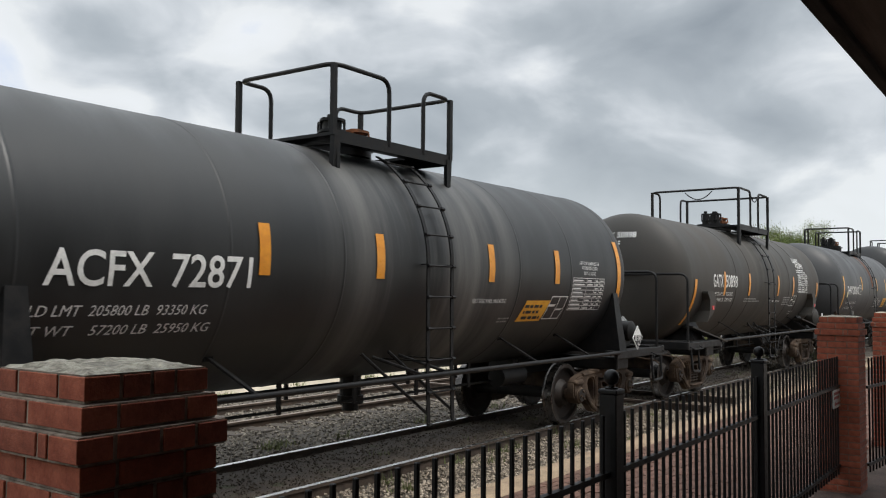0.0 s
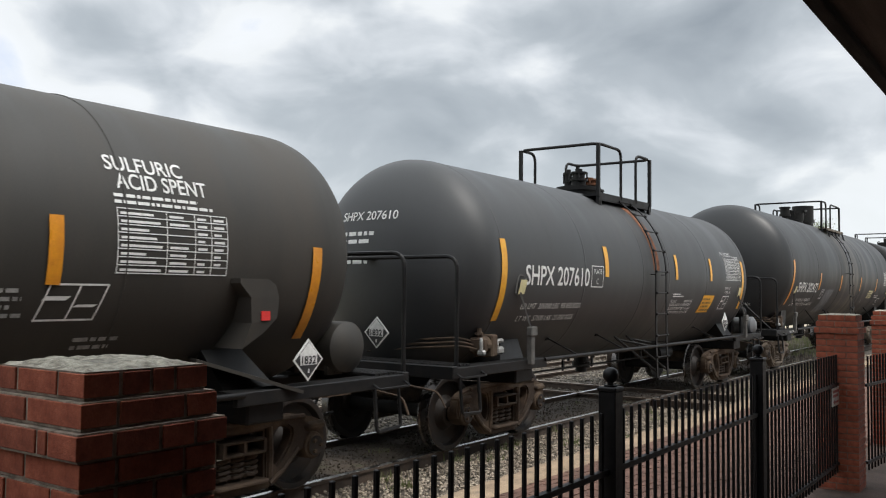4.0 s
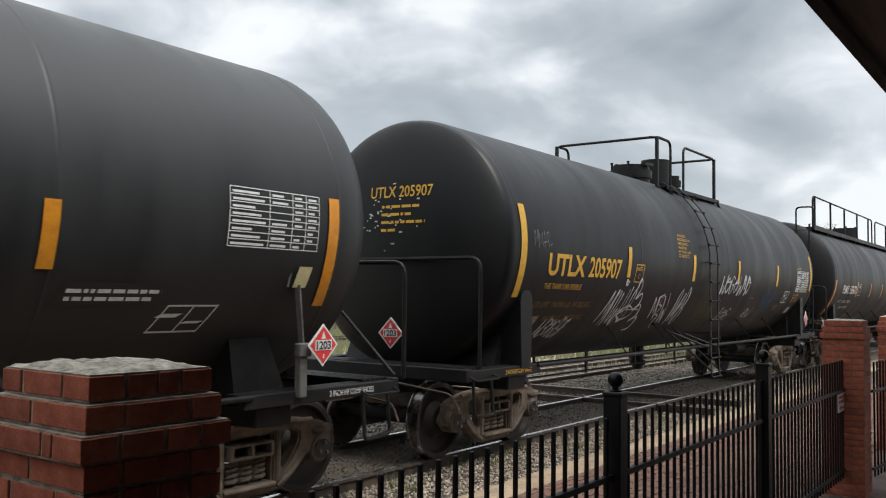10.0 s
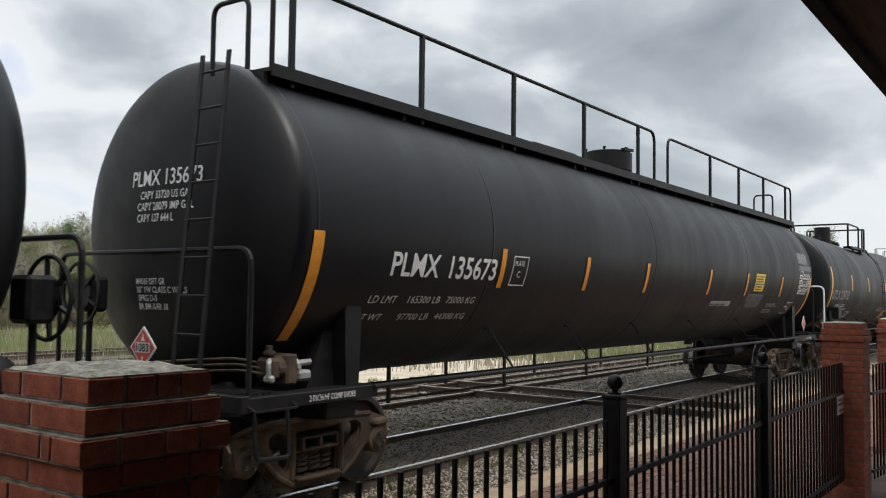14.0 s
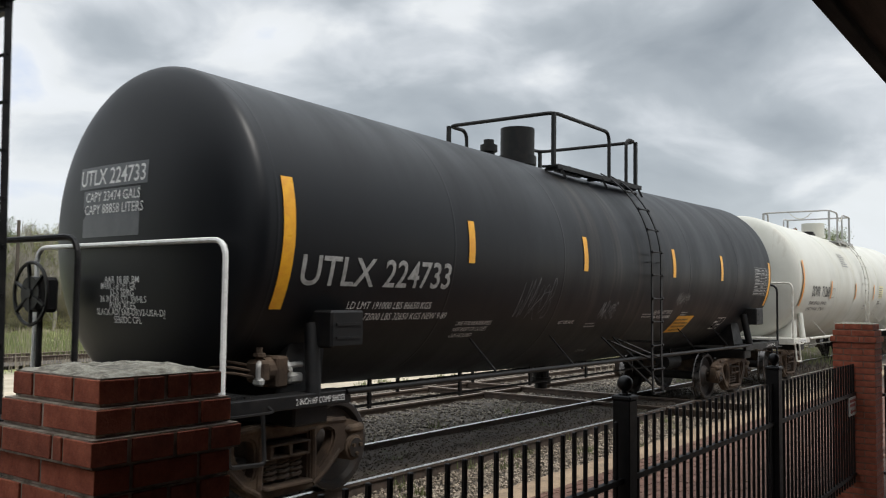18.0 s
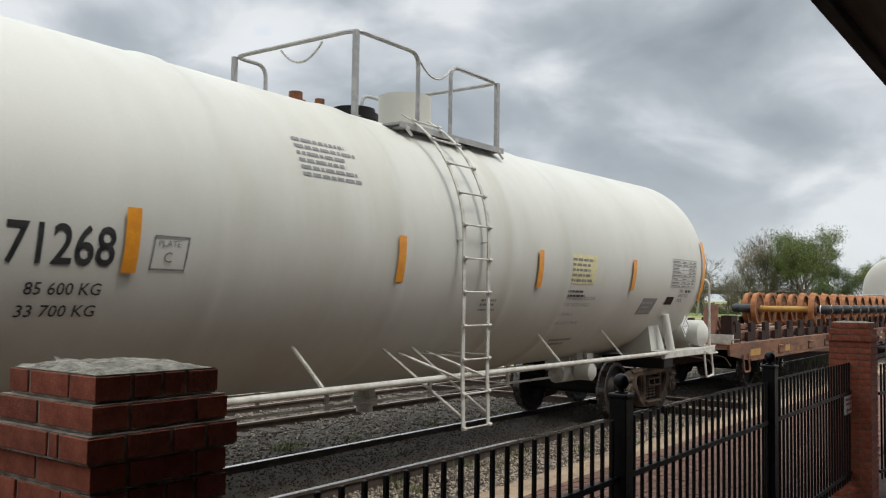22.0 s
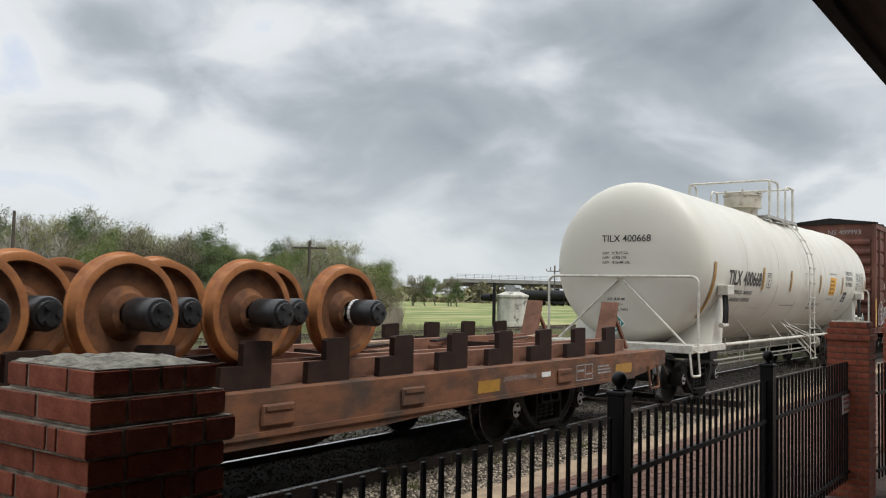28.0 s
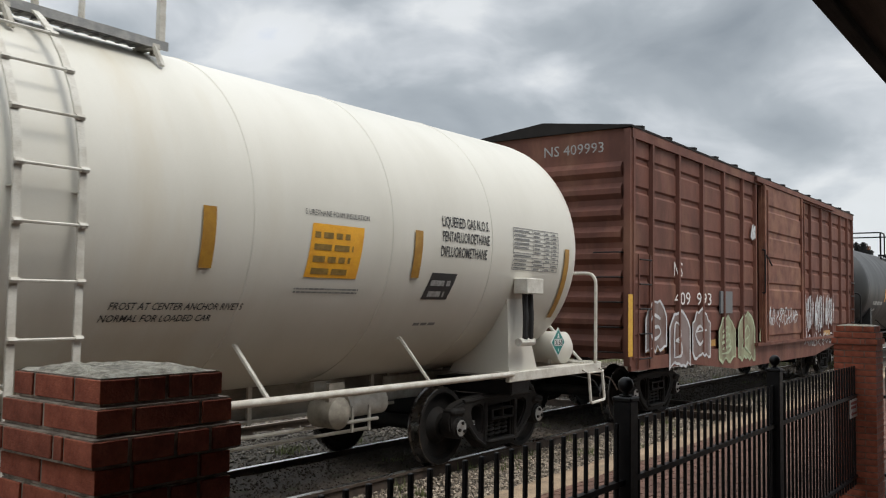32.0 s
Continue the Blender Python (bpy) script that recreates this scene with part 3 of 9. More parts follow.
class Wall:
    """A flat side in the plane y = const, or an end in the plane x = const."""
    def __init__(self, y=None, x=None):
        self.y, self.x = y, x

    def side(self, x, z, out=0.006, arc=0.0):
        return Vector((x, self.y - out, z + arc))

    def head(self, y, z, out=0.006):
        return Vector((self.x - out, y, z))


def lettering(parent, skin, text, x, z, height, mat, width=None, bold=0.0, shear=0.0, end=False, name="lettering", out=0.006, label=""):
    """Painted writing on a skin: x, z is the lower left corner (y, z on an end)."""
    v, f, w = glyphs(text, bold, shear)
    sx = (width / w) if width else height
    bm = bmesh.new()
    vs = [bm.verts.new((p[0] * sx, p[1] * height, 0)) for p in v]
    for q in f:
        try:
            bm.faces.new([vs[i] for i in q])
        except ValueError:
            pass
    if height > 0.12 and not end:
        for k in range(1, 5):
            bmesh.ops.bisect_plane(bm, geom=bm.verts[:] + bm.edges[:] + bm.faces[:], plane_co=(0, height * k / 5, 0), plane_no=(0, 1, 0))
    for q in bm.verts:
        q.co = skin.head(x - q.co.x, z + q.co.y, out) if end else skin.side(x + q.co.x, z, out, q.co.y)
    return part(name, bm, mat, parent, label)


def patch(bm, skin, x0, x1, z0, z1, out=0.005, lean=0.0, rows=4, mat=0):
    """A sticker or painted field on the near side."""
    grid = []
    if rows > 1:
        rows = max(rows, math.ceil(abs(z1 - z0) / 0.07))
    for i in range(rows + 1):
        f = i / rows
        z = z0 + (z1 - z0) * f
        grid.append([bm.verts.new(skin.side(x + lean * f, z, out)) for x in (x0, x1)])
    for a, b in zip(grid, grid[1:]):
        bm.faces.new((a[0], a[1], b[1], b[0])).material_index = mat


def end_patch(bm, skin, y0, y1, z0, z1, out=0.005, mat=0):
    v = [bm.verts.new(skin.head(y, z, out)) for y, z in ((y0, z0), (y1, z0), (y1, z1), (y0, z1))]
    bm.faces.new(v[::-1]).material_index = mat


def sticker(parent, skin, name, x0, x1, z0, z1, mat, label="", out=0.005, lean=0.0, rows=4):
    bm = bmesh.new()
    patch(bm, skin, x0, x1, z0, z1, out, lean, rows)
    return part(name, bm, mat, parent, label)


def bars(parent, skin, x0, x1, z0, z1, lines, mat, seed=1, name="small_print", end=False, fill=0.5, out=0.006):
    """Rows of writing too small to read, as broken bars."""
    rnd = random.Random(seed)
    bm = bmesh.new()
    step = (z1 - z0) / lines
    for i in range(lines):
        z = z1 - (i + 1) * step
        x = 0.0
        full = abs(x1 - x0) * rnd.uniform(0.75, 1.0)
        while x < full:
            w = min(rnd.uniform(0.5, 2.2) * step, full - x)
            if end:
                end_patch(bm, skin, x0 - x - w, x0 - x, z, z + step * fill, out)
            else:
                patch(bm, skin, x0 + x, x0 + x + w, z, z + step * fill, out, 0, 1)
            x += w + step * 0.35
    return part(name, bm, mat, parent)


def table(parent, skin, x0, x1, z0, z1, rows, cols, mat, seed=1, line=0.008):
    """The ruled table of test dates: lines and bars."""
    bm = bmesh.new()
    for i in range(rows + 1):
        z = z0 + (z1 - z0) * i / rows
        patch(bm, skin, x0, x1, z, z + line, 0.006, 0, 1)
    for x in [x0, x1] + [x0 + (x1 - x0) * c for c in cols]:
        patch(bm, skin, x, x + line, z0, z1, 0.006, 0, 4)
    rnd = random.Random(seed)
    cuts = [0.0] + list(cols) + [1.0]
    h = (z1 - z0) / rows
    for i in range(rows):
        for a, b in zip(cuts, cuts[1:]):
            p, q = x0 + (x1 - x0) * a + 0.03, x0 + (x1 - x0) * b - 0.02
            if q - p > 0.03 and rnd.random() < 0.9:
                patch(bm, skin, p, p + (q - p) * rnd.uniform(0.55, 0.95), z0 + h * (i + 0.3), z0 + h * (i + 0.62), 0.006, 0, 1)
    return part("test_table", bm, mat, parent)


def frame_mark(parent, skin, x0, x1, z0, z1, mat, lean=0.0, split=False, name="plate_mark"):
    bm = bmesh.new()
    w = 0.014
    patch(bm, skin, x0, x1, z0, z0 + w, 0.006, 0, 1)
    patch(bm, skin, x0 + lean, x1 + lean, z1 - w, z1, 0.006, 0, 1)
    patch(bm, skin, x0, x0 + w, z0, z1, 0.006, lean)
    patch(bm, skin, x1 - w, x1, z0, z1, 0.006, lean)
    if split:
        m = (x0 + x1) / 2
        patch(bm, skin, m, m + w, z0, z1, 0.006, lean)
        zm = z0 + (z1 - z0) * 0.55
        patch(bm, skin, x0 + 0.03, m - 0.02, zm, zm + 0.03, 0.006, lean * 0.5, 1)
        patch(bm, skin, m + 0.04, x1 - 0.03, zm - 0.05, zm - 0.03, 0.006, lean * 0.5, 1)
    return part(name, bm, mat, parent)


STROKES = (
    ((0.1, 0.0), (0.15, 1.0), (0.5, 0.95), (0.55, 0.6), (0.2, 0.5), (0.6, 0.4), (0.6, 0.05), (0.1, 0.0)),
    ((0.0, 0.1), (0.3, 1.0), (0.5, 0.3), (0.9, 1.05), (0.8, 0.0)),
    ((0.0, 0.9), (0.9, 1.0), (0.3, 0.7), (0.8, 0.6), (0.1, 0.35), (0.7, 0.3), (0.3, 0.0), (0.6, -0.15)),
    ((0.8, 0.85), (0.3, 1.0), (0.05, 0.5), (0.3, 0.0), (0.8, 0.2), (0.7, 0.5), (0.4, 0.5)),
    ((0.1, 1.0), (0.2, 0.0), (0.5, 0.5), (0.8, 0.0), (0.95, 1.1)),
    ((0.5, 1.1), (0.4, 0.0), (0.0, 0.3), (1.1, 0.45)),
    ((0.1, 0.1), (0.6, 0.9), (0.9, 0.6), (0.3, 0.3), (1.0, -0.1)),
    ((0.0, 0.6), (0.4, 0.9), (0.8, 0.5), (0.4, 0.1), (0.0, 0.6), (1.0, 0.7)),
    ((0.5, 0.0), (0.1, 0.75), (0.55, 1.0), (0.6, 0.55), (0.9, 0.1), (1.1, 0.3)),
    ((0.1, 0.8), (0.6, 1.0), (0.7, 0.85), (0.1, 0.62), (0.8, 0.72), (0.7, 0.52), (0.05, 0.38), (0.9, 0.5), (0.8, 0.28), (0.1, 0.16), (1.0, 0.24), (0.7, 0.02), (0.0, -0.02)),
)


def scribble(parent, skin, x0, x1, z0, z1, forms, mat, seed, width, slant):
    """A sprayed tag: letter-like strokes side by side, each rounded off."""
    rnd = random.Random(seed)
    bm = bmesh.new()
    pitch = (x1 - x0) / len(forms)
    for s, f in enumerate(forms):
        tall = (z1 - z0) * rnd.uniform(0.75, 1.0)
        base = z0 + (z1 - z0 - tall) * rnd.uniform(0.2, 0.8)
        wide = rnd.uniform(0.9, 1.25)
        knots = [(x0 + (s + a * wide) * pitch + (base + b * tall - z0) / (z1 - z0) * slant, base + b * tall) for a, b in STROKES[int(f)]]
        pts = []
        for i in range(len(knots) - 1):
            p0, p1, p2, p3 = (knots[max(0, min(len(knots) - 1, i + k))] for k in (-1, 0, 1, 2))
            for q in range(5):
                t = q / 5
                pts.append(tuple(0.5 * (2 * b + (c - a) * t + (2 * a - 5 * b + 4 * c - d) * t * t + (3 * b - a - 3 * c + d) * t ** 3)
                                 for a, b, c, d in zip(p0, p1, p2, p3)))
        pts.append(knots[-1])
        n = len(pts) - 1
        last = None
        for i, (px, pz) in enumerate(pts):
            qx, qz = pts[min(i + 1, n)]
            rx, rz = pts[max(i - 1, 0)]
            d = Vector((qx - rx, qz - rz))
            d = d.normalized() if d.length > 1e-6 else Vector((1, 0))
            w = width * (0.75 + 0.35 * math.sin(i * 0.5 + s))
            row = [bm.verts.new(skin.side(px - d.y * w / 2 * k, pz + d.x * w / 2 * k, 0.007 + 0.0005 * s)) for k in (-1, 1)]
            if last:
                bm.faces.new((last[0], row[0], row[1], last[1]))
            last = row
    return part("graffiti", bm, mat, parent)

# ---- the setting ----


def ring_sheet(name, x0, x1, y0, y1, z, nx, ny, rough=0.0, scale=1.0, seed=0.0):
    xs, ys = np.linspace(x0, x1, nx + 1), np.linspace(y0, y1, ny + 1)
    v = [(x, y, z + (rough * noise.noise((x * scale + seed, y * scale, seed)) if rough else 0)) for y in ys for x in xs]
    f = [(j * (nx + 1) + i, j * (nx + 1) + i + 1, (j + 1) * (nx + 1) + i + 1, (j + 1) * (nx + 1) + i) for j in range(ny) for i in range(nx)]
    me = bpy.data.meshes.new(name)
    me.from_pydata(v, [], f)
    return me


def ground_material():
    m = bpy.data.materials.new("field_ground")
    m.use_nodes = True
    n, l = m.node_tree.nodes, m.node_tree.links
    p = n["Principled BSDF"]
    p.inputs["Roughness"].default_value = 0.95
    tc = n.new("ShaderNodeTexCoord")

    def noisy(sc, st=(1, 1, 1), d=6):
        mp = n.new("ShaderNodeMapping")
        mp.inputs["Scale"].default_value = st
        l.new(tc.outputs["Object"], mp.inputs[0])
        t = n.new("ShaderNodeTexNoise")
        t.inputs["Scale"].default_value, t.inputs["Detail"].default_value = sc, d
        l.new(mp.outputs[0], t.inputs["Vector"])
        return t.outputs["Fac"]

    def ramp(f, stops):
        r = n.new("ShaderNodeValToRGB")
        e = r.color_ramp.elements
        while len(e) < len(stops):
            e.new(0.5)
        for el, (q, c) in zip(e, stops):
            el.position, el.color = q, (*c, 1)
        l.new(f, r.inputs[0])
        return r.outputs[0]
    grass = ramp(noisy(0.09, (1, 2.2, 1), 9), ((0.38, (0.10, 0.15, 0.035)), (0.50, (0.19, 0.215, 0.07)), (0.62, (0.30, 0.28, 0.13))))
    sand = ramp(noisy(1.4), ((0.35, (0.47, 0.41, 0.31)), (0.65, (0.33, 0.285, 0.215))))
    xyz = n.new("ShaderNodeSeparateXYZ")
    l.new(tc.outputs["Object"], xyz.inputs[0])
    wob = n.new("ShaderNodeMath")
    wob.operation = "MULTIPLY_ADD"
    l.new(noisy(0.35), wob.inputs[0])
    wob.inputs[1].default_value = 3.0
    l.new(xyz.outputs["Y"], wob.inputs[2])
    edge = n.new("ShaderNodeMapRange")
    edge.inputs["From Min"].default_value, edge.inputs["From Max"].default_value = 24.6, 26.4
    l.new(wob.outputs[0], edge.inputs["Value"])
    mx = n.new("ShaderNodeMix")
    mx.data_type = "RGBA"
    l.new(edge.outputs[0], mx.inputs["Factor"])
    l.new(sand, mx.inputs["A"])
    l.new(grass, mx.inputs["B"])
    l.new(mx.outputs["Result"], p.inputs["Base Color"])
    b = n.new("ShaderNodeBump")
    b.inputs["Strength"].default_value, b.inputs["Distance"].default_value = 0.6, 0.05
    l.new(noisy(6.0), b.inputs["Height"])
    l.new(b.outputs[0], p.inputs["Normal"])
    return m


# one sheet of ground to the horizon
g = bpy.data.meshes.new("ground")
edges = [-2500, -400, -60, 0, 60, 160, 500, 2500]
g.from_pydata([(x, y, -0.24) for y in edges for x in edges], [],
              [(j * 8 + i, j * 8 + i + 1, (j + 1) * 8 + i + 1, (j + 1) * 8 + i) for j in range(7) for i in range(7)])
g.materials.append(ground_material())
tagged(new("ground", g), "sandy yard and grass field reaching to the trees", "ground", kind="structure")

# ballast bed under both near tracks
me = ring_sheet("ballast_bed", -12, 130, 5.0, 13.6, -0.155, 284, 36, 0.03, 1.3)
me.materials.append(M["bed"])
tagged(new("ballast_bed", me), "grey crushed stone bed under the railway tracks", "gravel", kind="structure")
me = ring_sheet("dirt_strip", -12, 130, TRACK_Y - 0.69, TRACK_Y + 0.69, -0.075, 284, 6, 0.022, 2.1, 5.0)
me.materials.append(M["dirt"])
tagged(new("dirt_strip", me), "dark oily dirt packed between the rails with weeds", "dirt", kind="structure")
me = ring_sheet("ballast_bed_far", -12, 150, 25.1, 29.3, -0.13, 80, 8, 0.03, 0.8, 9.0)
me.materials.append(M["bed"])
tagged(new("ballast_bed_far", me), "brown stone bed of the far siding", "gravel", kind="structure")

RAIL = [(-0.07, -0.19), (0.07, -0.19), (0.07, -0.175), (0.012, -0.16), (0.012, -0.045), (0.036, -0.035), (0.036, -0.004), (0.03, 0.0),
        (-0.03, 0.0), (-0.036, -0.004), (-0.036, -0.035), (-0.012, -0.045), (-0.012, -0.16), (-0.07, -0.175)]


def rail(a, b, label, group, dz=0.0, head="rail_head"):
    a, b = Vector((*a, dz)), Vector((*b, dz))
    d = (b - a).normalized()
    side = Vector((-d.y, d.x, 0))
    bm = bmesh.new()
    lo = [bm.verts.new(a + side * q + Vector((0, 0, w))) for q, w in RAIL]
    hi = [bm.verts.new(b + side * q + Vector((0, 0, w))) for q, w in RAIL]
    k = len(RAIL)
    for i in range(k):
        f = bm.faces.new((lo[i], lo[(i + 1) % k], hi[(i + 1) % k], hi[i]))
        f.material_index = 1 if i in (6, 7, 8) else 0
    bmesh.ops.recalc_face_normals(bm, faces=bm.faces[:])
    ob = new("rail", mesh_of("rail", bm, [M["rail_side"], M[head]]))
    return tagged(ob, label, "rail", group)


NEAR = (TRACK_Y - 0.7525, TRACK_Y + 0.7525)
for y in NEAR:
    rail((-12, y), (130, y), "worn steel rail with a polished head", "rails of the near track")
for y in (10.38, 11.885):
    rail((-12, y), (130, y), "rusty steel rail with a polished head", "rails of the second track", -0.02, "rail_dull")
for y in (26.45, 27.95):
    rail((-12, y), (150, y), "rusty brown siding rail", "rails of the far siding", 0.03, "rail_dull")
# the line that crosses the two tracks
for x in (15.62, 17.13):
    rail((x - 0.03, 5.2), (x + 0.10, 13.3), "flat crossing rail let in across the tracks", "crossing rails", 0.006, "rail_dull")

bm = bmesh.new()
box(bm, -0.115, 0.115, -1.3, 1.3, -0.17, 0, bevel=0.008)
tie_mesh = mesh_of("tie", bm, M["tie"])
for yc, z in ((TRACK_Y, -0.145), (11.13, -0.125)):
    for i in range(118):
        x = -6 + i * 0.53
        if 15.2 < x < 17.6:
            continue
        ob = new("tie", tie_mesh)
        ob.location = (x + random.uniform(-0.03, 0.03), yc + random.uniform(-0.05, 0.05), z + random.uniform(-0.012, 0.008))
        ob.rotation_euler = (0, 0, radians(random.uniform(-1.5, 1.5)))
        tagged(ob, "weathered dark timber tie sunk in the ballast", "railway tie", "ties under the tracks")


def stones(name, count, x0, x1, y0, y1, z, skip, size, seed, label, gather=1.0, mat="stone"):
    """Crushed stones: squashed, turned octahedra, thickest near the camera."""
    rnd = np.random.RandomState(seed)
    base = np.array([(1, 0, 0), (-1, 0, 0), (0, 1, 0), (0, -1, 0), (0, 0, 1), (0, 0, -1)], float)
    tri = np.array([(0, 2, 4), (2, 1, 4), (1, 3, 4), (3, 0, 4), (2, 0, 5), (1, 2, 5), (3, 1, 5), (0, 3, 5)])
    x = x0 + (x1 - x0) * rnd.rand(count) ** gather
    y = y0 + (y1 - y0) * rnd.rand(count)
    keep = np.ones(count, bool)
    for a, b in skip:
        keep &= ~((y > a) & (y < b))
    x, y = x[keep], y[keep]
    k = len(x)
    s = size * (0.55 + 0.9 * rnd.rand(k)) * (1 + 0.012 * np.maximum(0, x - 12))
    b = base[None] * (1 + 0.5 * (rnd.rand(k, 6, 1) - 0.5)) + 0.35 * (rnd.rand(k, 6, 3) - 0.5)
    q = rnd.rand(k, 3) * 6.283
    c, t = np.cos(q), np.sin(q)
    one, nil = np.ones(k), np.zeros(k)
    rz = np.stack([c[:, 0], -t[:, 0], nil, t[:, 0], c[:, 0], nil, nil, nil, one], 1).reshape(k, 3, 3)
    rx = np.stack([one, nil, nil, nil, c[:, 1], -t[:, 1], nil, t[:, 1], c[:, 1]], 1).reshape(k, 3, 3)
    b = np.einsum("kij,knj->kni", rz @ rx, b) * s[:, None, None] * np.array([1, 1, 0.75])
    b += np.stack([x, y, z + s * 0.25 + 0.02 * rnd.rand(k)], 1)[:, None, :]
    faces = (np.arange(k)[:, None, None] * 6 + tri[None]).reshape(-1, 3)
    me = bpy.data.meshes.new(name)
    me.from_pydata(b.reshape(-1, 3).tolist(), [], faces.tolist())
    me.materials.append(M[mat])
    return tagged(new(name, me), label, "gravel", kind="stuff")


stones("ballast_stones", 30000, 4, 46, 7.9, 13.5, -0.155, [(10.33, 10.43), (11.83, 11.93)], 0.027, 3, "loose grey crushed stones between the tracks", 1.5, "stone_dark")
stones("ballast_shoulder", 24000, 3, 34, 5.06, 6.27, -0.15, [], 0.018, 4, "loose grey stones beside the brick walk", 1.5)
stones("ballast_between_rails", 9000, 3, 34, 6.4, 7.75, -0.075, [], 0.013, 5, "scattered small stones between the rails", 1.5, "dirt_stone")

# paved walk beside the track
bm = bmesh.new()
box(bm, -32, 70, -9, 4.72, -0.30, -0.135)
tagged(new("pavement", mesh_of("pavement", bm, M["walk_bed"])), "brick paved station walk with sandy joints", "pavement", kind="structure")
# trodden sandy strip between the bricks and the stones, with a ragged edge
bm = bmesh.new()
prev = None
for i in range(700):
    x = -10 + i * 0.1
    wav = 0.10 * noise.noise((x * 0.9, 3.0, 0)) + 0.05 * noise.noise((x * 4.0, 7.0, 0))
    prof = ((4.722, -0.105), (4.82, -0.085), (4.98 + wav * 0.5, -0.075), (5.14 + wav, -0.10), (5.24 + wav, -0.165))
    cur = [bm.verts.new((x, y, z + 0.016 * noise.noise((x * 5, y * 8, 1.0)))) for y, z in prof]
    if prev:
        for k in range(4):
            bm.faces.new((prev[k], cur[k], cur[k + 1], prev[k + 1]))
    prev = cur
tagged(new("sand_strip", mesh_of("sand_strip", bm, M["sand"], True)), "trodden tan sand strip beside the brick walk", "sand", kind="structure")


# station canopy overhead, run on out of view for shade; assumed wall behind
bm = bmesh.new()
box(bm, -30, 12.2, -6.0, 1.20, 3.86, 3.95)
tagged(new("canopy_ceiling", mesh_of("canopy_ceiling", bm, M["soffit"])), "dark brown boarded soffit of the station canopy", "canopy", kind="structure")
bm = bmesh.new()
box(bm, -30, 12.2, 1.20, 1.30, 3.80, 4.06, bevel=0.006)
tagged(new("canopy_fascia", mesh_of("canopy_fascia", bm, M["fascia"])), "dark brown wooden fascia board of the canopy", "canopy", kind="structure")
# roof out of view; its rear is raised to 9 m to shade the cars
bm = bmesh.new()
prism(bm, [(-6.2, 3.96), (1.20, 4.07), (1.29, 4.10), (-2.5, 5.6), (-6.2, 9.0)], "x", -30, 12.2)
tagged(new("canopy_roof", mesh_of("canopy_roof", bm, M["roof_dark"])), "dark station canopy roof, its unseen rear raised to shade the cars", "roof", kind="structure")
# unseen walls at the back and far end, added to keep light out
bm = bmesh.new()
box(bm, -30, 12.2, -2.3, -2.1, -0.1, 3.86)
box(bm, -30.2, -30, -2.3, 1.2, -0.1, 3.86)
tagged(new("wall_station", mesh_of("wall_station", bm, M["wall_unseen"])), "unseen dark wall assumed behind the walk, with an end wall, blocking light", "wall", kind="structure")

# ---- brick pillars and fence ----
COURSE = 0.0667
BRICKS = {}


def brick_mesh(l, w):
    key = (round(l, 3), round(w, 3))
    if key not in BRICKS:
        bm = bmesh.new()
        box(bm, -l / 2, l / 2, -w / 2, w / 2, -0.0272, 0.0272, bevel=0.0016)
        BRICKS[key] = mesh_of("brick", bm, M["brick"])
    return BRICKS[key]


def pillar(x0, y0, label, courses=29, wx=0.352, wy=0.38, top=1.764, joint="mortar"):
    root = thing("brick_pillar", label, "pillar", (x0 + wx / 2, y0 + wy / 2, 0), "brick pillars of the fence")
    bm = bmesh.new()
    hx, hy = wx / 2, wy / 2
    for c in range(courses):
        o = (0.0, 0.0185, 0.037)[c] if c < 3 else 0.0185
        z = top - COURSE * c
        i = 0.005
        box(bm, -hx - o + i, hx + o - i, -hy - o + i, hy + o - i, z - COURSE, z - 0.002)
    part("mortar_core", bm, M[joint], root)
    bm = bmesh.new()
    n = 22
    rows = []
    for j in range(n + 1):
        row = []
        for k in range(n + 1):
            px, py = -hx + 0.004 + (wx - 0.008) * k / n, -hy + 0.004 + (wy - 0.008) * j / n
            e = min(k, n - k, j, n - j)
            row.append(bm.verts.new((px, py, top - 0.002 + min(e, 4) * 0.003 + (0.011 * noise.noise((px * 22, py * 22, x0)) if e else 0))))
        rows.append(row)
    for a, b in zip(rows, rows[1:]):
        for k in range(n):
            bm.faces.new((a[k], a[k + 1], b[k + 1], b[k]))
    part("cap", bm, M["cap"], root, "rough grey mortar cap", True)
    rnd = random.Random(int(x0 * 10))
    for c in range(courses):
        o = (0.0, 0.0185, 0.037)[c] if c < 3 else 0.0185
        z = top - COURSE * c - COURSE / 2
        lx, ly = wx + 2 * o, wy + 2 * o
        d = 0.092
        # the ends that face along the track: whole depth; the other two faces fill in between
        fy = [0.108, 0.185] if c % 2 == 0 else [0.222]
        if c == 0:
            fy = [0.104, 0.166]
        if c == 2:
            fy = [0.114, 0.034, 0.218]
        rest = ly - sum(fy) - 0.012 * len(fy)
        for sx in (-1, 1):
            y = -ly / 2
            for l in fy + [rest]:
                ob = new("brick", brick_mesh(d, l))
                ob.parent, ob.location = root, (sx * (lx / 2 - d / 2) + rnd.uniform(-0.0015, 0.0015), y + l / 2, z + rnd.uniform(-0.001, 0.001))
                y += l + 0.012
        mid = lx - 2 * d - 0.024
        cut = [mid] if c % 2 else [mid * 0.55 - 0.006, mid * 0.45 - 0.006]
        for sy in (-1, 1):
            x = -lx / 2 + d + 0.012
            for l in cut:
                ob = new("brick", brick_mesh(l, d))
                ob.parent, ob.location = root, (x + l / 2, sy * (ly / 2 - d / 2), z + rnd.uniform(-0.001, 0.001))
                x += l + 0.012
    return root


pillar(1.159, 1.819, "red brick pillar with a stepped top and rough mortar cap")
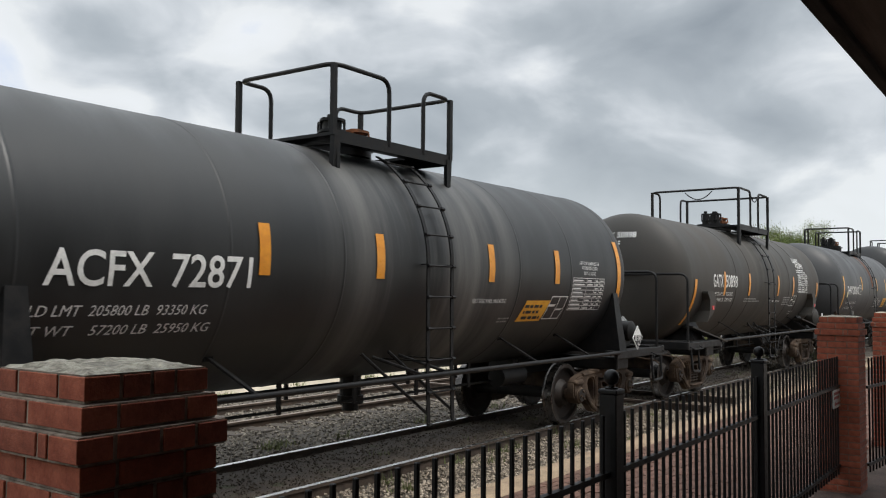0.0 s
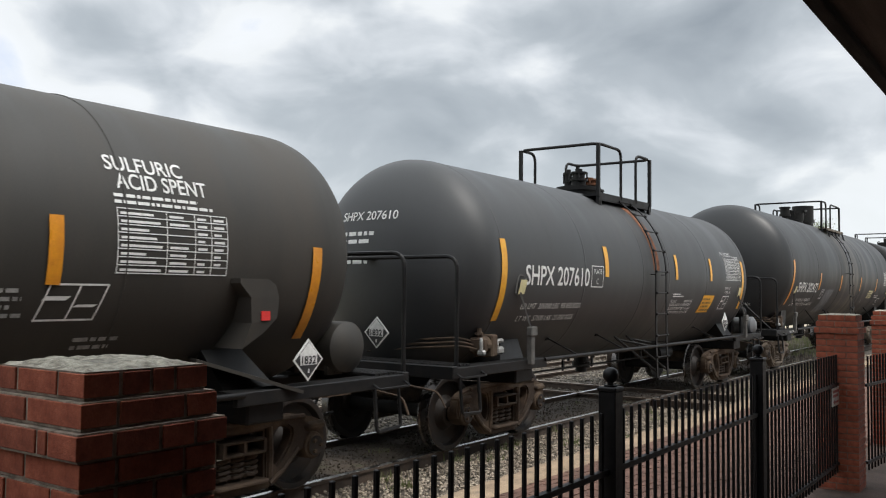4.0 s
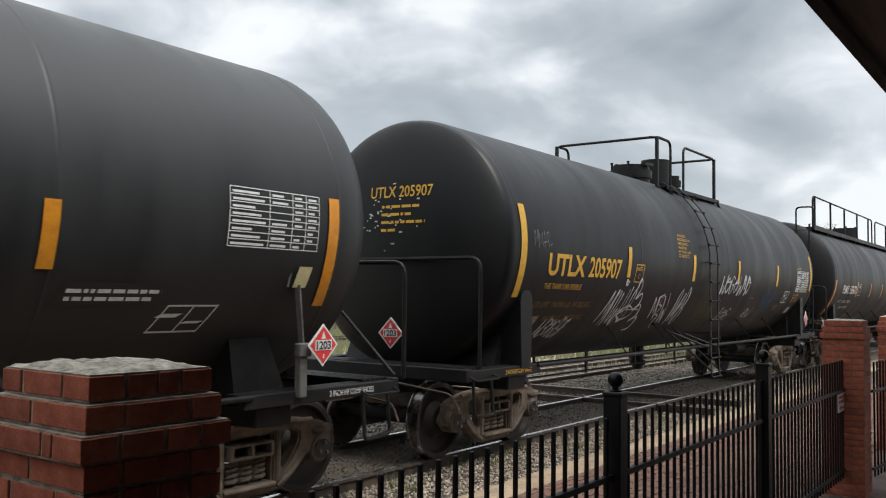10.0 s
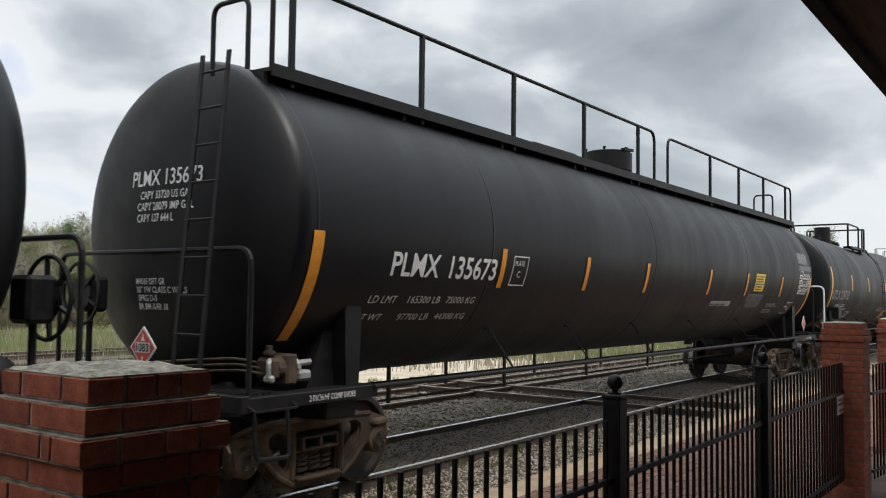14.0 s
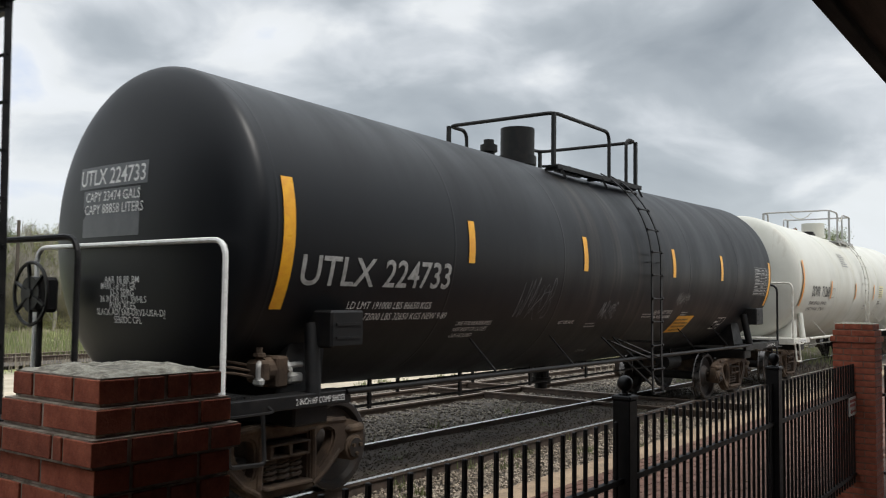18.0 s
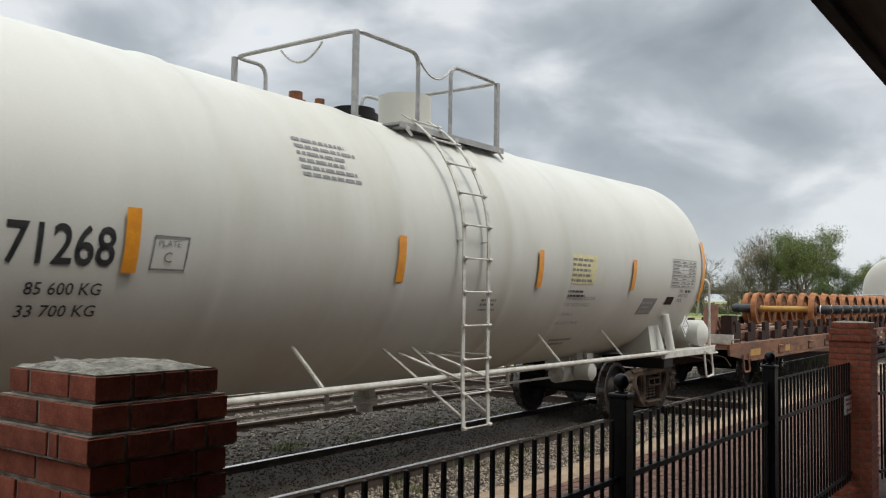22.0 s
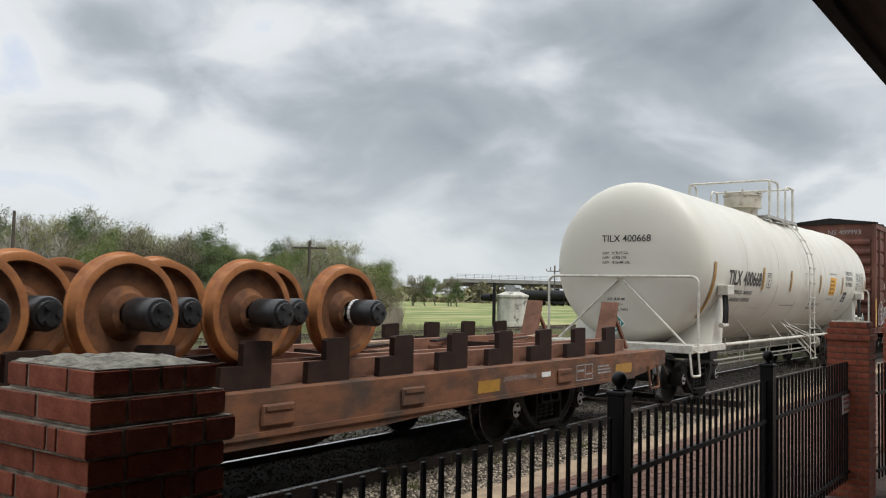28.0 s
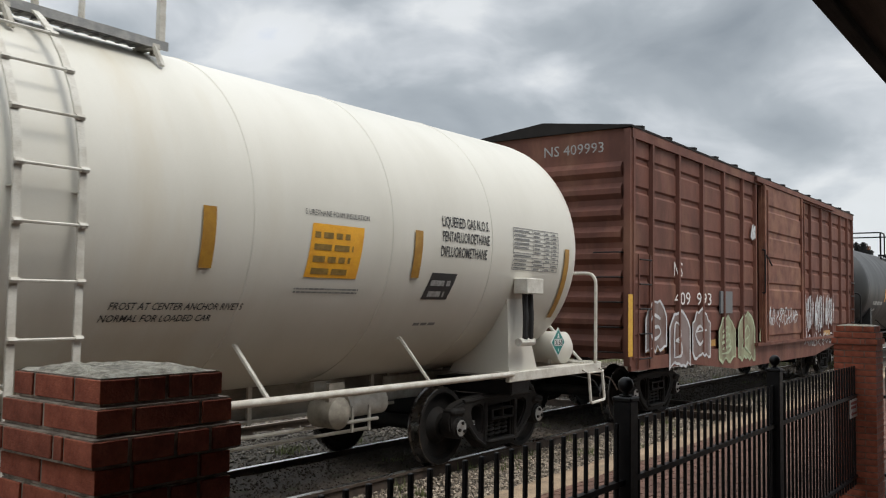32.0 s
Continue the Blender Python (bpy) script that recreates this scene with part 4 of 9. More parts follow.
pillar(10.22, 1.819, "red brick pillar at the end of the iron fence", top=1.742, joint="mortar_red")
pillar(13.62, 1.819, "red brick pillar farther along the walk", top=1.742)

FENCE_Y = 2.009
bm = bmesh.new()
box(bm, -0.0095, 0.0095, -0.0095, 0.0095, 0.06, 1.318, bevel=0.003)
picket_mesh = mesh_of("picket", bm, M["fence_black"])


def fence(x0, x1, label, first):
    root = thing("iron_fence", label, "fence", (x0, FENCE_Y, 0), "fence panels between the pillars")
    bm = bmesh.new()
    box(bm, 0, x1 - x0, -0.017, 0.017, 0.985, 1.015)
    part("top_rail", bm, M["fence_black"], root)
    bm = bmesh.new()
    box(bm, 0, x1 - x0, -0.017, 0.017, 0.14, 0.17)
    part("bottom_rail", bm, M["fence_black"], root)
    x = first
    while x < x1 - 0.02:
        ob = new("picket", picket_mesh)
        ob.parent, ob.location = root, (x - x0, 0, 0)
        x += 0.1165
    return root


fence(1.53, 4.362, "black iron picket fence panel", 1.62)
fence(4.462, 7.165, "black iron picket fence panel", 4.577)
fence(7.265, 10.20, "black iron picket fence panel", 7.37)
gate = fence(9.97, 12.6, "black iron picket gate standing ajar beyond the pillar", 10.06)
gate.location, gate.rotation_euler = (10.62, 1.80, -0.035), (0, 0, radians(-6.5))

bm = bmesh.new()
box(bm, -0.05, 0.05, -0.05, 0.05, -0.14, 1.425, bevel=0.005)
post_mesh = mesh_of("post_shaft", bm, M["fence_black"])
bm = bmesh.new()
box(bm, -0.056, 0.056, -0.056, 0.056, 1.425, 1.45, bevel=0.006)
disc_stack(bm, 0, 0, 1.45, [(0.008, 0.036), (0.016, 0.017)], 16)
cap_mesh = mesh_of("post_cap", bm, M["fence_black"])
bm = bmesh.new()
bmesh.ops.create_uvsphere(bm, u_segments=20, v_segments=12, radius=0.043, matrix=Matrix.Translation((0, 0, 1.512)))
ball_mesh = mesh_of("ball_finial", bm, M["fence_black"], True)
for x in (4.412, 7.215):
    root = thing("fence_post", "black iron fence post with a ball finial", "post", (x, FENCE_Y, 0), "posts of the fence")
    part("shaft", post_mesh, None, root)
    part("cap", cap_mesh, None, root)
    part("ball_finial", ball_mesh, None, root)

# small notice on the fence
root = thing("notice_board", "small white arrow notice fixed to the iron fence", "sign", (9.99, 1.985, 0.885))
bm = bmesh.new()
box(bm, -0.17, 0.17, -0.004, 0.004, -0.095, 0.095, bevel=0.002)
part("plate", bm, M["white"], root)
bm = bmesh.new()
for i, w in enumerate((0.27, 0.22)):
    box(bm, -0.135, -0.135 + w, -0.008, -0.005, 0.045 - i * 0.045, 0.072 - i * 0.045)
box(bm, -0.06, 0.12, -0.008, -0.005, -0.062, -0.042)
prism(bm, [(-0.13, -0.052), (-0.06, -0.08), (-0.06, -0.024)], "y", -0.008, -0.005)
part("notice_print", bm, M["notice_red"], root)

# ---- running gear ----
WHEEL_R = 0.46
CARS = []        # (car, its place along the line when the clip ends)
WHEELSETS = []   # (wheelset, its place under its truck)


def wheelset_mesh(name, plate, tread, axle, cap, journal, longer=0.0):
    bm = bmesh.new()
    for s in (-1, 1):
        prof = [(0.70, 0.11), (0.70, 0.17), (0.735, 0.20), (0.745, 0.36), (0.715, 0.40), (0.715, 0.455), (0.722, 0.485), (0.74, 0.488),
                (0.752, 0.466), (0.86, 0.457), (0.865, 0.445), (0.862, 0.395), (0.80, 0.37), (0.785, 0.22), (0.83, 0.18), (0.87, 0.16), (0.875, 0.105)]
        mats = [0, 0, 0, 0, 0, 1, 1, 1, 1, 1, 0, 0, 0, 0, 0, 0]
        spin(bm, [(s * a, r) for a, r in prof], 40, "y", mats=mats)
        spin(bm, [(s * a, r) for a, r in ((0.875, 0.085), (0.93, 0.085), (0.935, 0.125), (0.95, 0.132), (1.10 + longer, 0.132), (1.115 + longer, 0.122),
                                          (1.12 + longer, 0.10), (1.145 + longer, 0.095), (1.15 + longer, 0.0))], 24, "y", mats=[3, 3, 3, 3, 3, 3, 3, 4])
        for k in range(3):
            a = k * 2.0944
            spin(bm, [(s * (b + longer), r) for b, r in ((1.148, 0.0), (1.148, 0.02), (1.17, 0.02), (1.17, 0.0))], 6, "y", (0.058 * math.cos(a), 0, 0.058 * math.sin(a)), 3)
    spin(bm, [(-0.70, 0.10), (-0.55, 0.085), (0.55, 0.085), (0.70, 0.10)], 24, "y", mat=2)
    return mesh_of(name, bm, [plate, tread, axle, cap, journal], True)


def wheelset_pieces(plate, tread, axle, cap, longer):
    """A loose wheelset in its pieces: two wheels, the axle between, two bearings."""
    out = []
    prof = [(0.70, 0.11), (0.70, 0.17), (0.735, 0.20), (0.745, 0.36), (0.715, 0.40), (0.715, 0.455), (0.722, 0.485), (0.74, 0.488),
            (0.752, 0.466), (0.86, 0.457), (0.865, 0.445), (0.862, 0.395), (0.80, 0.37), (0.785, 0.22), (0.83, 0.18), (0.87, 0.16), (0.875, 0.105)]
    for s in (-1, 1):
        bm = bmesh.new()
        spin(bm, [(s * a, r) for a, r in prof], 48, "y", mats=[0, 0, 0, 0, 1, 1, 1, 1, 1, 1, 1, 0, 0, 0, 0, 0])
        out.append(("wheel", mesh_of("wheel", bm, [plate, tread], True)))
        bm = bmesh.new()
        spin(bm, [(s * a, r) for a, r in ((0.875, 0.085), (0.93, 0.085), (0.935, 0.125), (0.95, 0.132), (1.10 + longer, 0.132), (1.115 + longer, 0.122),
                                          (1.12 + longer, 0.10), (1.145 + longer, 0.095), (1.15 + longer, 0.0))], 24, "y")
        for k in range(3):
            a = k * 2.0944
            spin(bm, [(s * (b + longer), r) for b, r in ((1.148, 0.0), (1.148, 0.02), (1.17, 0.02), (1.17, 0.0))], 6, "y", (0.058 * math.cos(a), 0, 0.058 * math.sin(a)))
        out.append(("bearing", mesh_of("bearing", bm, [cap], True)))
    bm = bmesh.new()
    spin(bm, [(-0.70, 0.10), (-0.55, 0.085), (0.55, 0.085), (0.70, 0.10)], 24, "y")
    out.append(("axle", mesh_of("axle", bm, [axle], True)))
    return out


def smooth_loop(pts, steps=3):
    """A closed curve through the given corners."""
    n, out = len(pts), []
    for i in range(n):
        p0, p1, p2, p3 = (pts[(i + k) % n] for k in (-1, 0, 1, 2))
        for q in range(steps):
            t = q / steps
            out.append(tuple(0.5 * (2 * b + (c - a) * t + (2 * a - 5 * b + 4 * c - d) * t * t + (3 * b - a - 3 * c + d) * t ** 3) for a, b, c, d in zip(p0, p1, p2, p3)))
    return out


def side_frame_mesh(mat):
    """A cast side frame: arched top chord, drooping bearing hoods, two oval windows and the spring pocket."""
    bm = bmesh.new()
    half = [(0.28, 0.80), (0.58, 0.785), (0.82, 0.75), (0.99, 0.70), (1.065, 0.61), (1.06, 0.45), (1.01, 0.42), (0.98, 0.52), (0.90, 0.555), (0.82, 0.52),
            (0.785, 0.43), (0.73, 0.42), (0.60, 0.30), (0.44, 0.18), (0.32, 0.145), (0.16, 0.138)]
    outer = smooth_loop(half + [(-x, z) for x, z in reversed(half)], 2)
    oval = [(0.61, 0.645), (0.51, 0.685), (0.41, 0.655), (0.38, 0.54), (0.39, 0.39), (0.43, 0.345), (0.51, 0.42), (0.60, 0.54)]
    holes = [smooth_loop(oval, 2), smooth_loop([(-x, z) for x, z in reversed(oval)], 2), [(-0.27, 0.67), (0.27, 0.67), (0.275, 0.235), (-0.275, 0.235)]]
    es = []
    for loop in [outer] + holes:
        vs = [bm.verts.new((x, 0.98, z)) for x, z in loop]
        es += [bm.edges.new((vs[i], vs[(i + 1) % len(vs)])) for i in range(len(vs))]
    r = bmesh.ops.triangle_fill(bm, use_beauty=True, use_dissolve=False, edges=es)
    faces = [f for f in r["geom"] if isinstance(f, bmesh.types.BMFace)]
    ext = bmesh.ops.extrude_face_region(bm, geom=faces)
    front = [v for v in ext["geom"] if isinstance(v, bmesh.types.BMVert)]
    for v in front:
        v.co.y = 1.10
    bmesh.ops.recalc_face_normals(bm, faces=bm.faces[:])
    rim = [e for e in bm.edges if all(v.co.y > 1.09 for v in e.verts) and any(abs(f.normal.y) < 0.5 for f in e.link_faces)]
    bmesh.ops.bevel(bm, geom=rim, offset=0.022, segments=2, affect="EDGES")
    # rounded ribs along the chords and columns, bearing hoods
    for s in (-1, 1):
        pipe(bm, [(s * 0.34, 1.09, 0.24), (s * 0.335, 1.10, 0.45), (s * 0.33, 1.09, 0.70)], 0.035, 8)
        pipe(bm, [(s * 0.34, 1.09, 0.19), (s * 0.52, 1.09, 0.29), (s * 0.70, 1.09, 0.46)], 0.03, 8)
        box(bm, min(s * 0.78, s * 1.05), max(s * 0.78, s * 1.05), 0.96, 1.135, 0.60, 0.69, bevel=0.03)
    pipe(bm, [(-0.78, 1.085, 0.745), (0.0, 1.085, 0.775), (0.78, 1.085, 0.745)], 0.03, 8)
    box(bm, -0.30, 0.30, 0.96, 1.15, 0.205, 0.25, bevel=0.015)
    return mesh_of("side_frame", bm, mat, True)


def spring_mesh(mat):
    bm = bmesh.new()
    pipe(bm, [(0.068 * math.cos(k * 0.78), 0.056 * math.sin(k * 0.78), 0.265 + 0.225 * k / 36) for k in range(37)], 0.021, 6)
    return mesh_of("spring", bm, mat, True)


def bolster_mesh(mat):
    bm = bmesh.new()
    # the bolster's ends stand hollow in the side frames
    for s in (-1, 1):
        p, q = sorted((s * 0.95, s * 1.15))
        box(bm, -0.25, 0.25, p, q, 0.485, 0.515, bevel=0.008)
        box(bm, -0.25, 0.25, p, q, 0.60, 0.625, bevel=0.008)
        for x in (-0.235, 0.0, 0.235):
            box(bm, x - 0.016, x + 0.016, p, q, 0.51, 0.605)
    box(bm, -0.24, 0.24, -0.95, 0.95, 0.46, 0.74, bevel=0.02)
    for x in (-0.45, 0.45):
        bar(bm, (x, -0.85, 0.40), (x, 0.85, 0.40), 0.07, 0.1)
        for s in (-1, 1):
            prism(bm, [(x * 0.98, 0.30), (x * 1.10, 0.36), (x * 1.10, 0.60), (x * 0.98, 0.62)], "y", s * 0.75, s * 0.85)
    pipe(bm, [(-0.4, 0.2, 0.45), (0.4, 0.2, 0.45)], 0.025)
    return mesh_of("truck", bm, mat)


GEAR = {}
for look_name in ("rust", "tan", "dark"):
    mt = M["truck_" + look_name]
    GEAR[look_name] = dict(
        wheel=wheelset_mesh("wheelset", M["truck_dark"] if look_name == "dark" else M["wheel_rust"], M["wheel_steel"], M["truck_dark"], mt,
                            M["galvanised"] if look_name == "dark" else M["wheel_rust"]),
        frame=side_frame_mesh(mt), spring=spring_mesh(mt), bolster=bolster_mesh(mt))


def truck(car, x, style="rust"):
    g = GEAR[style]
    t = part("truck", g["bolster"], None, car)
    t.location = (x, 0, 0)
    for turn in (0, 180):
        ob = part("side_frame", g["frame"], None, t)
        ob.rotation_euler = (0, 0, radians(turn))
        for x in (-0.16, 0.0, 0.16):
            ob = part("spring", g["spring"], None, t)
            ob.location = (x, 1.02 if turn else -1.02, 0)
    for dx in (-0.9, 0.9):
        w = part("wheelset", g["wheel"], None, t)
        w.location = (dx, 0, WHEEL_R)
        WHEELSETS.append((w, dx))
    return t


def coupler(car, x, way, z=0.86, mat="truck_rust"):
    bm = bmesh.new()
    box(bm, min(x, x + way * 0.45), max(x, x + way * 0.45), -0.07, 0.07, z - 0.08, z + 0.08, bevel=0.02)
    prism(bm, [(x + way * 0.38, -0.14), (x + way * 0.60, -0.17), (x + way * 0.70, -0.05), (x + way * 0.58, 0.06), (x + way * 0.62, 0.16),
               (x + way * 0.40, 0.15)], "z", z - 0.13, z + 0.13)
    part("coupler", bm, M[mat], car)
    bm = bmesh.new()
    pipe(bm, rounded([(x, 0.3, z - 0.1), (x + way * 0.25, 0.3, z - 0.15), (x + way * 0.45, 0.24, z - 0.42), (x + way * 0.7, 0.2, z - 0.38)], 0.2), 0.022)
    part("air_hose", bm, M["hose"], car)
    bm = bmesh.new()
    pipe(bm, rounded([(x + way * 0.06, 0.1, z + 0.1), (x + way * 0.1, -0.6, z + 0.06), (x + way * 0.08, -1.35, z - 0.02), (x + way * 0.06, -1.45, z - 0.2)], 0.08), 0.013, 6)
    part("uncoupling_lever", bm, M[mat], car)


def placard(parent, at, mat, number, facing="side", rim="white", s=0.19):
    """A diamond plate with its number on a white field."""
    x, y, z = at
    bm = bmesh.new()
    if facing == "side":
        prism(bm, [(x - s, z), (x, z - s), (x + s, z), (x, z + s)], "y", y - 0.004, y + 0.004)
        wall = Wall(y=y - 0.004)
    else:
        prism(bm, [(y - s, z), (y, z - s), (y + s, z), (y, z + s)], "x", x - 0.004, x + 0.004)
        wall = Wall(x=x - 0.004)
    p = part("placard", bm, M[rim], parent, "diamond warning placard")
    inner = bmesh.new()
    k = s * 0.88
    if facing == "side":
        q = [(x - k, z), (x, z - k), (x + k, z), (x, z + k)]
        inner.faces.new([inner.verts.new((a, y - 0.007, b)) for a, b in q])
    else:
        q = [(y - k, z), (y, z - k), (y + k, z), (y, z + k)]
        inner.faces.new([inner.verts.new((x - 0.007, a, b)) for a, b in q])
    corrosive = number == "1832"
    part("placard_field", inner, M["ink"] if corrosive else mat, p)
    if corrosive or not number:
        # the upper half is white with a picture, the lower black; an empty holder shows its ribs alone
        tri = bmesh.new()
        q = ((-0.62, 0.24), (0.62, 0.24), (0.0, 0.84)) if corrosive else ((-0.5, 0.06), (0.5, 0.06), (0.5, 0.0), (-0.5, 0.0))
        tri.faces.new([tri.verts.new((x + c * s, y - 0.0085, z + d * s) if facing == "side" else (x - 0.0085, y - c * s, z + d * s)) for c, d in q])
        part("placard_top", tri, M["white"] if corrosive else M["ink_faded"], p)
    if not number:
        rim_in = bmesh.new()
        for (c, d), (e, g) in zip(((0, 0.78), (0.78, 0), (0, -0.78), (-0.78, 0)), ((0.78, 0), (0, -0.78), (-0.78, 0), (0, 0.78))):
            ends = [(x + k * s, y - 0.009, z + m * s) if facing == "side" else (x - 0.009, y - k * s, z + m * s) for k, m in ((c, d), (e, g))]
            pipe(rim_in, ends, 0.005, 4)
        part("holder_rib", rim_in, M["ink_faded"], p)
        return p
    fld = bmesh.new()
    if facing == "side":
        patch(fld, wall, x - s * 0.56, x + s * 0.56, z - s * 0.24, z + s * 0.24, 0.006, 0, 1)
    else:
        end_patch(fld, wall, y - s * 0.56, y + s * 0.56, z - s * 0.24, z + s * 0.24, 0.006)
    part("number_field", fld, M["white"], p)
    lettering(p, wall, number, x - s * 0.48 if facing == "side" else y + s * 0.48, z - s * 0.18, s * 0.36, M["ink"], width=s * 0.96, bold=0.03,
              end=facing != "side", out=0.009)
    # flame or test-tube mark as plain shapes above, class bar below
    mk = bmesh.new()
    top = M["ink"] if mat == M["white"] and not corrosive else M["white"]
    if facing == "side":
        mk.faces.new([mk.verts.new((x + a * s, y - 0.009, z + b * s)) for a, b in ((-0.16, 0.3), (0.16, 0.3), (0.06, 0.5), (0.0, 0.66), (-0.08, 0.48))])
        patch(mk, wall, x - s * 0.05, x + s * 0.05, z - s * 0.62, z - s * 0.42, 0.007, 0, 1)
    else:
        mk.faces.new([mk.verts.new((x - 0.009, y - a * s, z + b * s)) for a, b in ((-0.16, 0.3), (0.16, 0.3), (0.06, 0.5), (0.0, 0.66), (-0.08, 0.48))])
        end_patch(mk, wall, y - s * 0.05, y + s * 0.05, z - s * 0.62, z - s * 0.42, 0.007)
    part("hazard_mark", mk, top, p)
    return p


def brake_wheel(car, x, y, z, way, mat):
    bm = bmesh.new()
    ring = [(x, y + 0.30 * math.cos(k * 0.2618), z + 0.30 * math.sin(k * 0.2618)) for k in range(25)]
    pipe(bm, ring, 0.018, 6)
    w = part("brake_wheel", bm, M[mat], car, smooth=True)
    for k in range(6):
        a = k * 1.0472 + 0.4
        bm = bmesh.new()
        bar(bm, (x, y, z), (x + 0.01 * way, y + 0.29 * math.cos(a), z + 0.29 * math.sin(a)), 0.035, 0.02)
        part("spoke", bm, M[mat], w)
    bm = bmesh.new()
    spin(bm, [(x - way * 0.05, 0.0), (x - way * 0.04, 0.10), (x, 0.165), (x + 0.012 * way, 0.165), (x + 0.012 * way, 0.0)], 20, "x", (0, y, z))
    spin(bm, [(x - 0.03, 0.0), (x - 0.03, 0.05), (x + 0.03, 0.05), (x + 0.03, 0)], 12, "x", (0, y, z))
    part("hub", bm, M[mat], w, smooth=True)
    bm = bmesh.new()
    box(bm, min(x, x - way * 0.22), max(x, x - way * 0.22), y - 0.13, y + 0.13, z - 0.18, z + 0.16, bevel=0.03)
    pipe(bm, [(x - way * 0.1, y, z - 0.15), (x - way * 0.1, y, 1.1)], 0.03)
    part("brake_gear_case", bm, M[mat], car)
    return w


def tank_car(cfg):
    """A tank car. All places along the line are those at the clip's end."""
    x0, x1 = cfg["tank"]
    mid = (along(x0) + along(x1)) / 2
    R, zc, power = cfg["r"], cfg["zc"], cfg.get("power", 2.0)
    paint, steel = M[cfg["paint"]], M[cfg.get("steel", "iron")]
    car = thing("tank_car", cfg["label"], "tank car", group="cars of the train")
    CARS.append((car, mid))
    rel = lambda u: along(u) - mid
    x0, x1 = rel(x0), rel(x1)
    depth = cfg.get("depth", R * 0.5)
    skin = Shell(R, zc, x0, x1, depth, power)
    skin.sag = cfg.get("sag", 0.0)

    # tank with dished heads and slightly raised weld seams
    prof = []
    for k in range(15):
        a = 1.570796 * k / 14
        prof.append((-depth * math.cos(a) ** (2 / power) + x0, R * math.sin(a) ** (2 / power)))
    prof.append((x0 + 0.02, R))
    cuts = sorted([rel(u) - x0 for u in cfg.get("seams", ())] + ([] if cfg.get("smooth_heads") else [0.10, x1 - x0 - 0.10]))
    bead = cfg.get("bead", 0.004)
    bw = cfg.get("bead_width", 0.012)
    for c in cuts:
        prof += [(x0 + c - bw * 2.2, R), (x0 + c - bw, R), (x0 + c - bw * 0.5, R + bead), (x0 + c + bw * 0.5, R + bead), (x0 + c + bw, R), (x0 + c + bw * 2.2, R)]
    if skin.sag and not any(abs(p - (x0 + x1) / 2) < 0.06 for p, r in prof):
        k = next((i for i, p in enumerate(prof) if p[0] > (x0 + x1) / 2), len(prof))
        prof.insert(k, ((x0 + x1) / 2, R))
    prof.append((x1 - 0.02, R))
    for k in range(14, -1, -1):
        a = 1.570796 * k / 14
        prof.append((cfg.get("depth_back", depth) * math.cos(a) ** (2 / power) + x1, R * math.sin(a) ** (2 / power)))
    bm = bmesh.new()
    # the head at x0 can take a material of its own
    head_tone = cfg.get("head_mat")
    spin(bm, prof, 96, "x", (0, 0, zc), mats=[1 if head_tone and k < 12 else 0 for k in range(len(prof) - 1)])
    for v in bm.verts:
        v.co.z -= skin.drop(v.co.x)
    tank = part("tank", bm, [paint, M[head_tone or "iron"]], car, cfg.get("tank_label", ""), True)
    if cfg.get("flecks"):
        rnd = random.Random(cfg["flecks"])
        bm = bmesh.new()
        for k in range(34):
            y, z, w = rnd.gauss(0.1, 0.28), 2.95 + rnd.gauss(0, 0.17), rnd.uniform(0.006, 0.03)
            end_patch(bm, skin, y - w, y + w, z - 0.012, z + 0.006, 0.005)
        part("paint_flecks", bm, M["spray_white"], car, "white paint spatter on the head")

    # trucks, stub sills, bolster saddles and end platforms
    for i, u in enumerate(cfg["trucks"]):
        way = -1 if i == 0 else 1
        xt = rel(u)
        truck(car, xt, cfg.get("gear", "rust"))
        xe = rel(cfg["ends"][i])
        bm = bmesh.new()
        a, b = sorted((xe - way * 0.05, xt - way * 1.3))
        box(bm, a, b, -0.27, 0.27, 0.74, 1.04, bevel=0.015)
        prism(bm, [(xt - way * 1.3, 1.04), (xt - way * 2.2, zc - R + 0.06), (xt - way * 0.2, zc - R + 0.10), (xt, 1.04)], "y", -0.22, 0.22)
        part("draft_sill", bm, steel, car)
        coupler(car, xe, way, mat="truck_dark" if cfg.get("gear") == "dark" else "truck_rust")
        bm = bmesh.new()
        box(bm, xt - 0.22, xt + 0.22, -1.40, 1.40, 0.80, 0.98, bevel=0.02)
        part("body_bolster", bm, M["iron"], car)
        lean = cfg.get("saddle_lean", 0.16)
        xs = xt + cfg.get("saddle_shift", (0, 0))[i]
        zs = zc - R * cfg.get("saddle_top", 0.40)
        ys = math.sqrt(R * R - (zs - zc) ** 2)
        for s in (-1, 1):
            bm = bmesh.new()
            wb, wt = cfg.get("saddle_width", (0.16, 0.11))
            if cfg.get("saddle_pole"):
                # a slim jacking pole outside a set-back plate
                pz = zc - R * 0.55
                py = math.sqrt(R * R - (pz - zc) ** 2)
                pole = bmesh.new()
                pipe(pole, [(xt + way * 0.02, s * 1.44, 1.06), (xt - way * 0.05, s * (py + 0.03), pz)], 0.07, 12)
                part("jacking_pole", pole, paint if cfg.get("saddle_paint") else steel, car, smooth=True)
            edge = 1.22 if cfg.get("saddle_pole") or cfg.get("saddle_in") else 1.44
            if edge < 1.4:
                wb, wt, zs = 0.30, 0.22, zc - R * 0.66
                ys = math.sqrt(R * R - (zs - zc) ** 2) - 0.02
            lo = [(xs - wb, s * edge, 1.06), (xs + wb, s * edge, 1.06), (xs + wb, s * 0.55, 1.06), (xs - wb, s * 0.55, 1.06)]
            sh = -way * lean
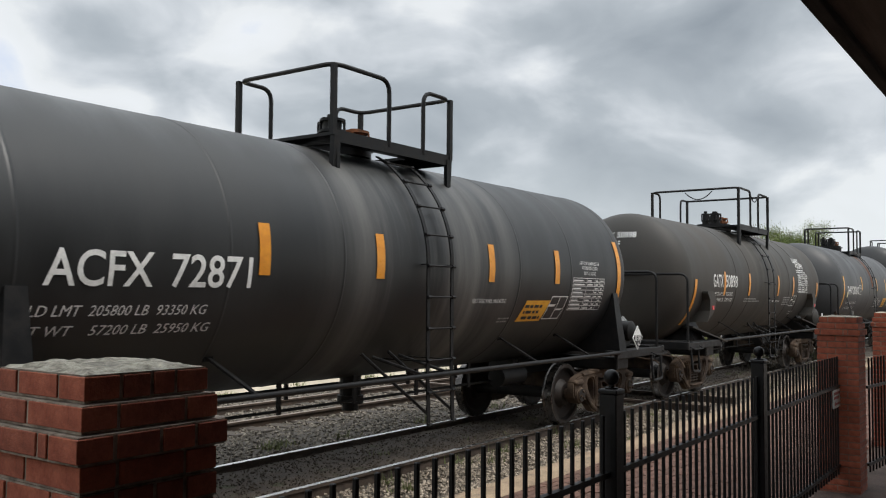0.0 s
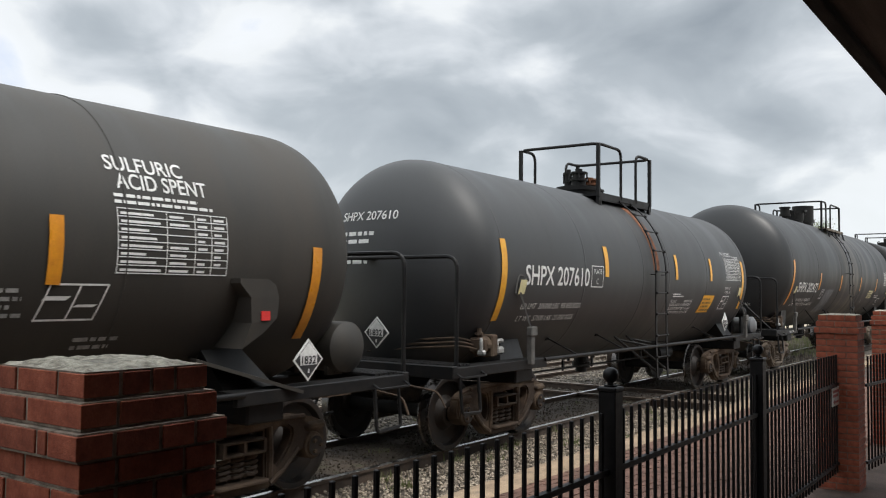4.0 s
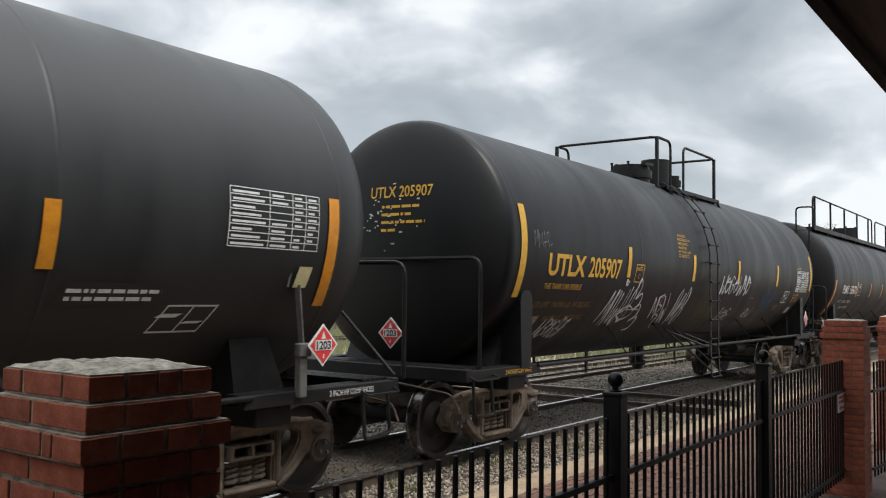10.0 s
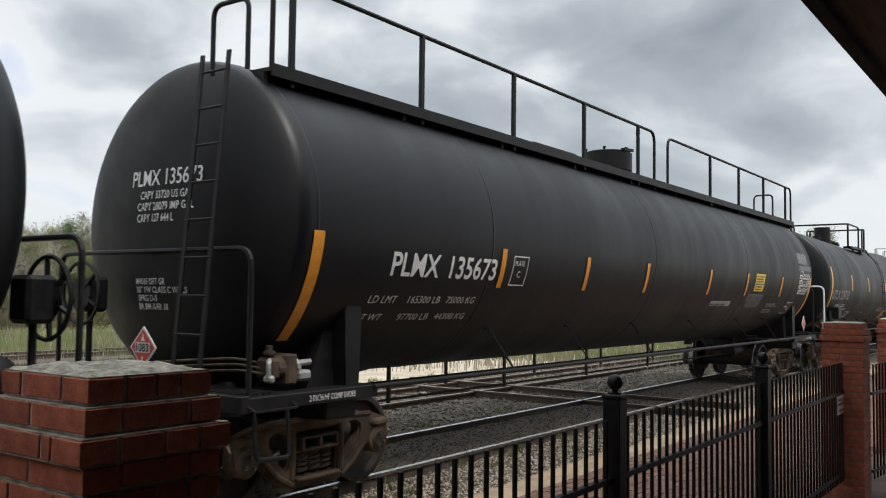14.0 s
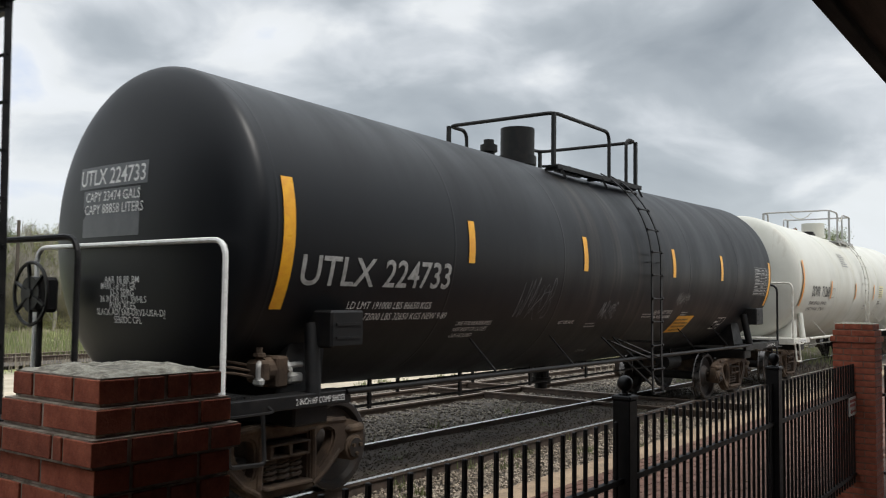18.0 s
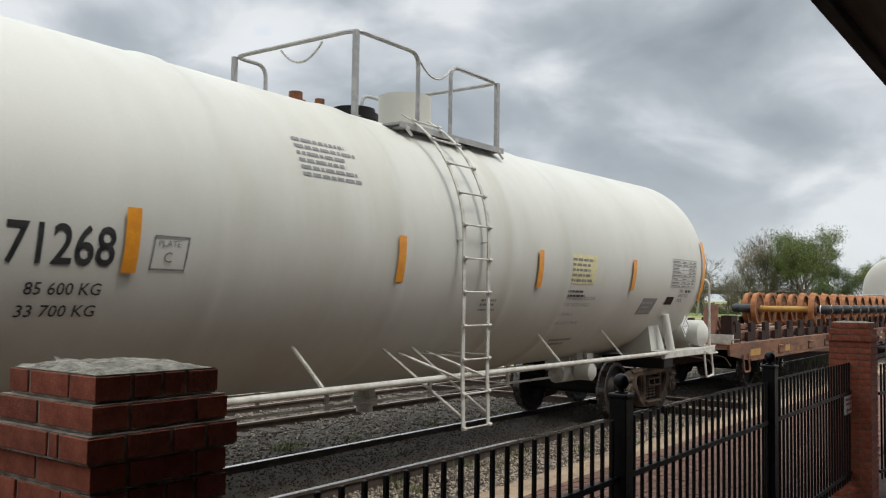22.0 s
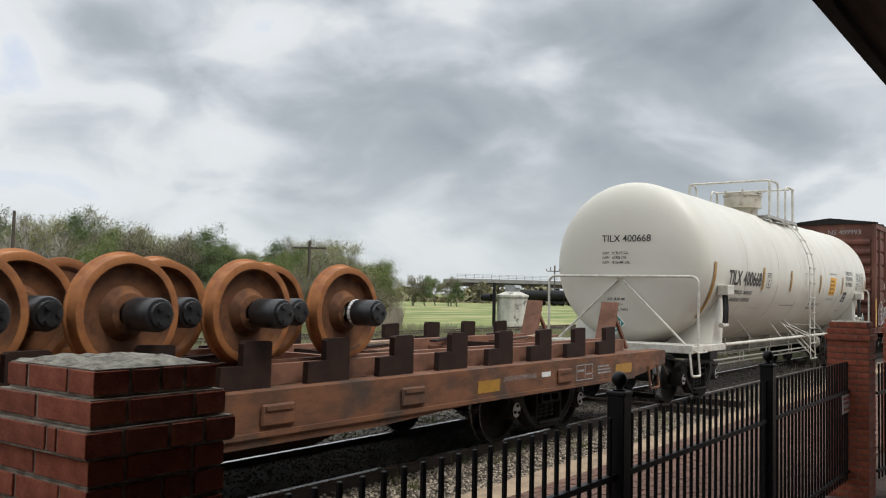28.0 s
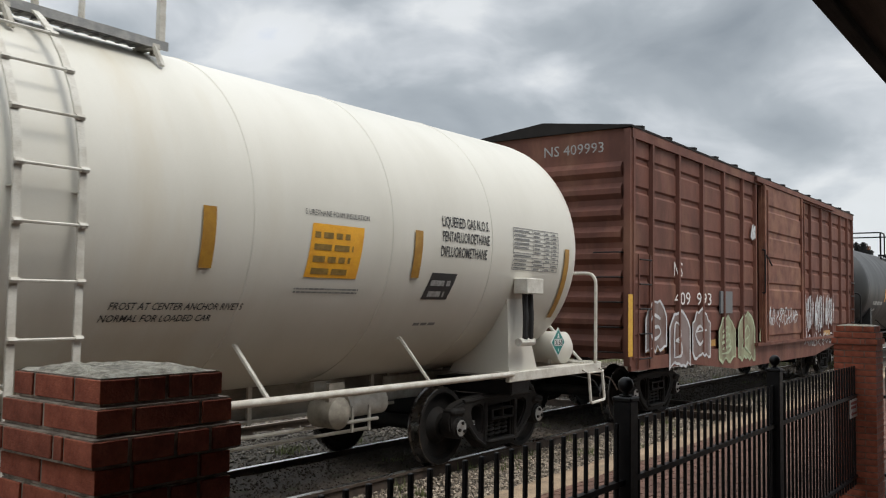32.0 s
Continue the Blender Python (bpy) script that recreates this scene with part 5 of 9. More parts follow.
            hi = [(xs - wt + sh, s * (ys + 0.02), zs), (xs + wt + sh, s * (ys + 0.02), zs), (xs + wt + sh, s * (ys - 0.35), zs - 0.1),
                  (xs - wt + sh, s * (ys - 0.35), zs - 0.1)]
            v = [bm.verts.new(p) for p in lo + hi]
            for q in ((0, 1, 5, 4), (1, 2, 6, 5), (2, 3, 7, 6), (3, 0, 4, 7), (0, 3, 2, 1), (4, 5, 6, 7)):
                bm.faces.new([v[j] for j in q])
            bmesh.ops.recalc_face_normals(bm, faces=bm.faces[:])
            part("saddle", bm, paint if cfg.get("saddle_paint") else steel, car)
            # side sill from the bolster to the end
            bm = bmesh.new()
            p, q = sorted((xe - way * 0.02, xt - way * 0.42))
            box(bm, p, q, s * 1.47 - 0.03, s * 1.47 + 0.03, 0.98, 1.10, bevel=0.008)
            box(bm, p, q, s * 1.36 - 0.1, s * 1.36 + 0.1, 1.085, 1.10)
            part("side_sill", bm, steel, car)
            # stirrup step
            bm = bmesh.new()
            pa, pb = (xe - way * k for k in cfg.get("step_at", (0.16, 0.54)))
            path = rounded([(pa, s * 1.48, 1.0), (pa, s * 1.52, 0.58), (pb, s * 1.52, 0.56), (pb, s * 1.48, 1.0)], 0.05)
            pipe(bm, path, 0.02, 6)
            part("stirrup", bm, steel, car)
            # grab iron
            bm = bmesh.new()
            pipe(bm, rounded([(xe - way * 0.08, s * 1.5, 1.03), (xe - way * 0.08, s * 1.58, 0.99), (xe - way * 0.58, s * 1.58, 0.99), (xe - way * 0.58, s * 1.5, 1.03)], 0.04), 0.012, 6)
            part("grab_iron", bm, steel, car)
        # crossover walk and end beam
        bm = bmesh.new()
        p, q = sorted((xe, xe - way * 0.10))
        box(bm, p, q, -1.5, 1.5, 0.97, 1.12, bevel=0.01)
        for k in range(5):
            w = xe - way * (0.13 + 0.075 * k)
            box(bm, w - 0.03, w + 0.03, -1.42, 1.42, 1.10, 1.125)
        part("end_platform", bm, steel, car)
        # end railing
        top = cfg.get("hoop", (2.36, 2.36))[i]
        bm = bmesh.new()
        xr = rel(cfg["hoop_at"][i]) if "hoop_at" in cfg else xe - way * 0.03
        hoop = M["white"] if cfg.get("white_hoop") == i else steel
        hy = cfg.get("hoop_y", 1.44)
        pipe(bm, rounded([(xr, -hy, 1.1), (xr, -hy, top), (xr, hy, top), (xr, hy, 1.1)], 0.16, 5), 0.024, 8)
        bar(bm, (xr, 0, top), (xr - way * 0.35, 0, top), 0.09, 0.05)
        part("end_railing", bm, hoop, car)
        if cfg.get("hoop_brace"):
            bm = bmesh.new()
            for s in cfg["hoop_brace"]:
                pipe(bm, [(xr - way * 0.02, s * 0.06, top - 0.08), (xr + way * 0.02, s * 1.3, 1.12)], 0.022, 8)
            part("railing_brace", bm, steel, car)

    if cfg.get("through_sill"):
        p, q = rel(cfg["trucks"][0]) + 1.2, rel(cfg["trucks"][1]) - 1.2
        bm = bmesh.new()
        box(bm, p, q, -0.26, 0.26, 0.72, zc - R + 0.08, bevel=0.01)
        box(bm, p, q, -0.36, 0.36, 0.70, 0.725)
        part("centre_sill", bm, M["sill_grimy"], car, "grimy white centre sill")
        for y, z in ((-0.62, 0.62), (-0.50, 0.50)):
            bm = bmesh.new()
            pipe(bm, [(p + 0.4, y, z), (q - 0.6, y, z)], 0.02, 8)
            part("brake_pipe", bm, steel, car)
        for k in range(5):
            bm = bmesh.new()
            x = p + 0.8 + k * (q - p - 1.8) / 4
            for d in (0.0, 0.28):
                bar(bm, (x + d, -0.60, 0.50), (x + d, -0.60, 0.78), 0.03, 0.02)
            bar(bm, (x - 0.02, -0.60, 0.78), (x + 0.3, -0.30, 0.78), 0.03, 0.02)
            part("pipe_hanger", bm, steel, car)

    # running pipe along each side, hung on struts
    for s in (-1, 1):
        a, b = rel(cfg["trucks"][0]) + 0.35, rel(cfg["trucks"][1]) - 0.35
        bm = bmesh.new()
        pipe(bm, [(a, s * 1.5, 1.08), (b, s * 1.5, 1.08)], cfg.get("pipe_r", 0.028), 10)
        part("side_pipe", bm, steel, car, smooth=True)
        for u in cfg.get("struts", ()):
            x = rel(u)
            zz = zc - R * 0.68
            yy = s * math.sqrt(R * R - (zz - zc) ** 2)
            bm = bmesh.new()
            bar(bm, (x - cfg.get("strut_lean", 0.14), yy, zz), (x, s * 1.5, 1.06), 0.05, 0.02)
            box(bm, x - cfg.get("strut_lean", 0.14) - 0.05, x - cfg.get("strut_lean", 0.14) + 0.05, yy - 0.01, yy + 0.01, zz - 0.03, zz + 0.06)
            part("strut", bm, steel, car)

    # brake piping under the tank
    bm = bmesh.new()
    pipe(bm, [(rel(cfg["trucks"][0]) + 1.2, 0.55, 0.80), (rel(cfg["trucks"][1]) - 1.2, 0.55, 0.80)], 0.025, 6)
    pipe(bm, [(rel(cfg["trucks"][0]) + 1.2, -0.35, 0.72), (rel(cfg["trucks"][1]) - 1.2, -0.35, 0.72)], 0.018, 6)
    n = 6
    for k in range(n):
        x = rel(cfg["trucks"][0]) + 1.8 + (rel(cfg["trucks"][1]) - rel(cfg["trucks"][0]) - 3.6) * k / (n - 1)
        bar(bm, (x, 0.55, 0.68), (x, 0.55, zc - R + 0.22), 0.05, 0.03)
        bar(bm, (x + 0.2, -0.35, 0.68), (x + 0.2, -0.35, zc - R + 0.12), 0.05, 0.03)
    part("brake_rigging", bm, steel, car)
    bm = bmesh.new()
    spin(bm, [(-0.35, 0.0), (-0.32, 0.14), (0.32, 0.14), (0.35, 0.0)], 16, "x", (rel(cfg["trucks"][1]) - 1.9, -0.45, 0.78))
    part("brake_cylinder", bm, steel, car, smooth=True)
    # bottom outlet
    if cfg.get("outlet", True):
        bm = bmesh.new()
        disc_stack(bm, 0, 0, 0.55, [(0.08, 0.10), (0.10, 0.16), (zc - R - 0.68, 0.13)], 16)
        part("bottom_outlet", bm, steel, car)

    # ladder at the middle of the side
    if cfg.get("ladder") is not None:
        a, b = (rel(u) for u in cfg["ladder"])
        off = R + 0.09
        path = []
        for k in range(13):
            ang = radians(62 - 62 * k / 12)
            path.append((-off * math.cos(ang), zc + off * math.sin(ang)))
        path += [(-off, 1.08), (-off - 0.02, 0.52)]
        bm = bmesh.new()
        for x in (a, b):
            for (y, z), (y2, z2) in zip(path, path[1:]):
                bar(bm, (x, y, z), (x, y2, z2), 0.055, 0.016)
        for z in (zc, zc - R * 0.8):
            for x in (a, b):
                yy = -math.sqrt(max(0.01, R * R - (z - zc) ** 2))
                bar(bm, (x, yy, z), (x, -off, z), 0.04, 0.012)
        lad = part("ladder", bm, steel, car)
        seg = 0.0
        flat = []
        for (y, z), (y2, z2) in zip(path, path[1:]):
            d = math.hypot(y2 - y, z2 - z)
            flat.append((seg, d, (y, z), (y2, z2)))
            seg += d
        count = int(seg / 0.36)
        for k in range(count + 1):
            w = min(seg - 0.02, 0.16 + k * (seg - 0.18) / count)
            for s0, d, p, q in flat:
                if s0 <= w <= s0 + d:
                    f = (w - s0) / d
                    y, z = p[0] + (q[0] - p[0]) * f, p[1] + (q[1] - p[1]) * f
                    rb = bmesh.new()
                    pipe(rb, [(a - 0.035, y - 0.018, z), (b + 0.035, y - 0.018, z)], 0.011, 6)
                    for x in (a, b):
                        spin(rb, [(x - 0.03, 0), (x - 0.03, 0.022), (x + 0.03, 0.022), (x + 0.03, 0)], 6, "x", (0, y - 0.018, z))
                    part("rung", rb, steel, lad)
                    break
        bm = bmesh.new()
        for x, d in ((a, -0.75), (b, -0.75)):
            pipe(bm, [(x, -off, 0.66), (x + d, -1.1, zc - R * 0.72)], 0.018, 6)
            pipe(bm, [(x, -off, 1.06), (x + d * 0.6, -1.0, zc - R * 0.76)], 0.018, 6)
        part("ladder_brace", bm, steel, car)

    # top platform, railings, manway and valves
    if "deck" in cfg:
        u0, u1, zf, zr = cfg["deck"]
        a, b = rel(u0), rel(u1)
        yn = cfg.get("deck_y", 0.85)
        yf = cfg.get("deck_far", 0.62)
        la, lb = (rel(u) for u in cfg.get("gate", (mid - 0.3, mid + 0.3)))
        bm = bmesh.new()
        if cfg.get("full_deck"):
            for p, q, r1, r2 in ((a, b, -yn, -0.45), (a, b, 0.45, yn), (a, a + 0.35, -0.45, 0.45), (b - 0.35, b, -0.45, 0.45)):
                box(bm, p, q, r1, r2, zf, zf + 0.035)
            for p in (a + 0.02, b - 0.02):
                for s in (-1, 1):
                    bar(bm, (p, s * yn, zf), (p, s * yn * 0.98, zc + math.sqrt(R * R - (yn * 0.98) ** 2) - 0.02), 0.06, 0.06)
            box(bm, a, b, -yn - 0.012, -yn + 0.012, zf - 0.07, zf + 0.06)
            box(bm, a, b, yn - 0.012, yn + 0.012, zf - 0.07, zf + 0.06)
            box(bm, b - 0.02, b, -yn, yn, zf - 0.07, zf + 0.06)
        else:
            start = rel(cfg["deck_from"]) if "deck_from" in cfg else la - 0.45
            for k in range(5):
                box(bm, start, b, -yn - 0.093 + k * 0.052, -yn - 0.051 + k * 0.052, zf + 0.008, zf + 0.03)
            for k in range(int((b - start) / 0.12)):
                box(bm, start + 0.01 + k * 0.12, start + 0.045 + k * 0.12, -yn - 0.093, -yn + 0.16, zf, zf + 0.012)
            box(bm, start, b, -yn - 0.115, -yn - 0.095, zf - 0.035, zf + 0.035)
            for p in (start + 0.12, (start + b) / 2, b - 0.12):
                legs = bmesh.new()
                bar(legs, (p, -yn + 0.16, zf - 0.02), (p, -yn - 0.12, zf - 0.02), 0.07, 0.035)
                bar(legs, (p, -yn - 0.10, zf - 0.02), (p + 0.03, -yn - 0.16, zc + math.sqrt(R * R - (yn + 0.16) ** 2) - 0.02), 0.06, 0.03)
                part("platform_bracket", legs, steel, car)
        part("top_platform", bm, M[cfg.get("deck_mat", cfg.get("steel", "iron"))], car)
        rr = cfg.get("rail_r", 0.026)
        base = lambda y: zc + math.sqrt(R * R - y * y)
        for gx, ex, way in ((la, a, 1), (lb, b, -1)):
            bm = bmesh.new()
            pipe(bm, rounded([(gx, -yn, zf), (gx, -yn, zr), (ex, -yn, zr), (ex, yf, zr), (ex + way * 0.5, yf, zr), (ex + way * 0.5, yf, zf)], 0.16, 5), rr, 8)
            bar(bm, (ex, -yn, zr), (ex, -yn, zf), 0.055, 0.055)
            bar(bm, (ex + way * 0.06, -yn, zf), (ex + way * 0.06, -yn, base(yn) - 0.02), 0.05, 0.05)
            bar(bm, (ex, yf, zr), (ex, yf, min(zf, base(yf))), 0.055, 0.055)
            part("platform_railing", bm, M[cfg.get("rail_mat", cfg.get("steel", "iron"))], car, smooth=False)
        if cfg.get("chain"):
            bm = bmesh.new()
            for p, q in (((a, 0.30), (a, -0.35)), ((la, -yn), (lb, -yn))):
                pts = [(p[0] + (q[0] - p[0]) * k / 10, p[1] + (q[1] - p[1]) * k / 10, zr - 0.05 - 0.18 * (1 - (k / 5 - 1) ** 2)) for k in range(11)]
                pipe(bm, pts, 0.013, 5)
            part("safety_chain", bm, steel, car)
    zt = zc + R
    for nm, u, y, steps, mat in cfg.get("domes", ()):
        bm = bmesh.new()
        disc_stack(bm, rel(u), y, zc + math.sqrt(R * R - y * y) - 0.05, steps)
        if nm == "manway" and steps[-1][1] > 0.3:
            r = steps[-1][1]
            zz = zt - 0.05 + sum(h for h, _ in steps)
            for k in range(6):
                an = k * 1.047 + 0.3
                disc_stack(bm, rel(u) + (r + 0.03) * math.cos(an), y + (r + 0.03) * math.sin(an), zz - 0.12, [(0.14, 0.02), (0.03, 0.03)], 6)
            bar(bm, (rel(u) - 0.2, y - r, zz), (rel(u) + 0.2, y - r, zz + 0.03), 0.08, 0.05)
        part(nm, bm, M[mat], car, smooth=True)
    if cfg.get("cluster") is not None:
        # safety valves and fill pipes bunched on the cover plate
        u = rel(cfg["cluster"])
        bm = bmesh.new()
        disc_stack(bm, u, 0, zt - 0.04, [(0.10, 0.42), (0.03, 0.46), (0.05, 0.40)], 24)
        part("cover_plate", bm, M[cfg.get("cluster_mat", "iron")], car, smooth=True)
        rnd = random.Random(int(u * 10) + 7)
        for k, (dx, dy, h, r) in enumerate(((-0.18, -0.1, 0.26, 0.13), (0.2, -0.12, 0.14, 0.15), (0.02, 0.2, 0.30, 0.08), (0.27, 0.16, 0.18, 0.07))):
            bm = bmesh.new()
            z = zt + 0.14
            disc_stack(bm, u + dx, dy, z, [(h * 0.35, r), (0.03, r * 1.25), (h * 0.4, r * 0.85), (0.03, r * 1.15), (h * 0.2, r * 0.5)], 14)
            for q in range(4):
                an = q * 1.571 + 0.5
                disc_stack(bm, u + dx + r * 1.1 * math.cos(an), dy + r * 1.1 * math.sin(an), z + h * 0.3, [(h * 0.65, 0.016)], 6)
            part("safety_valve" if k == 0 else "valve", bm, M[("iron", "rust_plate", "iron", "iron")[k]], car, smooth=True)

    # reflective strips
    for u, zlo, zhi, w in cfg["strips"]:
        sticker(car, skin, "reflector_strip", rel(u) - w / 2, rel(u) + w / 2, zlo, zhi, M[cfg.get("strip", "orange")], out=bead + 0.006)
    # writing
    main = M[cfg.get("ink", "white")]
    for text, u, z, h, w, opt in cfg.get("texts", ()):
        lettering(car, skin, text, rel(u), z, h, M[opt["mat"]] if "mat" in opt else main, w, opt.get("bold", 0.012), opt.get("shear", 0.0))
    for text, y, z, h, w in cfg.get("end_texts", ()):
        lettering(car, skin, text, y, z, h, M[cfg.get("end_ink", cfg.get("ink", "white"))], w, 0.008, end=True)
    for i, (u0, u1, z0, z1, lines, mat) in enumerate(cfg.get("print", ())):
        bars(car, skin, rel(u0), rel(u1), z0, z1, lines, M[mat], seed=i + int(abs(mid)))
    for y0, y1, z0, z1, lines in cfg.get("end_print", ()):
        bars(car, skin, y0, y1, z0, z1, lines, M[cfg.get("end_ink", cfg.get("ink", "white"))], seed=int(z0 * 50), end=True)
    for u0, u1, z0, z1, rows, mat in cfg.get("tables", ()):
        table(car, skin, rel(u0), rel(u1), z0, z1, rows, (0.42, 0.68, 0.84), M[mat], seed=rows)
    for u0, u1, z0, z1, lean, split, mat in cfg.get("marks", ()):
        frame_mark(car, skin, rel(u0), rel(u1), z0, z1, M[mat], lean, split)
    for u0, u1, z0, z1, lean, mat, lines, inkm in cfg.get("notices", ()):
        st = sticker(car, skin, "notice", rel(u0), rel(u1), z0, z1, M[mat], lean=lean)
        if lines:
            bars(st, skin, rel(u0) + 0.05 + lean * 0.5, rel(u1) - 0.03 + lean * 0.5, z0 + 0.03, z1 - 0.02, lines, M[inkm], seed=lines, out=0.008)
    for u0, u1, z0, z1, forms, mat, seed, w, lean in cfg.get("graffiti", ()):
        scribble(car, skin, rel(u0), rel(u1), z0, z1, forms, M[mat], seed, w, lean)
    for u, y, z, kind, num, facing in cfg.get("placards", ()):
        placard(car, (rel(u), y, z), M[kind], num, facing)
    for u, y, z in cfg.get("brake_wheels", ()):
        brake_wheel(car, rel(u), y, z, 1 if rel(u) > 0 else -1, cfg.get("steel", "iron"))
    for u, y, z, r, l, mat in cfg.get("reservoirs", ()):
        bm = bmesh.new()
        spin(bm, [(-l / 2 - r * 0.4, 0), (-l / 2 - r * 0.3, r * 0.6), (-l / 2, r), (l / 2, r), (l / 2 + r * 0.3, r * 0.6), (l / 2 + r * 0.4, 0)], 24, "y", (rel(u), y, z))
        box(bm, rel(u) - r * 0.7, rel(u) + r * 0.7, y - l * 0.35, y - l * 0.35 + 0.05, 1.1, z)
        box(bm, rel(u) - r * 0.7, rel(u) + r * 0.7, y + l * 0.35, y + l * 0.35 + 0.05, 1.1, z)
        part("air_reservoir", bm, M[mat], car, smooth=True)
    # jacking pads with a flared lip, leaning jack posts, shoe stencils on the sills
    for u in cfg.get("pads", ()):
        x = rel(u)
        bm = bmesh.new()
        prof = [(x - 0.22, zc - 0.24), (x + 0.10, zc - 0.24), (x + 0.19, zc - 0.29), (x + 0.23, zc - 0.40), (x + 0.21, zc - 0.58), (x + 0.08, zc - 0.70), (x - 0.16, zc - 0.84), (x - 0.08, zc - 0.62),
                (x - 0.10, zc - 0.40), (x - 0.22, zc - 0.28)]
        lo = [bm.verts.new((px, -R - 0.10 + 0.12 * max(0.0, zc - 0.55 - pz), pz)) for px, pz in prof]
        hi = [bm.verts.new((px, -R + 0.30, pz)) for px, pz in prof]
        for k in range(len(prof)):
            bm.faces.new((lo[k], lo[(k + 1) % len(prof)], hi[(k + 1) % len(prof)], hi[k]))
        for q in ((0, 1, 9), (1, 8, 9), (1, 2, 8), (2, 3, 8), (3, 7, 8), (3, 4, 7), (4, 5, 7), (5, 6, 7)):
            bm.faces.new([lo[k] for k in q])
        bmesh.ops.recalc_face_normals(bm, faces=bm.faces[:])
        pad = part("jacking_pad", bm, paint, car, smooth=False)
        bm = bmesh.new()
        bar(bm, (x - 0.42, -1.05, zc - 0.93), (x + 0.42, -1.46, 1.06), 0.30, 0.03)
        part("pad_brace", bm, paint, pad)
        bm = bmesh.new()
        box(bm, x + 0.02, x + 0.12, -R - 0.105, -R - 0.095, zc - 0.60, zc - 0.52)
        part("marker_plate", bm, M["placard_red"], pad)
    for u, zt in cfg.get("jack_posts", ()):
        # a channel on the sill, a flat bar up to a plate on the tank
        x = rel(u)
        up = skin.side(x - 0.08, zt - 0.08, 0.02)
        bm = bmesh.new()
        box(bm, x - 0.045, x + 0.045, -1.56, -1.48, 1.04, 1.46, bevel=0.01)
        box(bm, x - 0.075, x + 0.075, -1.58, -1.50, 1.40, 1.52, bevel=0.01)
        bar(bm, (x, -1.52, 1.50), tuple(up), 0.05, 0.02)
        pipe(bm, rounded([(up.x - 0.12, up.y, up.z - 0.02), (up.x - 0.06, up.y - 0.01, zt + 0.14), (up.x + 0.08, up.y - 0.01, zt + 0.12)], 0.06), 0.011, 6)
        post = part("jack_post", bm, M["post_grey"], car)
        sticker(post, skin, "post_plate", x - 0.15, x + 0.01, zt - 0.10, zt + 0.08, M["notice_pale"], "pale plate at the post's head", out=0.03, lean=0.03)
    for u, zt, w in cfg.get("hoods", ()):
        # a saddle plate whose arched head hugs the tank
        x = rel(u)
        prof = [(x - w * 0.75, 1.06), (x + w * 0.75, 1.06), (x + w * 0.9, zt - 0.5)] + [
            (x + w * math.cos(k * 0.5236), zt - w + w * math.sin(k * 0.5236)) for k in range(7)] + [(x - w * 0.9, zt - 0.5)]
        bm = bmesh.new()
        prism(bm, prof, "y", -math.sqrt(max(0.2, R * R - (zt - 0.15 - zc) ** 2)) - 0.06, -1.15)
        part("saddle_hood", bm, paint if cfg.get("hood_paint") else steel, car)
    for u, mat in cfg.get("shoe_marks", ()):
        if mat == "ink":
            sticker(car, Wall(y=-1.502), "stencil_field", rel(u) - 0.04, rel(u) + 0.66, 1.0, 1.08, M["white"])
        lettering(car, Wall(y=-1.503), "2 INCH HF COMP SHOES", rel(u), 1.012, 0.055, M[mat], 0.62, out=0.006)
    for u in cfg.get("boxes", ()):
        x = rel(u)
        bm = bmesh.new()
        box(bm, x - 0.22, x + 0.22, -1.60, -1.30, 1.50, 1.84, bevel=0.02)
        box(bm, x - 0.16, x + 0.16, -1.612, -1.595, 1.70, 1.725)
        box(bm, x - 0.16, x + 0.16, -1.612, -1.595, 1.58, 1.60)
        part("jack_box", bm, steel, car)
    for u in cfg.get("control_valves", ()):
        bm = bmesh.new()
        x = rel(u)
        box(bm, x - 0.05, x + 0.09, -1.32, -1.04, 1.15, 1.43, bevel=0.02)
        box(bm, x - 0.22, x - 0.10, -1.30, -1.08, 1.20, 1.40, bevel=0.03)
        spin(bm, [(x - 0.12, 0.0), (x - 0.12, 0.10), (x - 0.04, 0.11), (x - 0.04, 0.0)], 14, "x", (0, -1.2, 1.31))
        for q in range(6):
            spin(bm, [(x + 0.09, 0.0), (x + 0.09, 0.018), (x + 0.13, 0.018), (x + 0.13, 0.0)], 6, "x", (0, -1.18 + 0.11 * math.cos(q * 1.047), 1.29 + 0.11 * math.sin(q * 1.047)))
        disc_stack(bm, x - 0.16, -1.2, 1.38, [(0.05, 0.035), (0.03, 0.055), (0.05, 0.03)], 10)
        for d in (0.0, 0.05, 0.10):
            pipe(bm, rounded([(x - 0.20, -1.2 + d, 1.25 + d), (x - 0.42, -1.15 + d, 1.30 + d), (x - 0.55, -0.5, 1.26 + d), (x - 0.5, 0.3, 1.18 + d)], 0.2), 0.013, 6)
        pale = bmesh.new()
        spin(pale, [(x + 0.10, 0.0), (x + 0.10, 0.125), (x + 0.125, 0.13), (x + 0.14, 0.08), (x + 0.17, 0.075), (x + 0.22, 0.05), (x + 0.22, 0.0)], 16, "x", (0, -1.18, 1.29))
        box(pale, x + 0.14, x + 0.32, -1.28, -1.10, 1.17, 1.27, bevel=0.025)
        pipe(pale, [(x + 0.16, -1.2, 1.33), (x + 0.34, -1.22, 1.34)], 0.03, 8)
        part("valve_portion", pale, M["galvanised"], car, "bright cast metal end of the brake valve")
        pale = bmesh.new()
        box(pale, x - 0.26, x - 0.20, -1.34, -1.22, 1.18, 1.25, bevel=0.02)
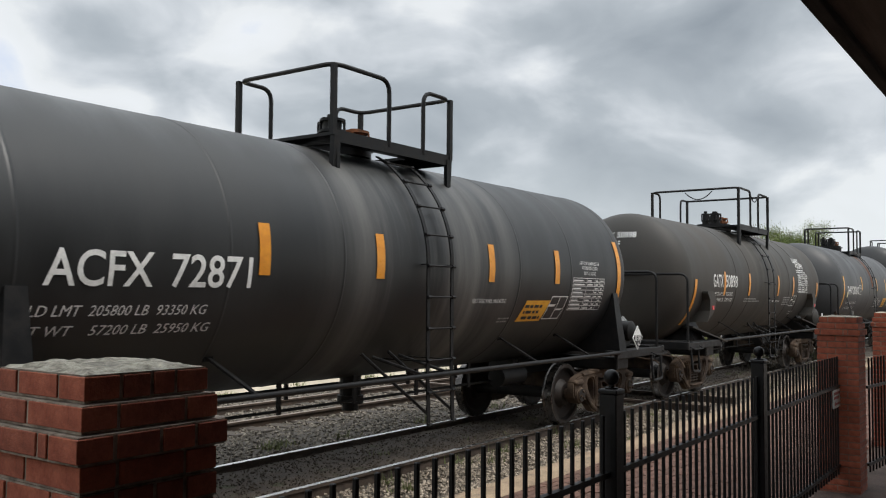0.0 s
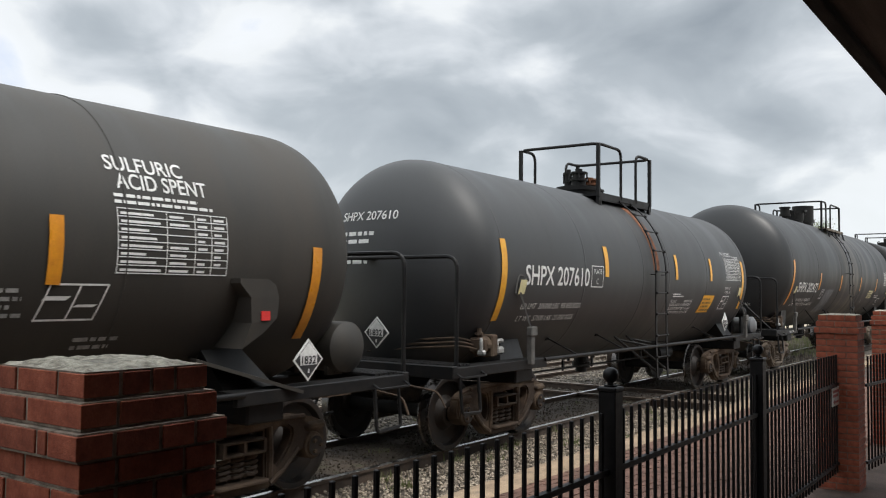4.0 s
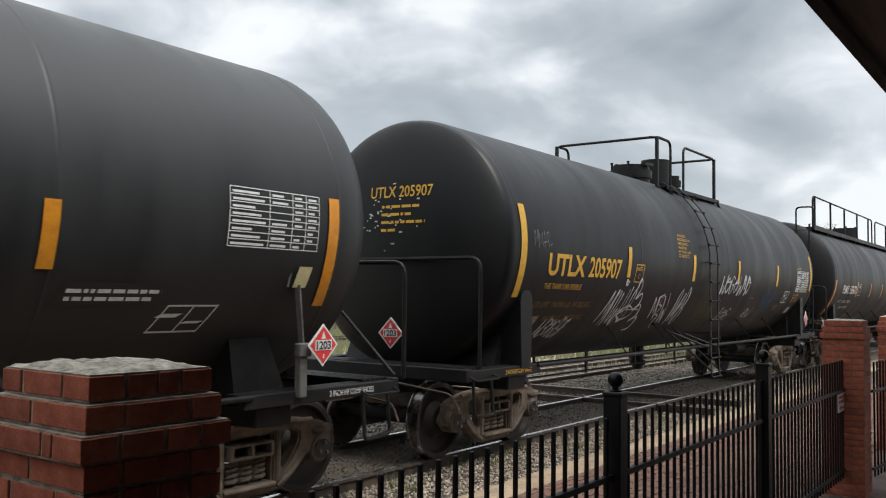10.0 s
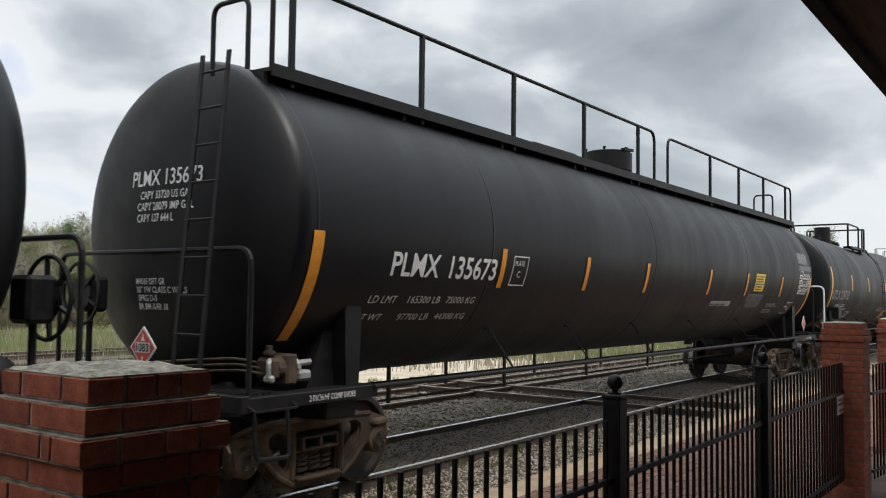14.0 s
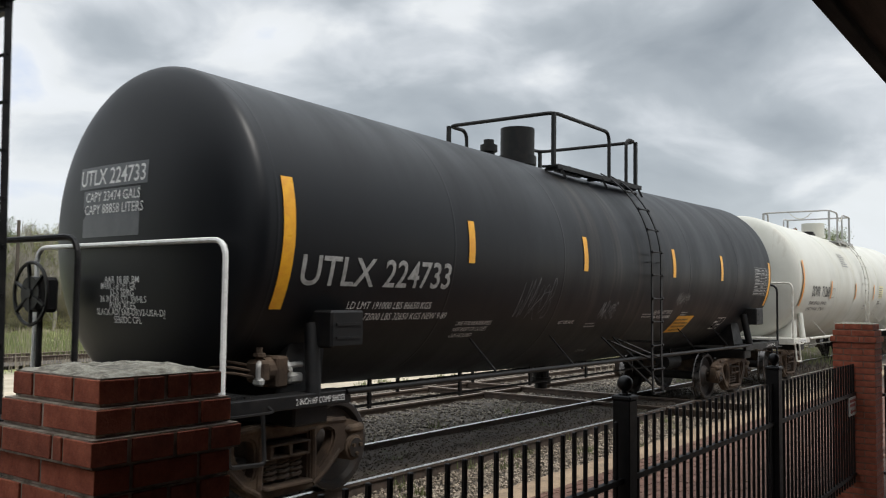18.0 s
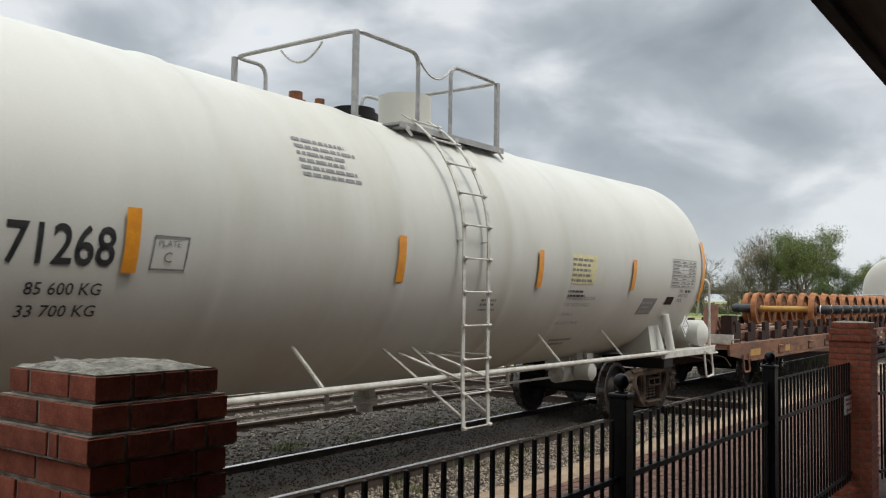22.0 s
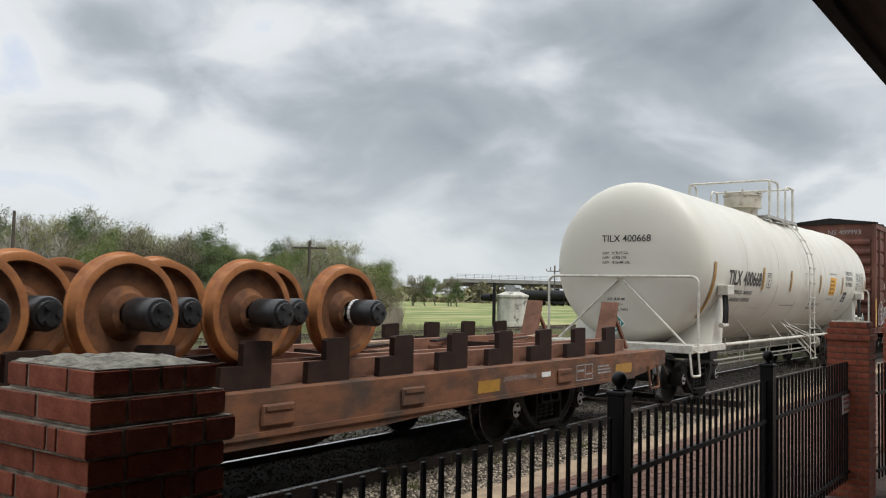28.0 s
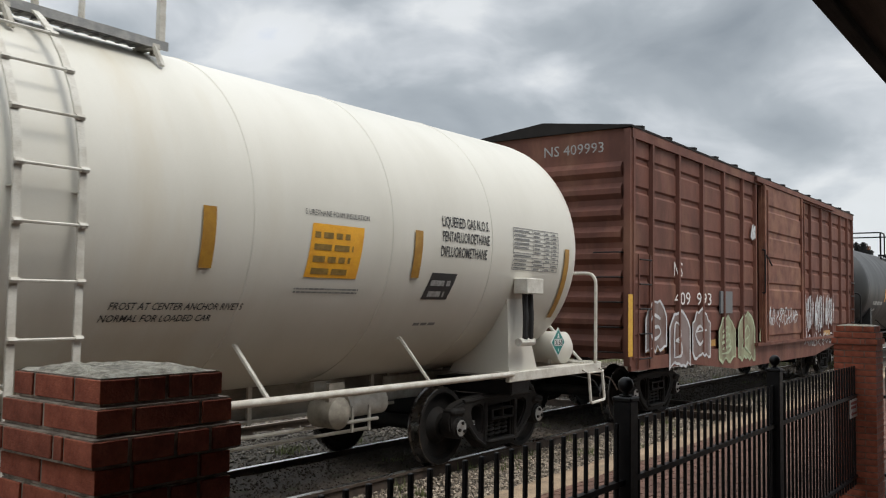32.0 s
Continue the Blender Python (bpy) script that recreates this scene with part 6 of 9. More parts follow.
        pipe(pale, rounded([(x - 0.24, -1.28, 1.24), (x - 0.24, -1.28, 1.36), (x - 0.20, -1.25, 1.38)], 0.04), 0.022, 8)
        part("valve_elbow", pale, M["galvanised"], car)
        part("brake_valve", bm, M["truck_rust"], car)
    return car, rel, skin

def oval_mark(car, skin, x, z, mat):
    """A small white oval outline with a slanting bar."""
    bm = bmesh.new()
    last = None
    for k in range(25):
        a = k * 0.2618
        row = [bm.verts.new(skin.side(x + 0.10 * q * math.cos(a) + 0.03 * q * math.sin(a), z + 0.055 * q * math.sin(a), 0.007)) for q in (0.84, 1.0)]
        if last:
            bm.faces.new((last[0], row[0], row[1], last[1]))
        last = row
    patch(bm, skin, x - 0.055, x + 0.035, z - 0.012, z + 0.012, 0.007, 0.02, 1)
    part("oval_mark", bm, mat, car)


# ---- the train, from its head to its tail ----


def strips(us, z0, z1, w=0.13):
    return [(u, z0, z1, w) for u in us]


tank_car(dict(
    label="slate black tank car with white lettering and streaked middle", tank=(-165.25, -155.48), r=1.32, zc=2.28, saddle_top=0.22, saddle_width=(0.13, 0.08), saddle_lean=0.02, saddle_shift=(-0.2, -0.06), hoop_at=(-166.37, -154.38), hood_paint=True, paint="tank_slate",
    trucks=(-164.95, -155.65), ends=(-166.4, -154.2), ladder=(-160.68, -160.24), deck=(-161.60, -159.53, 3.62, 4.38), full_deck=True,
    gate=(-160.70, -160.07), cluster=-160.65, struts=(-163.1, -158.4, -156.9), seams=(-163.3, -161.9, -158.6, -157.2),
    strips=strips((-162.93, -161.37, -159.28, -157.62), 2.11, 2.57) + [(-155.62, 1.88, 2.8, 0.13)], strip="orange",
    texts=[("ACFX", -164.94, 2.0, 0.26, 0.90, {}), ("72871", -163.88, 2.0, 0.26, 0.84, {}),
           ("LD LMT  205800 LB  93350 KG", -165.01, 1.775, 0.085, 1.55, dict(bold=0.0, shear=0.2)),
           ("NOT FOR FLAMMABLE OR", -156.94, 2.40, 0.05, 0.64, dict(bold=0.0)), ("POISONOUS LIQUIDS", -156.87, 2.33, 0.05, 0.50, dict(bold=0.0)), ("DOT 111A100W2", -156.82, 2.25, 0.05, 0.40, dict(bold=0.0)), ("VENT TANK WHEN UNLOADING", -159.62, 1.85, 0.055, 0.78, dict(bold=0.0)),
           ("LT WT    57200 LB  25950 KG", -165.03, 1.63, 0.085, 1.65, dict(bold=0.0, shear=0.2))],
    tables=[(-157.15, -156.14, 1.74, 2.20, 8, "white")], marks=[(-157.78, -157.32, 1.62, 1.94, 0.1, True, "white")],
    notices=[(-158.45, -157.82, 1.60, 1.88, 0.12, "notice_orange", 3, "ink")],
    print=[(-158.9, -158.6, 1.60, 1.68, 2, "white_faded")],
    reservoirs=[(-154.75, -0.9, 1.36, 0.17, 0.5, "iron")], placards=[(-155.55, -1.60, 1.30, "white", "1832", "side")]))

tank_car(dict(
    label="short brown-dusted black tank car with stencilled white lettering", tank=(-152.32, -141.95), r=1.30, zc=2.29, depth=0.57, depth_back=0.78, deck_y=0.97, deck_far=1.12, saddle_in=True, hoop_at=(-152.92, -140.98), power=2.2, smooth_heads=True, paint="tank_brown",
    trucks=(-151.62, -142.85), ends=(-153.05, -140.95), ladder=(-147.46, -146.97), deck=(-148.34, -145.92, 3.58, 4.48), full_deck=True,
    gate=(-147.42, -146.77), pads=(-151.48, -142.95), cluster=-147.2, chain=True, struts=(-149.6, -145.4, -143.9), seams=(-149.6, -148.6, -145.2, -144.2), bead=0.008,
    strips=strips((-150.38, -148.66, -146.24, -144.78), 1.98, 2.47, 0.11) + [(-152.1, 1.4, 2.28, 0.12), (-142.15, 1.5, 2.36, 0.12)], strip="orange",
    texts=[("GATX", -151.08, 2.15, 0.25, 0.63, {}), ("50898", -150.31, 2.15, 0.25, 0.79, {}),
           ("LD LMT 203400 LB   92250 KGS", -151.12, 1.97, 0.075, 1.36, dict(bold=0.0)), ("LT WT  59600 LB   27050 KGS", -151.11, 1.85, 0.075, 1.38, dict(bold=0.0)),
           ("SULFURIC", -144.33, 2.86, 0.13, 0.72, {}), ("ACID SPENT", -144.26, 2.72, 0.13, 0.86, {}),
           ("VENT TANK WHEN UNLOADING", -146.85, 1.83, 0.05, 0.95, dict(bold=0.0, shear=0.2))],
    tables=[(-144.29, -143.24, 2.07, 2.56, 8, "white")], marks=[(-144.87, -144.4, 1.72, 1.99, 0.08, True, "white")],
    print=[(-144.3, -143.3, 2.60, 2.7, 2, "white"), (-145.6, -144.95, 1.75, 1.98, 4, "white_faded"), (-151.0, -150.6, 1.60, 1.72, 3, "white_faded"),
           (-148.9, -147.7, 1.84, 1.94, 2, "white_faded"), (-144.5, -144.1, 1.5, 1.62, 2, "white_faded")],
    end_texts=[("GATX 50898", 0.49, 3.08, 0.11, 0.86)], end_print=[(0.45, -0.08, 2.90, 3.04, 3), (0.52, 0.0, 2.62, 2.84, 2)],
    placards=[(-153.1, -0.25, 1.38, "white", "1832", "end"), (-142.45, -1.50, 1.33, "white", "1832", "side")],
    reservoirs=[(-141.45, -0.75, 1.38, 0.26, 0.66, "tank_brown")]))

car3, rel3, skin3 = tank_car(dict(
    label="short dark grey tank car with a rust-streaked ladder", tank=(-139.07, -128.84), r=1.425, zc=2.275, saddle_in=True, jack_posts=((-129.25, 2.02), (-138.45, 2.04)), paint="tank_grey",
    trucks=(-138.4, -129.42), ends=(-140.15, -127.95), ladder=(-134.24, -133.78), deck=(-135.07, -132.89, 3.56, 4.43), full_deck=True,
    gate=(-134.17, -133.53), cluster=-134.1, struts=(-137.0, -135.4, -131.0), seams=(-136.7, -134.55, -133.4, -131.4),
    strips=strips((-135.98,), 2.2, 2.66) + strips((-133.05, -131.17), 2.21, 2.65, 0.11) + [(-138.95, 1.6, 2.62, 0.13), (-129.08, 1.65, 2.66, 0.13)], strip="amber",
    texts=[("SHPX 207610", -138.42, 2.06, 0.25, 1.86, {}), ("LD LMT  206000 LBS  93 450 KGS", -138.4, 1.74, 0.08, 1.7, dict(bold=0.0, shear=0.2)),
           ("LT WT  57000 LBS  25 850 KGS", -138.4, 1.58, 0.08, 1.6, dict(bold=0.0, shear=0.2)), ("PLATE", -136.42, 2.24, 0.07, 0.26, dict(bold=0.0)),
           ("C", -136.33, 2.09, 0.08, 0.07, dict(bold=0.0)),
           ("NT. LINING", -133.16, 1.80, 0.05, 0.26, dict(bold=0.0, shear=0.2)), ("APPLIED 10-14 ARC", -132.50, 1.80, 0.05, 0.44, dict(bold=0.0, shear=0.2)),
           ("CAUTION: LINED CAR. DO NOT USE STEAM", -133.18, 1.735, 0.05, 1.06, dict(bold=0.0, shear=0.2)),
           ("BOILING WATER OR SHARP OBJECTS TO CLEAN", -133.22, 1.67, 0.05, 1.12, dict(bold=0.0, shear=0.2)),
           ("ENTER CAR WITH CLEAN SOFT SOLED SHOES ONLY", -133.27, 1.60, 0.05, 1.16, dict(bold=0.0, shear=0.2)),
           ("DOT 111A100W2", -130.35, 2.76, 0.055, 0.6, dict(bold=0.0)), ("EMPTY LOAD", -130.25, 2.05, 0.05, 0.34, dict(bold=0.0)),
           ("1/4\" ADJ BLOCK", -130.28, 1.97, 0.05, 0.38, dict(bold=0.0))],
    marks=[(-136.5, -136.1, 2.04, 2.36, 0, False, "white"), (-130.43, -130.02, 1.65, 1.92, 0.12, True, "white")],
    notices=[(-131.62, -130.98, 1.60, 1.93, 0.14, "notice_orange", 4, "yellow_dull"), (-134.12, -133.86, 2.35, 3.45, 0.0, "rust_plate", 0, "")],
    print=[(-133.13, -132.5, 1.90, 1.94, 1, "white"), (-133.13, -132.7, 1.94, 1.98, 1, "white")],
    end_texts=[("SHPX 207610", 0.62, 2.86, 0.11, 0.95)], end_print=[(0.58, 0.0, 2.56, 2.76, 2), (0.6, -0.05, 2.3, 2.5, 2)],
    placards=[(-140.1, -0.35, 1.46, "white", "1832", "end"), (-130.50, -1.48, 1.40, "white", "1832", "side")],
    brake_wheels=[(-127.9, -0.7, 1.97)], reservoirs=[(-128.25, -1.15, 1.26, 0.20, 0.5, "grey_panel"), (-128.55, -1.15, 1.56, 0.11, 0.3, "iron")], control_valves=[-139.0], hoop_at=(-140.0, -127.75)))


def test_table(car, skin, x0, x1, z0, z1, rows):
    """The ruled table of test dates whose writing can be read."""
    cuts = (0.0, 0.50, 0.645, 0.825, 1.0)
    h = (z1 - z0) / len(rows)
    bm = bmesh.new()
    for i in range(len(rows) + 1):
        patch(bm, skin, x0, x1, z1 - i * h, z1 - i * h + 0.007, 0.006, 0, 1)
    for c in cuts:
        patch(bm, skin, x0 + (x1 - x0) * c, x0 + (x1 - x0) * c + 0.007, z0, z1, 0.006, 0, 4)
    rule = part("test_table", bm, M["white"], car)
    for i, row in enumerate(rows):
        for c, word in enumerate(row):
            if word:
                full = (x1 - x0) * (cuts[c + 1] - cuts[c]) - 0.03
                lettering(rule, skin, word, x0 + (x1 - x0) * cuts[c] + 0.02, z1 - (i + 0.80) * h, h * 0.55, M["white"], min(full, 0.034 * len(word)), 0.002)


test_table(car3, skin3, rel3(-130.22), rel3(-129.22), 2.24, 2.74, (
    ("", "", "QUALIFIED", "DUE"), ("TANK QUALIFICATION", "ARIC", "2014", "2024"), ("THICKNESS TEST", "ARIC", "2014", "2024"),
    ("SERVICE EQUIPMENT", "ARIC", "2014", "2024"), ("PRD: VENT 165 PSI", "ARIC", "2014", "2019"), ("LINING:", "ARIC", "2014", "2019"),
    ("S.B.2 INSPECTION", "ARIC", "2014", "2024"), ("STUB SILL INSPECTION", "ARIC", "2014", "2024")))

car4, rel4, skin4 = tank_car(dict(
    label="long olive-black tank car with pale spill stains", tank=(-125.55, -110.40), r=1.63, zc=2.635, depth=0.72, depth_back=0.92, power=2.1, paint="tank_olive",
    trucks=(-125.0, -111.05), ends=(-126.62, -109.4), ladder=(-118.85, -118.38), gear="tan", deck_mat="deck_tan", deck_y=1.0, deck_far=1.0, deck=(-119.25, -116.57, 4.02, 4.87),
    gate=(-118.60, -117.97), struts=(-122.2, -120.0, -115.6, -113.4), seams=(-122.7, -119.6, -116.3, -113.3),
    domes=[("safety_valve", -119.6, 0.0, [(0.20, 0.10), (0.06, 0.17), (0.18, 0.14), (0.05, 0.17)], "iron"), ("manway", -118.5, 0.0, [(0.14, 0.28), (0.22, 0.31), (0.07, 0.34)], "iron"),
           ("valve_housing", -117.25, 0.0, [(0.16, 0.30), (0.54, 0.34)], "iron"), ("valve", -116.2, 0.0, [(0.22, 0.10), (0.10, 0.15), (0.10, 0.12)], "iron")],
    strips=strips((-122.38, -119.56, -116.37, -113.34), 2.10, 2.56, 0.12) + [(-125.39, 1.72, 2.83, 0.14), (-110.58, 1.85, 2.82, 0.13)], strip="orange",
    texts=[("SHPX 202472", -124.73, 2.04, 0.25, 2.14, {}), ("LD LMT  195700 LB   88750 KG", -124.72, 1.79, 0.085, 1.75, dict(bold=0.0, shear=0.2)),
           ("LT WT   67300 LB   30 550 KG  NEW 5-99", -124.78, 1.68, 0.085, 2.3, dict(bold=0.0, shear=0.2)),
           ("PLATE", -121.88, 2.03, 0.05, 0.2, dict(bold=0.0)), ("C", -121.83, 1.90, 0.08, 0.07, dict(bold=0.0))],
    tables=[(-111.82, -110.78, 2.33, 2.81, 8, "white")], marks=[(-121.98, -121.66, 1.86, 2.11, 0.06, False, "white"), (-112.36, -111.86, 1.64, 1.86, 0.12, True, "white")],
    notices=[(-114.6, -113.75, 1.87, 2.13, 0.06, "notice_pale", 3, "ink"),
             (-121.60, -120.64, 1.48, 2.12, 0.24, "grey_repaint", 0, ""), (-113.22, -112.34, 1.86, 2.02, 0.06, "tank_slate", 2, "white")],
    end_texts=[("SHPX 202472", 0.55, 2.68, 0.14, 1.0), ("CAPY 30003 GAL", 0.35, 2.59, 0.055, 0.5), ("CAPY 113 547 L", 0.35, 2.51, 0.055, 0.46),
               ("CW MK LA DFT GR", 0.25, 2.09, 0.06, 0.62), ("NO 18 BR BM", 0.25, 2.01, 0.06, 0.46), ("SPRG 70C & 4 ID D-5", 0.25, 1.93, 0.06, 0.72),
               ("36 IN CL C WHLS", 0.25, 1.85, 0.06, 0.6), ("SE60DE CPLR", 0.22, 1.77, 0.06, 0.45), ("SAB DRV2-1-USA-DJ BLK ADJ", 0.22, 1.69, 0.06, 0.95)],
    placards=[(-126.62, -0.14, 1.52, "placard_red", "1203", "end"), (-110.68, -1.62, 1.5, "placard_red", "1203", "side")],
    hoop_brace=(-1,), saddle_in=True, jack_posts=((-124.95, 2.1), (-110.85, 2.12)), shoe_marks=[(-125.45, "white"), (-110.45, "white")], hoop_at=(-126.33, -109.25), hoop=(2.35, 2.3), brake_wheels=[(-126.7, 0.36, 1.96)], control_valves=[-125.4], reservoirs=[(-110.1, -0.4, 1.3, 0.17, 0.6, "iron")]))
oval_mark(car4, skin4, rel4(-115.24), 1.76, M["white_faded"])

tank_car(dict(
    label="long black tank car with yellow lettering and sprayed graffiti", tank=(-107.31, -92.06), r=1.63, zc=2.63, depth=0.45, depth_back=0.80, power=2.1, saddle_in=True, hoop_at=(-107.78, -91.2), hoop=(2.41, 2.36), hoods=((-106.82, 2.05, 0.15), (-92.75, 2.05, 0.15)), head_mat="head_tone", flecks=4, bead=0.002, paint="tank_sooty", shoe_marks=[(-107.3, "yellow")],
    trucks=(-106.85, -92.75), ends=(-108.15, -91.25), ladder=(-100.41, -99.97), gear="tan", deck_far=1.25, deck=(-100.80, -97.53, 4.04, 4.97), gate=(-100.11, -99.41),
    struts=(-103.6, -101.7, -97.0, -95.0), seams=(-103.4, -99.0, -95.6), ink="yellow", strip="yellow",
    domes=[("manway", -100.05, 0.0, [(0.10, 0.38), (0.16, 0.42), (0.10, 0.36)], "iron"), ("valve_housing", -98.73, 0.0, [(0.14, 0.26), (0.50, 0.30)], "iron"),
           ("valve", -97.66, 0.0, [(0.20, 0.10), (0.14, 0.16), (0.10, 0.12)], "iron")],
    strips=strips((-103.85, -100.98, -98.34, -95.41), 2.27, 2.73, 0.12) + [(-107.09, 1.95, 3.1, 0.14), (-92.23, 2.2, 3.08, 0.13)],
    texts=[("UTLX", -106.42, 2.25, 0.27, 1.06, dict(bold=0.03)), ("205907", -105.22, 2.25, 0.27, 1.06, dict(bold=0.02)), ("THE TANK CAR PEOPLE", -106.42, 2.06, 0.08, 1.05, dict(bold=0.0)),
           ("LD LMT  196700 LB  89 250 KG", -106.5, 1.82, 0.085, 1.6, dict(mat="yellow_dull", bold=0.0)),
           ("LT WT   66300 LB  30 050 KG", -106.55, 1.64, 0.085, 1.6, dict(mat="yellow_dull", bold=0.0)),
           ("CONSULT OWNER BEFORE", -101.78, 3.02, 0.045, 0.42, dict(bold=0.0)), ("REPAIRING OR CLEANING THIS TANK", -101.78, 2.95, 0.045, 0.60, dict(bold=0.0)),
           ("PROTECT INTERIOR COATING", -101.78, 2.88, 0.045, 0.50, dict(bold=0.0)), ("WHEN ENTERING TANK", -101.78, 2.81, 0.045, 0.40, dict(bold=0.0)),
           ("WEAR CLEAN RUBBER OVERSHOES", -101.78, 2.74, 0.045, 0.58, dict(bold=0.0)), ("TOOLS MUST BE PROTECTED", -101.78, 2.67, 0.045, 0.50, dict(bold=0.0)),
           ("PLATE", -103.55, 2.38, 0.06, 0.2, dict(bold=0.0)), ("C", -103.47, 2.26, 0.07, 0.06, dict(bold=0.0)), ("DOT 111A100W1", -93.63, 2.70, 0.05, 0.42, dict(bold=0.0)), ("LINING - LC-24H", -93.70, 2.055, 0.05, 0.53, dict(bold=0.0, shear=0.1)), ("SHOP - STRT", -93.69, 1.985, 0.05, 0.40, dict(bold=0.0, shear=0.1)), ("DATE - 10-2009", -93.68, 1.915, 0.05, 0.46, dict(bold=0.0, shear=0.1))],
    tables=[(-93.63, -92.48, 2.16, 2.66, 9, "white")], marks=[(-103.6, -103.28, 2.2, 2.48, 0.02, False, "yellow"), (-94.6, -94.18, 1.89, 2.16, 0.08, True, "white")],
    print=[(-95.0, -94.7, 1.72, 1.86, 3, "yellow_dull"), (-97.2, -96.8, 1.98, 2.02, 1, "yellow_dull")],
    notices=[(-93.76, -93.50, 1.64, 1.78, 0.06, "white_faded", 0, ""), (-106.41, -106.22, 1.53, 1.70, 0.03, "white_faded", 0, "")],
    graffiti=[(-104.40, -103.45, 1.50, 2.10, "18450", "spray_white", 11, 0.034, 0.18), (-103.80, -103.15, 1.56, 1.88, "7", "spray_white", 12, 0.028, 0.1), (-103.86, -103.76, 2.14, 2.24, "7", "spray_white", 13, 0.045, 0.0),
              (-103.06, -102.72, 1.45, 2.26, "9", "spray_white", 2, 0.042, -0.42), (-102.30, -101.62, 1.52, 2.02, "124", "spray_white", 14, 0.032, -0.25),
              (-101.55, -100.98, 1.50, 2.12, "860", "spray_white", 15, 0.036, 0.12), (-99.40, -97.50, 2.03, 2.44, "4737417", "spray_white", 16, 0.042, 0.12), (-100.15, -99.15, 1.46, 1.90, "0614", "spray_olive", 17, 0.05, 0.1),
              (-98.80, -98.15, 1.50, 1.80, "073", "spray_white", 18, 0.028, 0.1), (-97.15, -96.70, 1.56, 1.78, "64", "spray_white", 19, 0.024, 0.05), (-96.22, -95.15, 1.74, 2.2, "4061", "spray_blue", 20, 0.055, -0.05),
              (-106.05, -105.28, 1.40, 1.68, "437302", "spray_white", 21, 0.030, 0.12), (-106.82, -106.38, 2.56, 2.8, "1158", "spray_grey", 27, 0.012, -0.05)],
    end_texts=[("UTLX 205907", 0.30, 3.20, 0.14, 0.97)], end_print=[(0.1, -0.5, 3.06, 3.13, 1), (0.1, -0.45, 2.96, 3.03, 1), (0.1, -0.6, 2.86, 2.93, 1), (0.1, -0.2, 2.76, 2.83, 1)],
    placards=[(-108.2, -0.43, 1.5, "placard_red", "1203", "end"), (-92.46, -1.55, 1.49, "placard_red", "1203", "side")],
    brake_wheels=[(-91.25, -1.1, 1.92)], reservoirs=[(-91.72, -0.95, 1.36, 0.18, 0.7, "iron"), (-92.4, -1.1, 1.28, 0.14, 0.4, "iron")]))

